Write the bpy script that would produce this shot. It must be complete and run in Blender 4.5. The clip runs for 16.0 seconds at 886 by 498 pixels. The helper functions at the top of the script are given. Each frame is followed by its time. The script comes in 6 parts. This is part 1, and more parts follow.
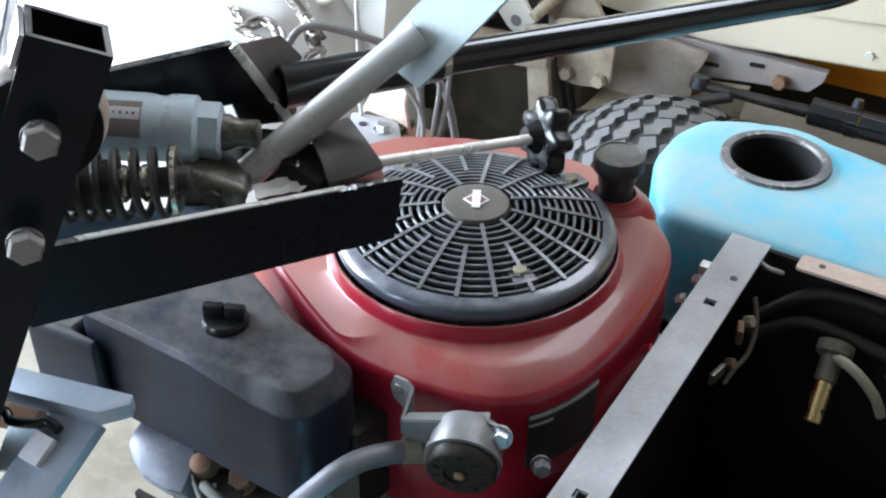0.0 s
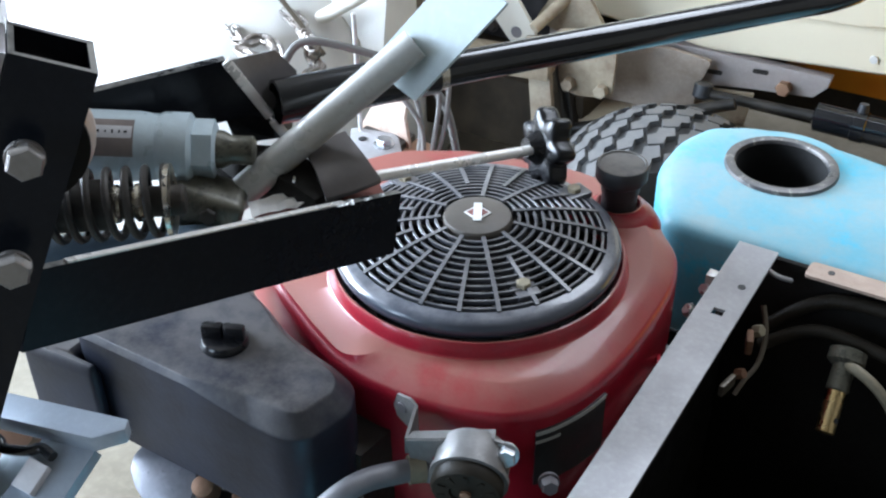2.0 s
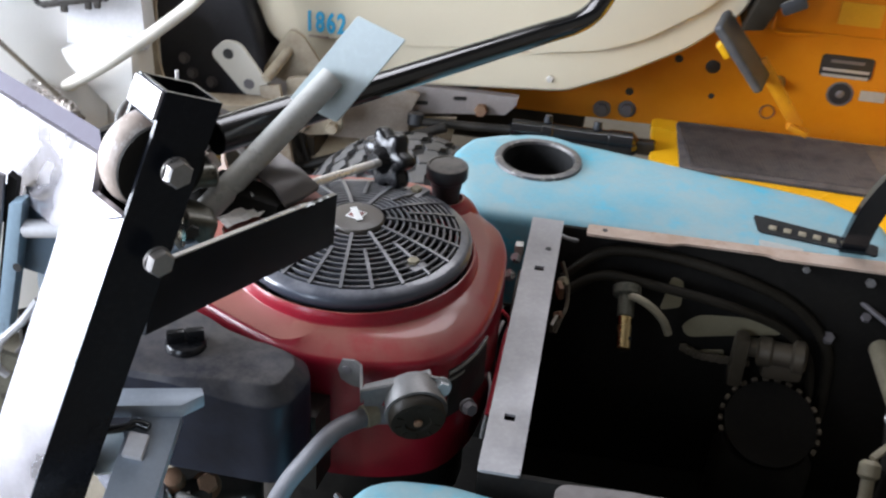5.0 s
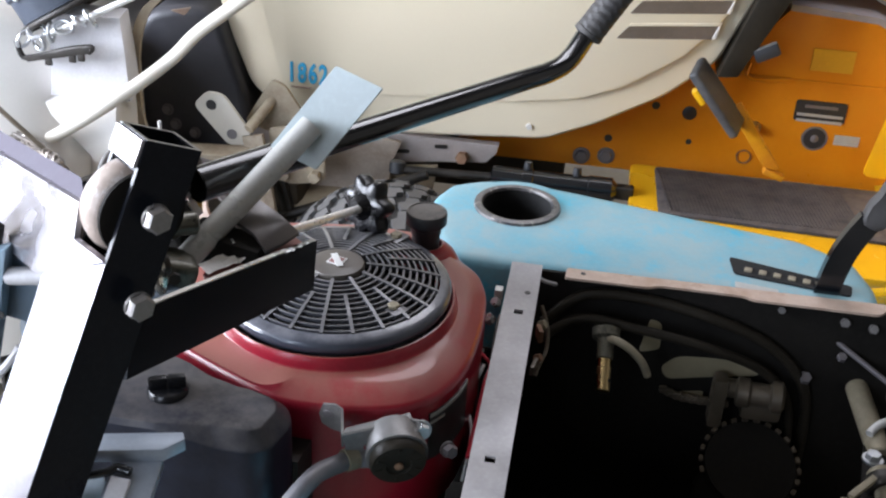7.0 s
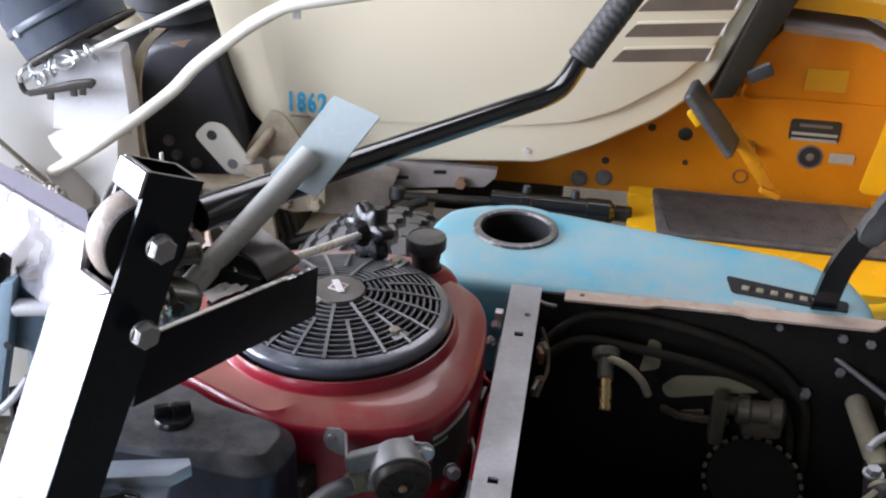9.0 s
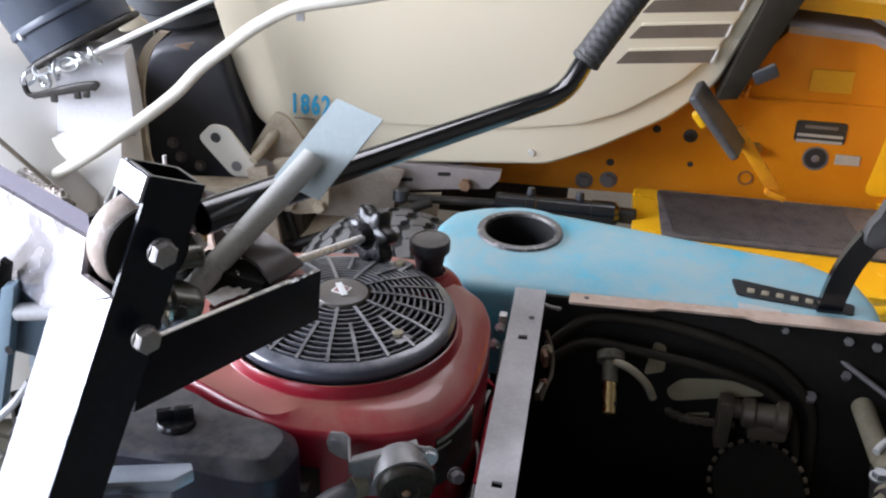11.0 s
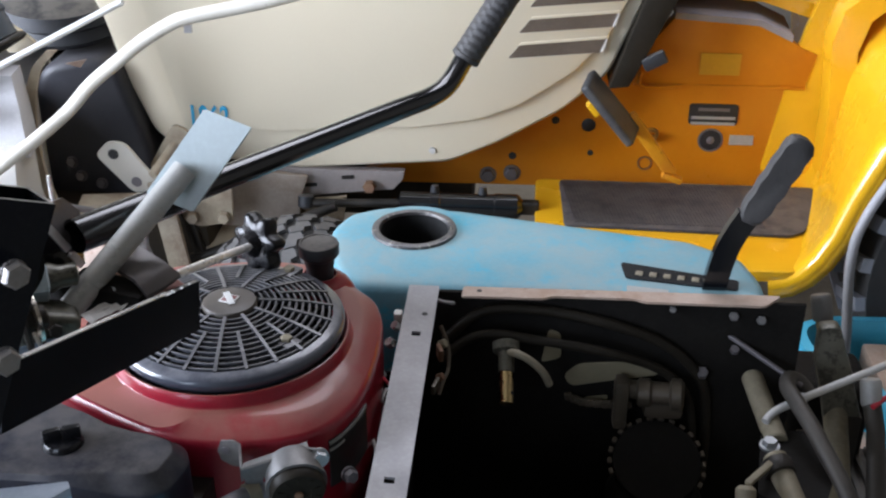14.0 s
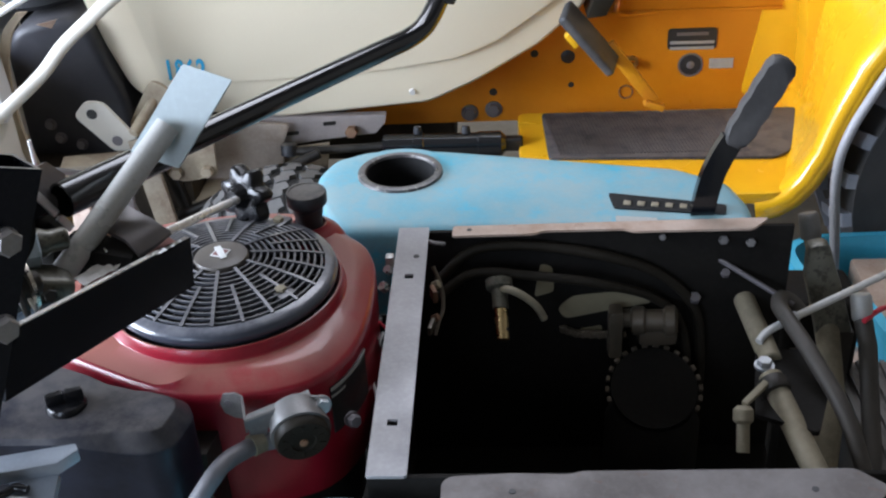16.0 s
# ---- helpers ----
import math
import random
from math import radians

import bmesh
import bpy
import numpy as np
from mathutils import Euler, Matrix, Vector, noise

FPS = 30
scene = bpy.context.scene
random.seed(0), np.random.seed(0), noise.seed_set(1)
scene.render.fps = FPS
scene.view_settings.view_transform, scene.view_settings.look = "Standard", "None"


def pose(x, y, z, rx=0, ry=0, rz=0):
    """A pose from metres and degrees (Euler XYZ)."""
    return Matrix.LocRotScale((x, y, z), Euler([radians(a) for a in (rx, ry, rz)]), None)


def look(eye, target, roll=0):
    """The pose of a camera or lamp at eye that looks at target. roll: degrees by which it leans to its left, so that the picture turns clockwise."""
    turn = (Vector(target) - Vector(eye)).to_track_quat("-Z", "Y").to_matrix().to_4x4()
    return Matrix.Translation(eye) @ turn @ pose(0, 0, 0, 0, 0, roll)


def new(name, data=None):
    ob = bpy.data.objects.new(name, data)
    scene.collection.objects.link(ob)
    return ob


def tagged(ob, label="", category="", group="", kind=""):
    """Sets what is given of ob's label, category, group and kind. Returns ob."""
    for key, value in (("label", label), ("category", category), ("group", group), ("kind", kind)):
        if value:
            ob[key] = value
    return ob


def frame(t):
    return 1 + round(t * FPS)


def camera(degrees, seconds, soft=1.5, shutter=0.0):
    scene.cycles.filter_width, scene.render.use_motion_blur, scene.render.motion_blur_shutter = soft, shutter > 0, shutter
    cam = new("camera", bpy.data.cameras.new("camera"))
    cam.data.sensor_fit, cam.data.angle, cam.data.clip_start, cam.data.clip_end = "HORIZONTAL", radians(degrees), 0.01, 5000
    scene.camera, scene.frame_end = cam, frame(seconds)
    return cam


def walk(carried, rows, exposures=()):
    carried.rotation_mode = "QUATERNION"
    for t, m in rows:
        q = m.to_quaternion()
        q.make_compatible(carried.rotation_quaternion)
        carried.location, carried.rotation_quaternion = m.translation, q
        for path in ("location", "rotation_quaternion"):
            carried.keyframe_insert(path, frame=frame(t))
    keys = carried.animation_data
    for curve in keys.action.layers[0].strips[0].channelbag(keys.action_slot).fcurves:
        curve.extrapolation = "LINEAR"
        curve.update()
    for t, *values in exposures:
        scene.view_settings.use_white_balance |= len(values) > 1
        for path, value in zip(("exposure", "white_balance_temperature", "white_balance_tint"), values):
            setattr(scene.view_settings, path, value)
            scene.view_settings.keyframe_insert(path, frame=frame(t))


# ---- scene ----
cam = camera(43.5, 16.0, soft=2.2, shutter=0.5)
PATH = [
    (0, look((0.3777, -0.6787, 1.2159), (-0.0386, 0.0125, 0.6253), 0.88)),
    (0.5, look((0.3724, -0.6797, 1.2139), (-0.0380, 0.0160, 0.6243), 0.88)),
    (1, look((0.3734, -0.6753, 1.2142), (-0.0413, 0.0197, 0.6268), 1.04)),
    (1.5, look((0.3798, -0.6717, 1.2150), (-0.0439, 0.0229, 0.6336), 0.28)),
    (2, look((0.3757, -0.6660, 1.2068), (-0.0506, 0.0284, 0.6270), -0.62)),
    (2.5, look((0.3691, -0.6646, 1.2032), (-0.0494, 0.0267, 0.6143), -0.02)),
    (3, look((0.3546, -0.6649, 1.1827), (-0.0735, 0.0143, 0.5865), -0.23)),
    (3.5, look((0.3304, -0.6742, 1.1809), (-0.1075, -0.0079, 0.5773), -0.66)),
    (4, look((0.2940, -0.7370, 1.1969), (-0.0599, -0.0174, 0.5995), 0.76)),
    (4.5, look((0.2369, -0.8534, 1.2310), (0.0108, -0.0580, 0.6687), 2.50)),
    (5, look((0.2301, -0.9504, 1.2712), (0.1088, -0.1100, 0.7430), 3.70)),
    (5.2, look((0.2375, -0.9698, 1.2702), (0.1204, -0.1193, 0.7576), 3.16)),
    (7.3, look((0.2400, -0.9643, 1.2798), (0.1255, -0.0962, 0.7968), 3.40)),
    (7.5, look((0.2424, -0.9684, 1.2834), (0.1264, -0.0975, 0.8058), 3.07)),
    (8, look((0.2424, -0.9734, 1.2840), (0.1280, -0.1014, 0.8080), 2.91)),
    (8.5, look((0.2438, -0.9726, 1.2854), (0.1272, -0.0987, 0.8135), 2.74)),
    (9, look((0.2436, -0.9781, 1.2831), (0.1247, -0.1036, 0.8129), 2.19)),
    (11.5, look((0.2450, -0.9724, 1.2819), (0.1190, -0.0983, 0.8128), 1.85)),
    (12, look((0.2524, -0.9730, 1.2798), (0.1190, -0.0996, 0.8115), 1.01)),
    (12.5, look((0.2585, -0.9727, 1.2769), (0.1203, -0.1001, 0.8084), 0.56)),
    (13, look((0.2710, -0.9725, 1.2837), (0.1222, -0.1019, 0.8147), -0.72)),
    (13.5, look((0.2840, -0.9774, 1.2852), (0.1717, -0.1001, 0.8187), -0.05)),
    (14, look((0.2990, -0.9807, 1.2895), (0.2332, -0.0995, 0.8213), 0.11)),
    (14.5, look((0.2973, -0.9785, 1.2891), (0.2422, -0.0975, 0.8192), -0.68)),
    (15, look((0.2913, -0.9855, 1.2864), (0.2448, -0.1113, 0.8031), -1.45)),
    (15.5, look((0.2936, -0.9876, 1.2909), (0.2414, -0.1287, 0.7815), -4.39)),
    (16, look((0.2951, -0.9818, 1.2914), (0.2423, -0.1265, 0.7760), -2.96)),
]
walk(cam, PATH, [(0, 0.50, 6050, 12), (3.6, 0.35, 5850, 13), (4.5, 0.06, 6200, 15), (5, 0.02, 6480, 18), (7.5, 0.01, 6480, 20), (8.5, -0.06, 6450, 21), (13, -0.11, 6430, 21), (15, -0.20, 6150, 18), (16, -0.04, 6150, 18)])

# ---- daylight: an open garage door beside the machines and a wide one behind the camera ----
world = bpy.data.worlds.new("sky")
scene.world = world
world.use_nodes = True
sky = world.node_tree.nodes.new("ShaderNodeTexSky")
sky.sky_type, sky.sun_disc = "NISHITA", False
sky.sun_elevation, sky.sun_rotation = radians(48), radians(250)
world.node_tree.links.new(sky.outputs["Color"], world.node_tree.nodes["Background"].inputs["Color"])
world.node_tree.nodes["Background"].inputs["Strength"].default_value = 0.1


def daylight(name, eye, target, w, h, power, colour):
    d = bpy.data.lights.new(name, "AREA")
    d.shape, d.size, d.size_y, d.energy, d.color = "RECTANGLE", w, h, power, colour
    ob = new(name, d)
    ob.matrix_world = look(eye, target)
    return ob


daylight("daylight_side_door", (-2.95, -0.45, 1.45), (0, 0.5, 0.8), 2.2, 1.6, 345, (0.80, 0.91, 1.0))
daylight("daylight_corner_door", (-1.6, -2.95, 1.5), (0.0, 0.8, 0.6), 2.0, 1.6, 68, (0.72, 0.87, 1.0))
daylight("daylight_roof_window", (0.35, 1.55, 2.56), (0.30, 1.15, 0), 1.6, 1.1, 40, (0.92, 0.97, 1.0))


V = Vector

# ---- materials ----
def surface(name, base, alt, rough=0.5, metal=0.0, scale=12.0, mix=0.5, bump=0.15, fine=180.0, dust_or_sheen=None, dust_or_sheen_amount=0.0,
            rough_var=0.15, coat=0.0, spec=0.5, scratch=None, scratch_amount=0.0, scratch_from=0.60, dust_or_sheen_from=0.32, dust_or_sheen_up=0.25, grain=0.25):
    """A painted, metal or plastic surface: two tones in large patches, fine grain, scratches and, on upward faces, a
    dusty coat or a painted sheen.
    """
    m = bpy.data.materials.new(name)
    m.use_nodes = True
    n, l = m.node_tree.nodes, m.node_tree.links
    b = n["Principled BSDF"]
    tc = n.new("ShaderNodeTexCoord")

    def tex(s, detail=4, rgh=0.6):
        t = n.new("ShaderNodeTexNoise")
        t.inputs["Scale"].default_value, t.inputs["Detail"].default_value, t.inputs["Roughness"].default_value = s, detail, rgh
        l.new(tc.outputs["Object"], t.inputs["Vector"])
        return t

    def ramp(src, lo, hi):
        r = n.new("ShaderNodeMapRange")
        r.inputs["From Min"].default_value, r.inputs["From Max"].default_value = lo, hi
        l.new(src, r.inputs["Value"])
        return r.outputs["Result"]

    def blend(fac, a, c):
        x = n.new("ShaderNodeMix")
        x.data_type = "RGBA"
        if isinstance(fac, float):
            x.inputs[0].default_value = fac
        else:
            l.new(fac, x.inputs[0])
        for s, v in ((6, a), (7, c)):
            if isinstance(v, tuple):
                x.inputs[s].default_value = (*v, 1)
            else:
                l.new(v, x.inputs[s])
        return x.outputs[2]

    def times(a, k):
        x = n.new("ShaderNodeMath")
        x.operation = "MULTIPLY"
        l.new(a, x.inputs[0])
        if isinstance(k, float):
            x.inputs[1].default_value = k
        else:
            l.new(k, x.inputs[1])
        return x.outputs[0]

    big, small = tex(scale), tex(fine, 2)
    patches = times(ramp(big.outputs["Fac"], 0.38, 0.66), mix)
    col = blend(patches, base, alt)
    col = blend(times(ramp(small.outputs["Fac"], 0.45, 0.75), grain), col, tuple(min(1.0, c * 1.35 + 0.01) for c in base))
    if scratch:
        st = tex(scale * 4.5, 6, 0.75)
        sc = times(ramp(st.outputs["Fac"], scratch_from, scratch_from + 0.08), scratch_amount)
        col = blend(sc, col, scratch)
    if dust_or_sheen:
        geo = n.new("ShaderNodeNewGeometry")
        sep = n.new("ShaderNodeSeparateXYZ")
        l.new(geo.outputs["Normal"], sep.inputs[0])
        up = ramp(sep.outputs["Z"], dust_or_sheen_up, 0.96)
        dn = ramp(tex(scale * 1.7, 6, 0.7).outputs["Fac"], dust_or_sheen_from, dust_or_sheen_from + 0.24)
        fac = times(times(up, dn), dust_or_sheen_amount)
        col = blend(fac, col, dust_or_sheen)
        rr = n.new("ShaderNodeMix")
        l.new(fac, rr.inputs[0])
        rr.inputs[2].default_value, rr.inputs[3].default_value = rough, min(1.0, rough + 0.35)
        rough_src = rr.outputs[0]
    else:
        r = n.new("ShaderNodeMapRange")
        r.inputs["From Min"].default_value, r.inputs["From Max"].default_value = 0.3, 0.7
        r.inputs["To Min"].default_value, r.inputs["To Max"].default_value = max(0.05, rough - rough_var), min(1.0, rough + rough_var)
        l.new(big.outputs["Fac"], r.inputs["Value"])
        rough_src = r.outputs["Result"]
    l.new(col, b.inputs["Base Color"])
    l.new(rough_src, b.inputs["Roughness"])
    b.inputs["Metallic"].default_value = metal
    b.inputs["Specular IOR Level"].default_value = spec
    b.inputs["Coat Weight"].default_value, b.inputs["Coat Roughness"].default_value = coat, 0.12
    if bump:
        bp = n.new("ShaderNodeBump")
        bp.inputs["Strength"].default_value, bp.inputs["Distance"].default_value = bump, 0.002
        l.new(small.outputs["Fac"], bp.inputs["Height"])
        l.new(bp.outputs["Normal"], b.inputs["Normal"])
    return m


M = {
    "red": surface("red engine paint", (0.27, 0.007, 0.019), (0.18, 0.005, 0.014), 0.28, 0, 9, 0.5, 0.05, 260, (0.255, 0.092, 0.066), 0.86, coat=0.30, dust_or_sheen_from=0.24, dust_or_sheen_up=0.66),
    "blue": surface("light blue paint", (0.085, 0.34, 0.44), (0.22, 0.345, 0.37), 0.44, 0, 5.5, 0.9, 0.08, 160, (0.31, 0.375, 0.365), 0.62, scratch=(0.030, 0.38, 0.53), scratch_amount=0.80, scratch_from=0.53, dust_or_sheen_from=0.36),
    # pale upward faces: the sheen on the frame's top edges, painted in
    "black": surface("satin black paint with painted top sheen", (0.006, 0.007, 0.010), (0.009, 0.010, 0.013), 0.24, 0, 10, 0.5, 0.03, 240, (0.42, 0.41, 0.38), 0.80, spec=0.20, dust_or_sheen_from=0.34, dust_or_sheen_up=0.60),
    # lavender-grey upward faces put the guard's top reflection into the colour
    "guardblack": surface("blue-black sheet with painted top reflection", (0.026, 0.027, 0.034), (0.050, 0.050, 0.058), 0.42, 0, 10, 0.9, 0.06, 200, (0.13, 0.125, 0.13), 0.6),
    # shaded copy of the silver paint for the bar's upper side
    "lavender": surface("shaded silver steel in lavender grey", (0.115, 0.105, 0.130), (0.15, 0.135, 0.16), 0.7, 0, 14, 0.7, 0.1, 160, spec=0.15),
    "railgrey": surface("pinkish grey worn steel", (0.38, 0.335, 0.315), (0.31, 0.27, 0.25), 0.5, 0.1, 10, 0.9, 0.12, 160, scratch=(0.20, 0.11, 0.07), scratch_amount=0.7, scratch_from=0.62),
    "pinkbeige": surface("grimy pinkish beige paint", (0.44, 0.37, 0.31), (0.30, 0.235, 0.18), 0.55, 0, 9, 1.0, 0.12, 160, scratch=(0.18, 0.11, 0.07), scratch_amount=0.4, scratch_from=0.64),
    "knobblack": surface("moulded black plastic", (0.006, 0.006, 0.007), (0.010, 0.010, 0.011), 0.22, 0, 10, 0.5, 0.02, 240, spec=0.35),
    "boltgrey": surface("dulled zinc bolt", (0.29, 0.275, 0.265), (0.22, 0.20, 0.19), 0.40, 0.75, 30, 0.6, 0.1, 220),
    "bluestrut": surface("blue grey painted strut", (0.26, 0.36, 0.44), (0.22, 0.30, 0.37), 0.42, 0.2, 12, 0.7, 0.08, 180, scratch=(0.12, 0.10, 0.10), scratch_amount=0.5),
    "liftcream": surface("chipped cream tube paint", (0.66, 0.62, 0.54), (0.60, 0.56, 0.48), 0.38, 0, 8, 0.6, 0.03, 200, grain=0.06, scratch=(0.20, 0.16, 0.12), scratch_amount=0.8, scratch_from=0.67),
    "blackgloss": surface("glossy black paint", (0.006, 0.007, 0.009), (0.010, 0.011, 0.012), 0.10, 0, 10, 0.5, 0.02, 240, coat=0.35),
    "chassis": surface("dull black paint", (0.013, 0.012, 0.011), (0.020, 0.018, 0.015), 0.6, 0, 14, 0.6, 0.2, 160, spec=0.07),
    "hoseblack": surface("greasy black hose", (0.018, 0.015, 0.011), (0.030, 0.025, 0.018), 0.5, 0, 14, 0.6, 0.2, 160, spec=0.15),
    "plastic": surface("black plastic", (0.022, 0.024, 0.028), (0.035, 0.037, 0.042), 0.5, 0, 16, 0.6, 0.2, 220, (0.30, 0.27, 0.23), 0.45),
    "cover": surface("dusty black air cleaner plastic", (0.007, 0.008, 0.014), (0.018, 0.022, 0.036), 0.42, 0, 12, 1.0, 0.10, 200, (0.19, 0.170, 0.15), 0.36, spec=0.32, dust_or_sheen_from=0.34),
    "screen": surface("dark grey fan screen plastic", (0.042, 0.045, 0.054), (0.065, 0.068, 0.075), 0.34, 0, 20, 0.6, 0.08, 220, (0.30, 0.285, 0.28), 0.45, coat=0.35),
    "galv": surface("galvanised steel", (0.36, 0.353, 0.36), (0.30, 0.294, 0.30), 0.58, 0.25, 22, 0.5, 0.12, 200),
    "zinc": surface("zinc bolt", (0.60, 0.62, 0.64), (0.45, 0.46, 0.47), 0.32, 0.9, 30, 0.5, 0.1, 220),
    "steel": surface("bright steel", (0.62, 0.58, 0.50), (0.50, 0.44, 0.36), 0.28, 1.0, 30, 0.5, 0.05, 200),
    "brass": surface("yellowed steel pin", (0.62, 0.46, 0.22), (0.48, 0.38, 0.22), 0.28, 1.0, 30, 0.5, 0.05, 200),
    "greytube": surface("grey painted tube", (0.46, 0.46, 0.435), (0.52, 0.51, 0.48), 0.36, 0.1, 12, 0.5, 0.1, 200, scratch=(0.16, 0.08, 0.04), scratch_amount=0.25),
    "greyplate": surface("pale grey painted plate", (0.42, 0.49, 0.50), (0.47, 0.53, 0.54), 0.42, 0, 8, 0.6, 0.06, 180),
    "silver": surface("silver painted steel", (0.46, 0.445, 0.475), (0.52, 0.505, 0.53), 0.30, 0.92, 12, 0.7, 0.08, 200, scratch=(0.30, 0.31, 0.34), scratch_amount=0.35, scratch_from=0.60),
    "silverblue": surface("silver blue painted steel", (0.31, 0.355, 0.41), (0.36, 0.40, 0.46), 0.42, 0.4, 12, 0.7, 0.08, 200, scratch=(0.30, 0.31, 0.34), scratch_amount=0.35, scratch_from=0.60),
    "cylgrey": surface("grey damper paint", (0.44, 0.52, 0.56), (0.50, 0.57, 0.60), 0.33, 0.1, 12, 0.6, 0.08, 200),
    "cream": surface("cream hood paint", (0.77, 0.680, 0.510), (0.775, 0.69, 0.525), 0.34, 0, 3, 0.5, 0.0, 220, coat=0.2, grain=0.02, rough_var=0.02),
    "dirtycream": surface("grimy cream paint", (0.40, 0.335, 0.24), (0.22, 0.16, 0.11), 0.55, 0, 14, 0.9, 0.15, 160, scratch=(0.22, 0.13, 0.08), scratch_amount=0.5),
    "white": surface("white paint", (0.70, 0.675, 0.63), (0.64, 0.615, 0.57), 0.4, 0, 6, 0.6, 0.04, 200, grain=0.06, scratch=(0.42, 0.36, 0.30), scratch_amount=0.35, scratch_from=0.66),
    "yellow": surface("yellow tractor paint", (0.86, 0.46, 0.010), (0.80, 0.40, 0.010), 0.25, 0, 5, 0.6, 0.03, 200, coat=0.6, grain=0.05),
    "orange": surface("orange-yellow paint with brown patches", (0.54, 0.178, 0.004), (0.62, 0.225, 0.006), 0.40, 0, 7, 0.9, 0.05, 180, spec=0.3, grain=0.08, scratch=(0.22, 0.07, 0.015), scratch_amount=0.35, scratch_from=0.64),
    "mat": surface("worn rubber mat", (0.028, 0.026, 0.030), (0.060, 0.054, 0.056), 0.7, 0, 16, 0.8, 0.4, 120, (0.20, 0.17, 0.15), 0.4),
    "rubber": surface("tyre rubber", (0.078, 0.078, 0.079), (0.120, 0.118, 0.115), 0.7, 0, 14, 0.7, 0.3, 130, (0.19, 0.175, 0.16), 0.35),
    # rear lugs lighter and bluish: the light on them is painted in
    "lug": surface("rear tyre rubber with painted bluish light", (0.17, 0.18, 0.21), (0.26, 0.265, 0.285), 0.5, 0, 14, 0.8, 0.2, 130),
    # tyre body darkened to put the groove shade into its colour
    "carcass": surface("tyre rubber with painted groove shade", (0.022, 0.022, 0.022), (0.04, 0.038, 0.036), 0.8, 0, 14, 0.7, 0.3, 130),
    "hub": surface("dusty brown plastic", (0.095, 0.085, 0.074), (0.14, 0.12, 0.10), 0.45, 0, 30, 0.8, 0.1, 200),
    "grip": surface("rubber grip", (0.038, 0.036, 0.036), (0.066, 0.062, 0.058), 0.6, 0, 20, 0.6, 0.25, 160, (0.2, 0.18, 0.16), 0.2),
    "tan": surface("bare tan primer", (0.46, 0.35, 0.28), (0.36, 0.24, 0.17), 0.6, 0.0, 14, 0.8, 0.2, 160, scratch=(0.24, 0.12, 0.07), scratch_amount=0.5),
    "rust": surface("rusty brown steel", (0.16, 0.08, 0.045), (0.30, 0.18, 0.11), 0.75, 0.2, 18, 0.9, 0.4, 120),
    "khaki": surface("khaki grimy tube", (0.27, 0.235, 0.16), (0.17, 0.145, 0.10), 0.6, 0.1, 16, 0.8, 0.25, 140),
    "dark": surface("greasy dark metal", (0.022, 0.020, 0.018), (0.05, 0.042, 0.034), 0.5, 0.4, 20, 0.8, 0.35, 120),
    "navy": surface("dark navy plastic", (0.026, 0.036, 0.055), (0.046, 0.056, 0.076), 0.45, 0, 10, 0.6, 0.1, 160),
    "hose": surface("grey rubber hose", (0.13, 0.125, 0.115), (0.18, 0.17, 0.155), 0.6, 0, 18, 0.6, 0.2, 160),
    "label": surface("silver label", (0.40, 0.40, 0.38), (0.33, 0.33, 0.31), 0.45, 0.2, 20, 0.5, 0.05, 200),
    "fuelhose": surface("dusty grey fuel hose", (0.13, 0.13, 0.145), (0.19, 0.185, 0.19), 0.5, 0, 18, 0.6, 0.2, 160),
    "bracketgrey": surface("dull grey bracket steel", (0.20, 0.195, 0.19), (0.14, 0.13, 0.125), 0.5, 0.4, 26, 0.8, 0.15, 180, scratch=(0.34, 0.32, 0.30), scratch_amount=0.5),
    "umber": surface("oily brown black paint", (0.022, 0.017, 0.012), (0.055, 0.042, 0.028), 0.7, 0, 12, 1.0, 0.3, 120, spec=0.2),
    # label ink; also the shade of holes and grooves, drawn as flat black
    "inkblack": surface("black label ink and hole shade", (0.02, 0.02, 0.022), (0.03, 0.03, 0.03), 0.45, 0, 20, 0.5, 0.05, 200),
    "inkblue": surface("blue number paint", (0.02, 0.36, 0.62), (0.03, 0.42, 0.66), 0.45, 0, 20, 0.5, 0.02, 200),
    "inkred": surface("faded red emblem paint", (0.22, 0.085, 0.075), (0.28, 0.11, 0.10), 0.45, 0, 20, 0.5, 0.02, 200),
    "inkwhite": surface("white emblem paint", (0.75, 0.75, 0.73), (0.68, 0.68, 0.66), 0.45, 0, 20, 0.5, 0.02, 200),
    "roller": surface("worn pale roller", (0.52, 0.44, 0.39), (0.34, 0.245, 0.19), 0.40, 0.1, 16, 1.0, 0.2, 140, scratch=(0.74, 0.70, 0.68), scratch_amount=0.6, scratch_from=0.54),
    "concrete": surface("dusty concrete", (0.20, 0.175, 0.13), (0.13, 0.11, 0.08), 0.85, 0, 4, 0.8, 0.4, 60, scratch=(0.22, 0.2, 0.17), scratch_amount=0.4),
    "wall": surface("weathered board", (0.20, 0.18, 0.15), (0.15, 0.13, 0.11), 0.8, 0, 2, 0.7, 0.2, 80),
    "crate": surface("blue plastic crate", (0.05, 0.36, 0.52), (0.06, 0.42, 0.58), 0.4, 0, 8, 0.5, 0.05, 160),
    "chain": surface("tarnished chain steel", (0.30, 0.28, 0.26), (0.18, 0.14, 0.11), 0.45, 0.8, 30, 0.8, 0.2, 160),
    "wire": surface("pale wire", (0.62, 0.62, 0.60), (0.5, 0.5, 0.48), 0.4, 0.2, 30, 0.5, 0.05, 160),
    "redwire": surface("red wire", (0.5, 0.03, 0.05), (0.4, 0.03, 0.05), 0.4, 0, 30, 0.5, 0.05, 160),
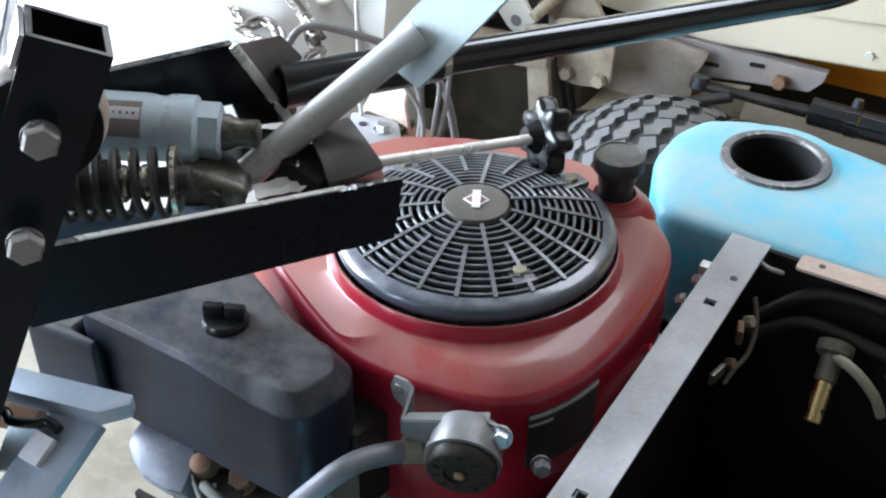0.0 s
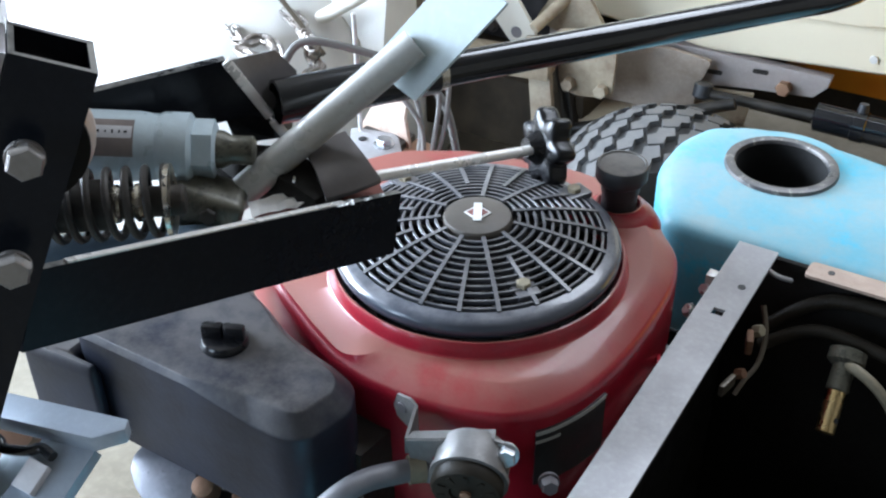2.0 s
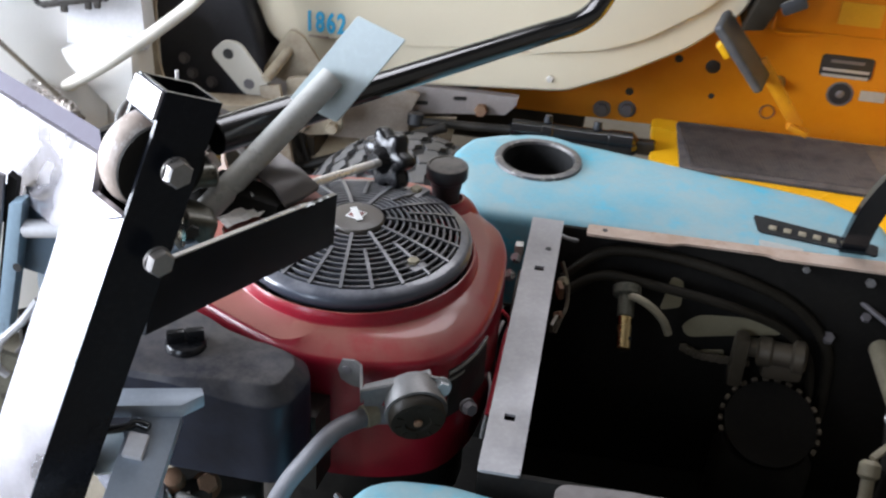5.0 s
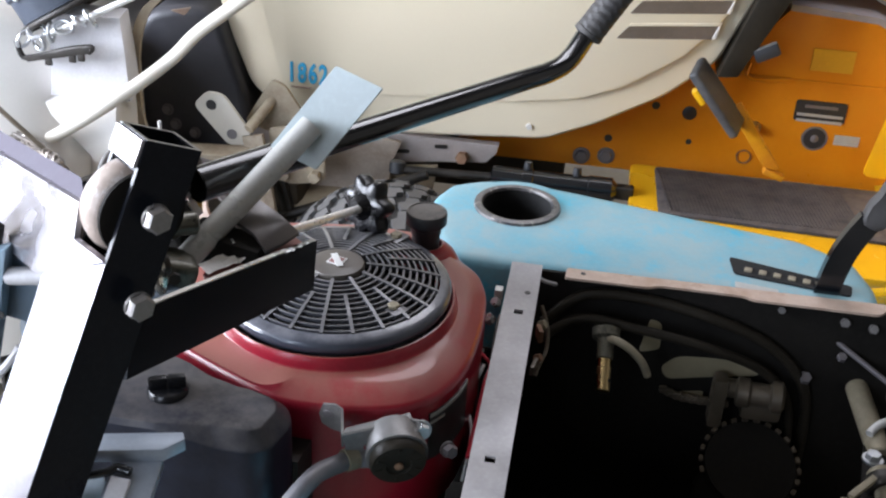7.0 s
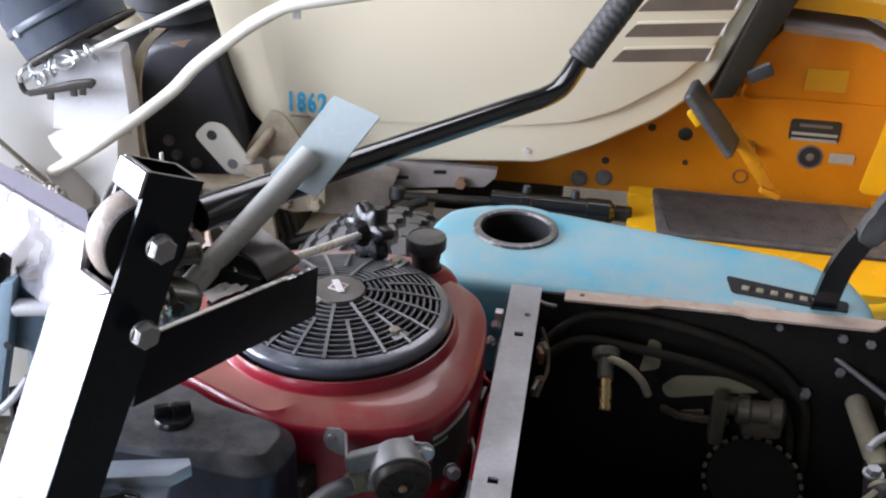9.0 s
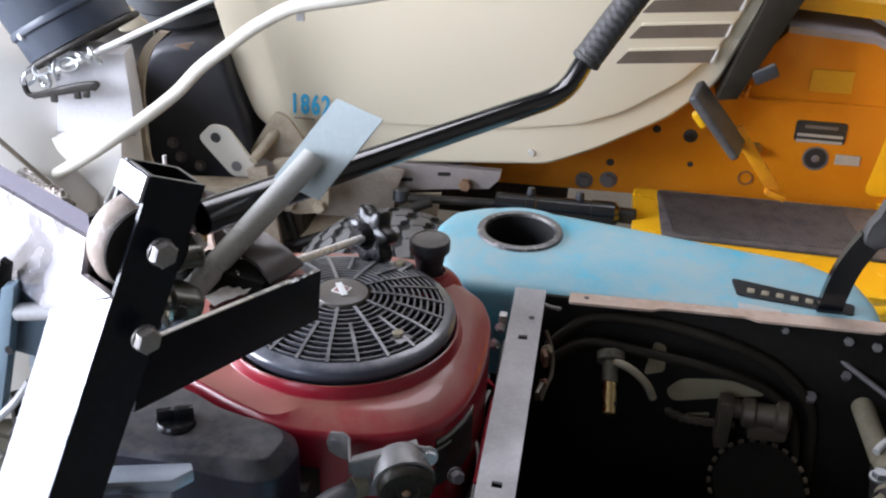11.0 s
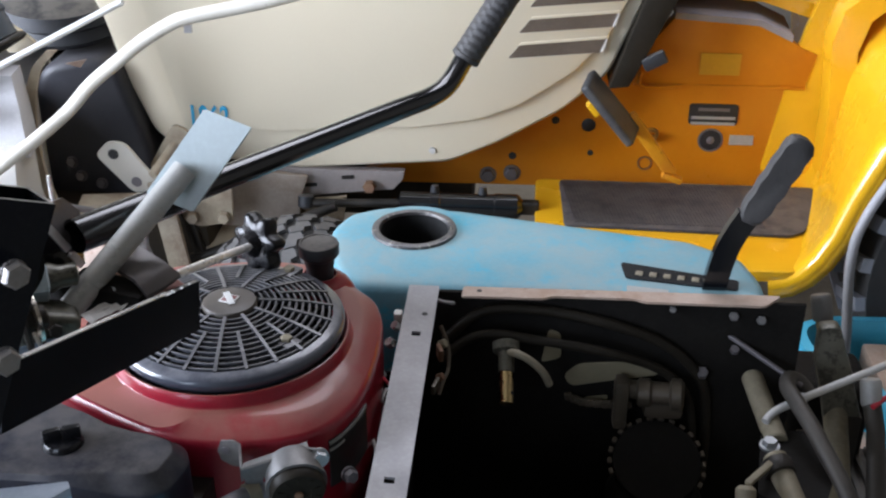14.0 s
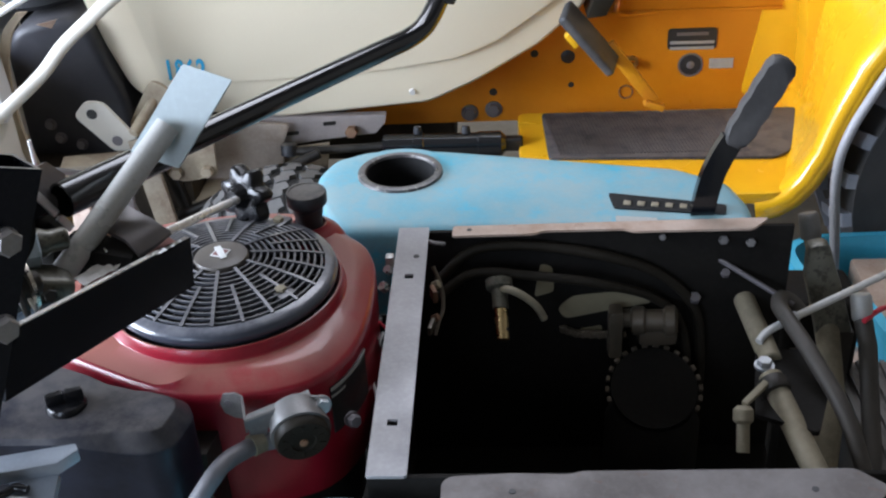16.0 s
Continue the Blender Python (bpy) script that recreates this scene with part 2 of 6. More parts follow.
    "saddle": surface("brown black varnished steel", (0.12, 0.11, 0.11), (0.19, 0.175, 0.17), 0.26, 0.2, 14, 0.8, 0.1, 160, (0.20, 0.18, 0.17), 0.35),
    "steelgrey": surface("dull grey steel", (0.16, 0.15, 0.16), (0.22, 0.20, 0.20), 0.5, 0.5, 14, 0.7, 0.15, 160),
    "rust2": surface("worn brown label", (0.16, 0.13, 0.12), (0.26, 0.22, 0.20), 0.5, 0.2, 40, 0.9, 0.1, 160),
    "khakidark": surface("worn olive steel", (0.10, 0.095, 0.072), (0.17, 0.16, 0.125), 0.42, 0.3, 18, 0.9, 0.2, 160, scratch=(0.03, 0.028, 0.022), scratch_amount=0.7, scratch_from=0.5),
    # brown for the shade inside the hood's cooling slots
    "slot": surface("painted brown slot shade", (0.13, 0.10, 0.075), (0.17, 0.13, 0.10), 0.6, 0, 20, 0.7, 0.1, 160),
    "greytop": surface("grey tread tape", (0.26, 0.25, 0.28), (0.34, 0.31, 0.32), 0.7, 0, 14, 0.8, 0.3, 120),
    "pedalyellow": surface("worn orange yellow paint", (0.60, 0.26, 0.008), (0.50, 0.17, 0.006), 0.42, 0, 14, 0.9, 0.05, 180, grain=0.08, scratch=(0.20, 0.08, 0.02), scratch_amount=0.5),
    "pedal": surface("worn pedal rubber", (0.030, 0.034, 0.042), (0.10, 0.095, 0.088), 0.55, 0, 20, 0.8, 0.2, 120, scratch=(0.20, 0.17, 0.13), scratch_amount=0.5),
    "whitegrey": surface("pale grey paint", (0.54, 0.53, 0.54), (0.48, 0.47, 0.48), 0.45, 0, 8, 0.6, 0.06, 200),
    "rodbright": surface("bright worn steel", (0.86, 0.84, 0.81), (0.72, 0.68, 0.63), 0.30, 0.45, 30, 0.6, 0.05, 200),
    "olive": surface("dim olive steel", (0.27, 0.235, 0.15), (0.32, 0.28, 0.18), 0.6, 0.1, 16, 0.8, 0.2, 140),
    "deepkhaki": surface("oily brown steel", (0.095, 0.078, 0.056), (0.16, 0.125, 0.09), 0.5, 0.3, 20, 0.8, 0.3, 140),
    "rimgloss": surface("glossy blue-black plastic rim", (0.034, 0.040, 0.056), (0.050, 0.056, 0.070), 0.28, 0, 16, 0.6, 0.03, 220, (0.25, 0.25, 0.27), 0.55, coat=0.6, dust_or_sheen_from=0.34, dust_or_sheen_up=0.55),
    "dullgrey": surface("dull dark grey pipe", (0.045, 0.040, 0.034), (0.08, 0.07, 0.058), 0.55, 0.2, 18, 0.8, 0.2, 160),
    "flangegrey": surface("scuffed grey primer", (0.17, 0.155, 0.15), (0.12, 0.105, 0.098), 0.55, 0.1, 14, 0.8, 0.15, 160, scratch=(0.16, 0.09, 0.06), scratch_amount=0.4),
    "neck": surface("worn dark steel lip", (0.075, 0.075, 0.078), (0.15, 0.14, 0.13), 0.42, 0.4, 26, 0.9, 0.2, 140, scratch=(0.34, 0.32, 0.29), scratch_amount=0.8, scratch_from=0.56),
    "guide": surface("blue grey painted tube", (0.10, 0.15, 0.20), (0.14, 0.18, 0.22), 0.4, 0.2, 12, 0.6, 0.08, 180),
    "patchwhite": surface("crumpled white patch", (0.86, 0.84, 0.82), (0.78, 0.75, 0.73), 0.4, 0, 40, 0.7, 0.3, 160),
    # shade inside hollows, painted as a near-black colour
    "hollowshade": surface("near-black painted shade of hollows", (0.004, 0.004, 0.004), (0.006, 0.006, 0.006), 0.9, 0, 20, 0.5, 0, 100),
    "can": surface("dented grey sheet", (0.20, 0.205, 0.235), (0.13, 0.13, 0.145), 0.45, 0.3, 22, 0.9, 0.15, 120, scratch=(0.045, 0.045, 0.05), scratch_amount=0.8, scratch_from=0.62),
    "yellowtag": surface("yellow label", (0.56, 0.30, 0.010), (0.52, 0.26, 0.010), 0.45, 0, 20, 0.5, 0.03, 160),
}


# ---- mesh helpers ----
def thing(name, loc, label, category, group="", kind=""):
    ob = new(name)
    ob.empty_display_size = 0.02
    ob.location = loc
    return tagged(ob, label, category, group, kind)


def settle(ob, parent):
    """Parent a mesh made in world coordinates."""
    base, p = V((0, 0, 0)), parent
    while p:
        base += p.location
        p = p.parent
    ob.data.transform(Matrix.Translation(-base))
    ob.parent = parent


def part(name, bm, material, parent=None, label="", smooth=40):
    me = bpy.data.meshes.new(name)
    bmesh.ops.recalc_face_normals(bm, faces=bm.faces)
    if smooth:
        a = radians(smooth)
        for f in bm.faces:
            f.smooth = True
        for e in bm.edges:
            if len(e.link_faces) == 2 and e.calc_face_angle(0) > a:
                e.smooth = False
    bm.to_mesh(me)
    bm.free()
    me.materials.append(M[material])
    ob = new(name, me)
    if parent:
        settle(ob, parent)
    if label:
        ob["label"] = label
    return ob


def B():
    return bmesh.new()


def bevel(bm, w, seg=2, angle=30):
    es = [e for e in bm.edges if len(e.link_faces) == 2 and e.calc_face_angle(0) > radians(angle)]
    if es:
        bmesh.ops.bevel(bm, geom=es, offset=w, segments=seg, affect="EDGES", profile=0.6)
    return bm


def box(bm, c, s, rot=None, bev=0.0, seg=2):
    """A box by centre and size, turned by a matrix, bevelled."""
    t = B()
    bmesh.ops.create_cube(t, size=1)
    bmesh.ops.scale(t, vec=s, verts=t.verts)
    if bev:
        bevel(t, bev, seg)
    m = Matrix.Translation(c) @ (rot.to_4x4() if rot else Matrix())
    t.transform(m)
    return join(bm, t)


def join(bm, t):
    me = bpy.data.meshes.new("t")
    t.to_mesh(me)
    t.free()
    bm.from_mesh(me)
    bpy.data.meshes.remove(me)
    return bm


def axes(d, up=(0, 0, 1)):
    """A turn whose x is d and whose z is near up."""
    x = V(d).normalized()
    y = V(up).cross(x).normalized()
    z = x.cross(y)
    return Matrix((x, y, z)).transposed()


def beam(bm, a, b, w, h, up=(0, 0, 1), bev=0.002):
    a, b = V(a), V(b)
    return box(bm, (a + b) / 2, ((b - a).length, w, h), axes(b - a, up), bev)


def hollow(bm, a, b, w, h, t, up=(0, 0, 1), r=0.003):
    """A rectangular tube with open ends."""
    a, b = V(a), V(b)
    rot = axes(b - a, up)
    rings = []
    for p in (a, b):
        for k in (0, t):
            ring = []
            for sy, sz in ((-1, -1), (1, -1), (1, 1), (-1, 1)):
                y, z = sy * (w / 2 - k), sz * (h / 2 - k)
                rr = max(0.0006, r - k * 0.7)
                for (dy, dz) in (((0, -sz * rr), (-sy * rr, 0)) if sy * sz > 0 else ((-sy * rr, 0), (0, -sz * rr))):
                    ring.append(bm.verts.new(p + rot @ V((0, y + dy, z + dz))))
            rings.append(ring)
    ao, ai, bo, bi = rings
    n = len(ao)
    for i in range(n):
        j = (i + 1) % n
        bm.faces.new((ao[i], ao[j], bo[j], bo[i]))
        bm.faces.new((ai[j], ai[i], bi[i], bi[j]))
        bm.faces.new((ao[j], ao[i], ai[i], ai[j]))
        bm.faces.new((bo[i], bo[j], bi[j], bi[i]))
    return bm


def spin(bm, profile, base, axis=(0, 0, 1), seg=32, cap=True):
    """A turned solid: (radius, height) pairs along an axis."""
    rot = V((0, 0, 1)).rotation_difference(V(axis)).to_matrix()
    rings = []
    for r, h in profile:
        rings.append([bm.verts.new(V(base) + rot @ V((r * math.cos(k * math.tau / seg), r * math.sin(k * math.tau / seg), h))) for k in range(seg)])
    for a, b in zip(rings, rings[1:]):
        for k in range(seg):
            j = (k + 1) % seg
            bm.faces.new((a[k], a[j], b[j], b[k]))
    if cap:
        bm.faces.new(rings[0][::-1])
        bm.faces.new(rings[-1])
    return bm


def rod(bm, a, b, r, seg=14, bev=0.15):
    a, b = V(a), V(b)
    L, k = (b - a).length, r * bev
    return spin(bm, [(r - k, 0), (r, k), (r, L - k), (r - k, L)], a, b - a, seg)


def smoothed(pts, steps=6):
    pts = [V(p) for p in pts]
    out = []
    for i in range(len(pts) - 1):
        p0, p1, p2, p3 = pts[max(i - 1, 0)], pts[i], pts[i + 1], pts[min(i + 2, len(pts) - 1)]
        for s in range(steps):
            t = s / steps
            out.append(0.5 * ((2 * p1) + (p2 - p0) * t + (2 * p0 - 5 * p1 + 4 * p2 - p3) * t * t + (3 * p1 - p0 - 3 * p2 + p3) * t ** 3))
    return out + [pts[-1]]


def pipe(bm, pts, r, seg=12, cap=True, open_wall=0.0):
    """A round tube along points; r is a number or one a point."""
    pts = [V(p) for p in pts]
    rs = r if isinstance(r, (list, tuple)) else [r] * len(pts)
    up, rings = None, []
    for i, p in enumerate(pts):
        d = (pts[min(i + 1, len(pts) - 1)] - pts[max(i - 1, 0)]).normalized()
        if up is None:
            up = d.orthogonal().normalized()
        up = (up - d * up.dot(d)).normalized()
        q = d.cross(up)
        rings.append([bm.verts.new(p + rs[i] * (up * math.cos(k * math.tau / seg) + q * math.sin(k * math.tau / seg))) for k in range(seg)])
    for a, b in zip(rings, rings[1:]):
        for k in range(seg):
            j = (k + 1) % seg
            bm.faces.new((a[k], a[j], b[j], b[k]))
    if open_wall:
        for ring, nxt in ((rings[0], rings[1]), (rings[-1], rings[-2])):
            c = sum((v.co for v in ring), V()) / seg
            c2 = sum((v.co for v in nxt), V()) / seg
            ins = (c2 - c).normalized() * 0.05
            r1 = [bm.verts.new(c + (v.co - c) * (1 - open_wall)) for v in ring]
            r2 = [bm.verts.new(v.co + ins) for v in r1]
            for k in range(seg):
                j = (k + 1) % seg
                bm.faces.new((ring[j], ring[k], r1[k], r1[j]))
                bm.faces.new((r1[j], r1[k], r2[k], r2[j]))
            bm.faces.new(r2)
    elif cap:
        bm.faces.new(rings[0][::-1])
        bm.faces.new(rings[-1])
    return bm


def rounded(outline, r=0.01, seg=4):
    """A closed outline with its corners rounded."""
    out, n = [], len(outline)
    for i in range(n):
        p, a, b = V(outline[i]), V(outline[i - 1]), V(outline[(i + 1) % n])
        k = min(r, (a - p).length * 0.45, (b - p).length * 0.45)
        s, e = p + (a - p).normalized() * k, p + (b - p).normalized() * k
        for j in range(seg + 1):
            t = j / seg
            out.append((1 - t) ** 2 * s + 2 * t * (1 - t) * p + t * t * e)
    return out


def prism(bm, outline, lo, hi, plane="z", bev=0.0, seg=2):
    """An outline pushed along an axis. plane z: (x, y); plane y: (x, z)."""
    t = B()
    f = (lambda p, h: V((p[0], p[1], h))) if plane == "z" else (lambda p, h: V((p[0], h, p[1]))) if plane == "y" else (lambda p, h: V((h, p[0], p[1])))
    a = [t.verts.new(f(p, lo)) for p in outline]
    b = [t.verts.new(f(p, hi)) for p in outline]
    for i in range(len(a)):
        j = (i + 1) % len(a)
        t.faces.new((a[i], a[j], b[j], b[i]))
    t.faces.new(a[::-1])
    t.faces.new(b)
    bmesh.ops.recalc_face_normals(t, faces=t.faces)
    if bev:
        bevel(t, bev, seg, 50)
    return join(bm, t)


def loft(bm, rings, cap=True):
    """Skin over rings of points of the same count."""
    vs = [[bm.verts.new(V(p)) for p in r] for r in rings]
    n = len(vs[0])
    for a, b in zip(vs, vs[1:]):
        for k in range(n):
            j = (k + 1) % n
            bm.faces.new((a[k], a[j], b[j], b[k]))
    if cap:
        bm.faces.new(vs[0][::-1])
        bm.faces.new(vs[-1])
    return bm


def offset(outline, d):
    """An outline moved inwards by d (for outlines that turn to the left)."""
    n, out = len(outline), []
    for i in range(n):
        a, p, b = V(outline[i - 1]), V(outline[i]), V(outline[(i + 1) % n])
        e1, e2 = (p - a).normalized(), (b - p).normalized()
        n1, n2 = V((-e1.y, e1.x)), V((-e2.y, e2.x))
        q = n1 + n2
        q = q / max(q.length, 1e-6)
        out.append(p + q * d / max(0.5, q.dot(n1)))
    return out


def evenly(outline, n):
    """A closed outline resampled to n points at even steps."""
    pts = [V(p) for p in outline]
    pts.append(pts[0])
    run = [0.0]
    for a, b in zip(pts, pts[1:]):
        run.append(run[-1] + (b - a).length)
    out, j = [], 0
    for k in range(n):
        s = run[-1] * k / n
        while run[j + 1] < s:
            j += 1
        out.append(pts[j].lerp(pts[j + 1], (s - run[j]) / max(1e-9, run[j + 1] - run[j])))
    return out


def shrunk(outline, d, r, seg=3):
    """An outline moved inwards by d, then rounded."""
    return rounded(offset([V(p) for p in outline], d), max(0.003, r - d * 0.5), seg)


def stack(outline, steps, r, seg=3, f=None):
    """A skin over an outline at (inset, height) steps."""
    rings = []
    for d, z in steps:
        ring = shrunk(outline, d, r, seg)
        rings.append([(q.x, q.y, z + (f(q.x, q.y) if f else 0)) for q in ring])
    return loft(B(), rings)


def hexbolt(bm, p, axis, r, h=None, washer=0.0):
    h = h or r * 0.75
    rot = V((0, 0, 1)).rotation_difference(V(axis)).to_matrix()
    if washer:
        spin(bm, [(r * washer, -0.001), (r * washer, 0.0015)], p, axis, 20)
    t = B()
    spin(t, [(r, 0), (r, h * 0.8), (r * 0.86, h)], (0, 0, 0), (0, 0, 1), 6)
    t.transform(Matrix.Translation(V(p)) @ rot.to_4x4())
    return join(bm, t)

# ---- the garage ----
def wall(name, outer, holes, axis, at, thick):
    """A wall of boxes round its openings. outer and holes: (u0, u1, z0, z1)."""
    bm = B()
    us = sorted({outer[0], outer[1], *(v for h in holes for v in h[:2])})
    zs = sorted({outer[2], outer[3], *(v for h in holes for v in h[2:])})
    for u0, u1 in zip(us, us[1:]):
        for z0, z1 in zip(zs, zs[1:]):
            u, z = (u0 + u1) / 2, (z0 + z1) / 2
            if any(h[0] < u < h[1] and h[2] < z < h[3] for h in holes):
                continue
            c, s = ((at, u, z), (thick, u1 - u0, z1 - z0)) if axis == "x" else ((u, at, z), (u1 - u0, thick, z1 - z0))
            box(bm, c, s)
    return tagged(part(name, bm, "wall", smooth=0), "weathered board garage wall", "wall", kind="structure")


bm = B()
box(bm, (0, 0, -0.06), (7, 7, 0.12))
tagged(part("floor", bm, "concrete", smooth=0), "dusty pale concrete garage floor", "floor", kind="structure")
wall("wall_west", (-3.0, 3.2, 0, 2.6), [(-1.6, 0.9, 0, 2.3)], "x", -3.1, 0.12)
wall("wall_east", (-3.0, 3.2, 0, 2.6), [], "x", 3.1, 0.12)
wall("wall_south", (-3.0, 3.0, 0, 2.6), [(-2.7, -0.5, 0, 2.35)], "y", -3.1, 0.12)
wall("wall_north", (-3.0, 3.0, 0, 2.6), [], "y", 3.2, 0.12)
bm = B()
for x0, x1, y0, y1 in ((-3.16, 3.16, -3.16, 1.0), (-3.16, 3.16, 2.1, 3.26), (-3.16, -0.45, 1.0, 2.1), (1.15, 3.16, 1.0, 2.1)):
    box(bm, ((x0 + x1) / 2, (y0 + y1) / 2, 2.66), (x1 - x0, y1 - y0, 0.1))
tagged(part("ceiling", bm, "wall", smooth=0), "weathered board garage ceiling with a roof window opening", "ceiling", kind="structure")

# ---- the red engine ----
engine = thing("engine", (0.0, 0.0, 0.42), "dusty red small engine with a slotted fan screen", "engine")
EDGE = [(-0.203, -0.062), (-0.160, -0.092), (-0.121, -0.114), (-0.072, -0.141), (-0.034, -0.158), (0.0, -0.164), (0.048, -0.163), (0.082, -0.155), (0.111, -0.142), (0.130, -0.122), (0.145, -0.090),
        (0.152, -0.056), (0.155, -0.022), (0.156, 0.020), (0.153, 0.070), (0.140, 0.110), (0.113, 0.138), (0.102, 0.160), (0.076, 0.182), (0.0, 0.190), (-0.10, 0.172), (-0.165, 0.135), (-0.203, 0.075)]
CREASE = [(-0.060, -0.150), (-0.018, -0.1475), (-0.002, -0.1395), (0.024, -0.1380), (0.060, -0.1350), (0.080, -0.1305), (0.098, -0.1220), (0.1145, -0.1070), (0.1215, -0.088), (0.1245, -0.065), (0.1310, -0.040), (0.1375, 0.004),
          (0.1335, 0.060), (0.1200, 0.098), (0.1050, 0.119), (0.060, 0.150), (-0.10, 0.120), (-0.14, 0.0), (-0.11, -0.09)]
CX, CY = 0.003, -0.004


def reach(outline, a):
    """How far an outline lies from the fan's axis in the direction a."""
    d, best = V((math.cos(a), math.sin(a))), 0.0
    for p, q in zip(outline, outline[1:] + outline[:1]):
        p, e = V(p) - V((CX, CY)), V(q) - V(p)
        k = d.x * e.y - d.y * e.x
        if abs(k) > 1e-12:
            r, t = (p.x * e.y - p.y * e.x) / k, (p.x * d.y - p.y * d.x) / k
            if r > 0 and -1e-6 <= t <= 1 + 1e-6:
                best = max(best, r)
    return best


edge_line, crease_line = [list(map(tuple, rounded([V(p) for p in o], r, 4))) for o, r in ((EDGE, 0.016), (CREASE, 0.010))]
rows_of = []
for k in range(220):
    a = k * math.tau / 220 - math.pi
    re, deg = reach(edge_line, a), math.degrees(a)
    w = min(1.0, max(0.0, (deg + 108) / 17)) * min(1.0, max(0.0, (62 - deg) / 10))
    w = w * w * (3 - 2 * w)
    rc = (re - 0.007) * (1 - w) + min(reach(crease_line, a), re - 0.007) * w
    zc = 0.6455 + 0.0070 * w
    row = [(re - 0.001, 0.500), (re + 0.0012, 0.590), (re + 0.0012, 0.6325), (re + 0.0006, 0.6365), (re - 0.0010, 0.6397), (re - 0.0034, 0.6418)]
    row += [(rc + (re - 0.0034 - rc) * 0.5, (zc + 0.6425) / 2 - 0.0004 * w), (rc + 0.0016, zc - 0.0007), (rc - 0.0012, zc)]
    row += [(rc + (0.1272 - rc) * 0.5, (zc + 0.6540) / 2 + 0.0002), (0.1272, 0.6540), (0.1262, 0.6550), (0.1252, 0.6590), (0.1240, 0.6645), (0.1228, 0.6668), (0.1214, 0.6672), (0.1202, 0.665), (0.116, 0.656), (0.116, 0.64)]
    rows_of.append([(CX + r * math.cos(a), CY + r * math.sin(a), z) for r, z in row])
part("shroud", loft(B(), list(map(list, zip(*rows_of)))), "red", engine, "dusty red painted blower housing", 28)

# the fan screen: a rim, rings and spokes over a dark bowl
screen = part("fan_screen", spin(B(), [(0.112, 0.662), (0.1165, 0.6670), (0.1190, 0.6708), (0.1196, 0.6745), (0.1184, 0.6780), (0.1160, 0.6805), (0.1125, 0.6822), (0.1070, 0.6836), (0.1066, 0.677), (0.112, 0.672), (0.112, 0.662)],
              (CX, CY, 0), seg=96, cap=False), "rimgloss", engine, "dark grey plastic fan screen rim")


def dome(r):
    return 0.6836 + 0.0165 * (1 - (r / 0.1085) ** 2)


for k in range(11):
    r = 0.0345 + 0.0069 * k
    h = dome(r)
    ring = [(r - 0.0012, h - 0.0034), (r - 0.0012, h - 0.0004), (r - 0.0008, h), (r + 0.0008, h), (r + 0.0012, h - 0.0004), (r + 0.0012, h - 0.0034), (r - 0.0012, h - 0.0034)]
    part("grille_ring", spin(B(), ring, (CX, CY, 0), seg=64, cap=False), "screen", screen)
for k in range(22):
    a = radians(k * 360 / 22 + 14)
    r0 = 0.030 if k % 2 == 0 else 0.055
    c, s = math.cos(a), math.sin(a)
    bm = B()
    pts = [V((CX + r * c, CY + r * s, dome(r) - 0.0014)) for r in (r0, 0.06, 0.085, 0.1072)]
    for p, q in zip(pts, pts[1:]):
        if (q - p).length > 1e-4:
            beam(bm, p, q, 0.0034, 0.0050, bev=0)
    part("spoke", bm, "screen", screen)
# the shade under the screen is painted onto the bowl
part("fan_bowl", spin(B(), [(0.1158, 0.645), (0.09, 0.640), (0.03, 0.640)], (CX, CY, 0), seg=40), "hollowshade", engine, "fan wheel under the screen, shade painted near-black")
for k in range(18):
    a = radians(k * 20)
    bm = beam(B(), (CX + 0.04 * math.cos(a), CY + 0.04 * math.sin(a), 0.652), (CX + 0.112 * math.cos(a + 0.25), CY + 0.112 * math.sin(a + 0.25), 0.652), 0.003, 0.018, bev=0)
    part("fan_blade", bm, "dark", engine)
cap = part("hub_cap", spin(B(), [(0.0282, 0.690), (0.0288, 0.6975), (0.0274, 0.7008), (0.021, 0.7022), (0.008, 0.7026)], (CX, CY, 0), seg=40), "hub", engine, "dusty brown-grey round hub cap with an emblem")
er = Matrix.Rotation(radians(28), 4, "Z")
for nm, w, h, mt, z in (("emblem_diamond", 0.020, 0.020, "inkwhite", 0.7030), ("emblem_red", 0.0155, 0.0155, "inkred", 0.7034)):
    bm = B()
    t = box(B(), (0, 0, 0), (w * 0.8, h * 0.8, 0.0006), Matrix.Rotation(radians(45), 3, "Z"))
    t.transform(Matrix.Translation((CX, CY, z)) @ er)
    part(nm, join(bm, t), mt, cap)
t = box(B(), (0, 0, 0), (0.007, 0.026, 0.0006))
t.transform(Matrix.Translation((CX, CY, 0.7039)) @ er)
part("emblem_bar", t, "inkwhite", cap)
for p in ((0.0727, -0.0547), (0.047, 0.088), (-0.09, 0.03)):
    bm = box(B(), (p[0], p[1], 0.6850), (0.026, 0.020, 0.006), Matrix.Rotation(math.atan2(p[1], p[0]), 3, "Z"), 0.002)
    part("screen_tab", bm, "screen", screen)
    part("screw", hexbolt(B(), (p[0], p[1], 0.688), (0, 0, 1), 0.0062, 0.004), "khaki", screen)
# oil filler cap
bm = spin(B(), [(0.0160, 0.655), (0.0160, 0.672), (0.0172, 0.676), (0.0178, 0.683), (0.0210, 0.686), (0.0232, 0.689), (0.0234, 0.6995), (0.0224, 0.7025), (0.0205, 0.703), (0.0196, 0.7018), (0.012, 0.7022)], (0.0735, 0.1290, 0), seg=36)
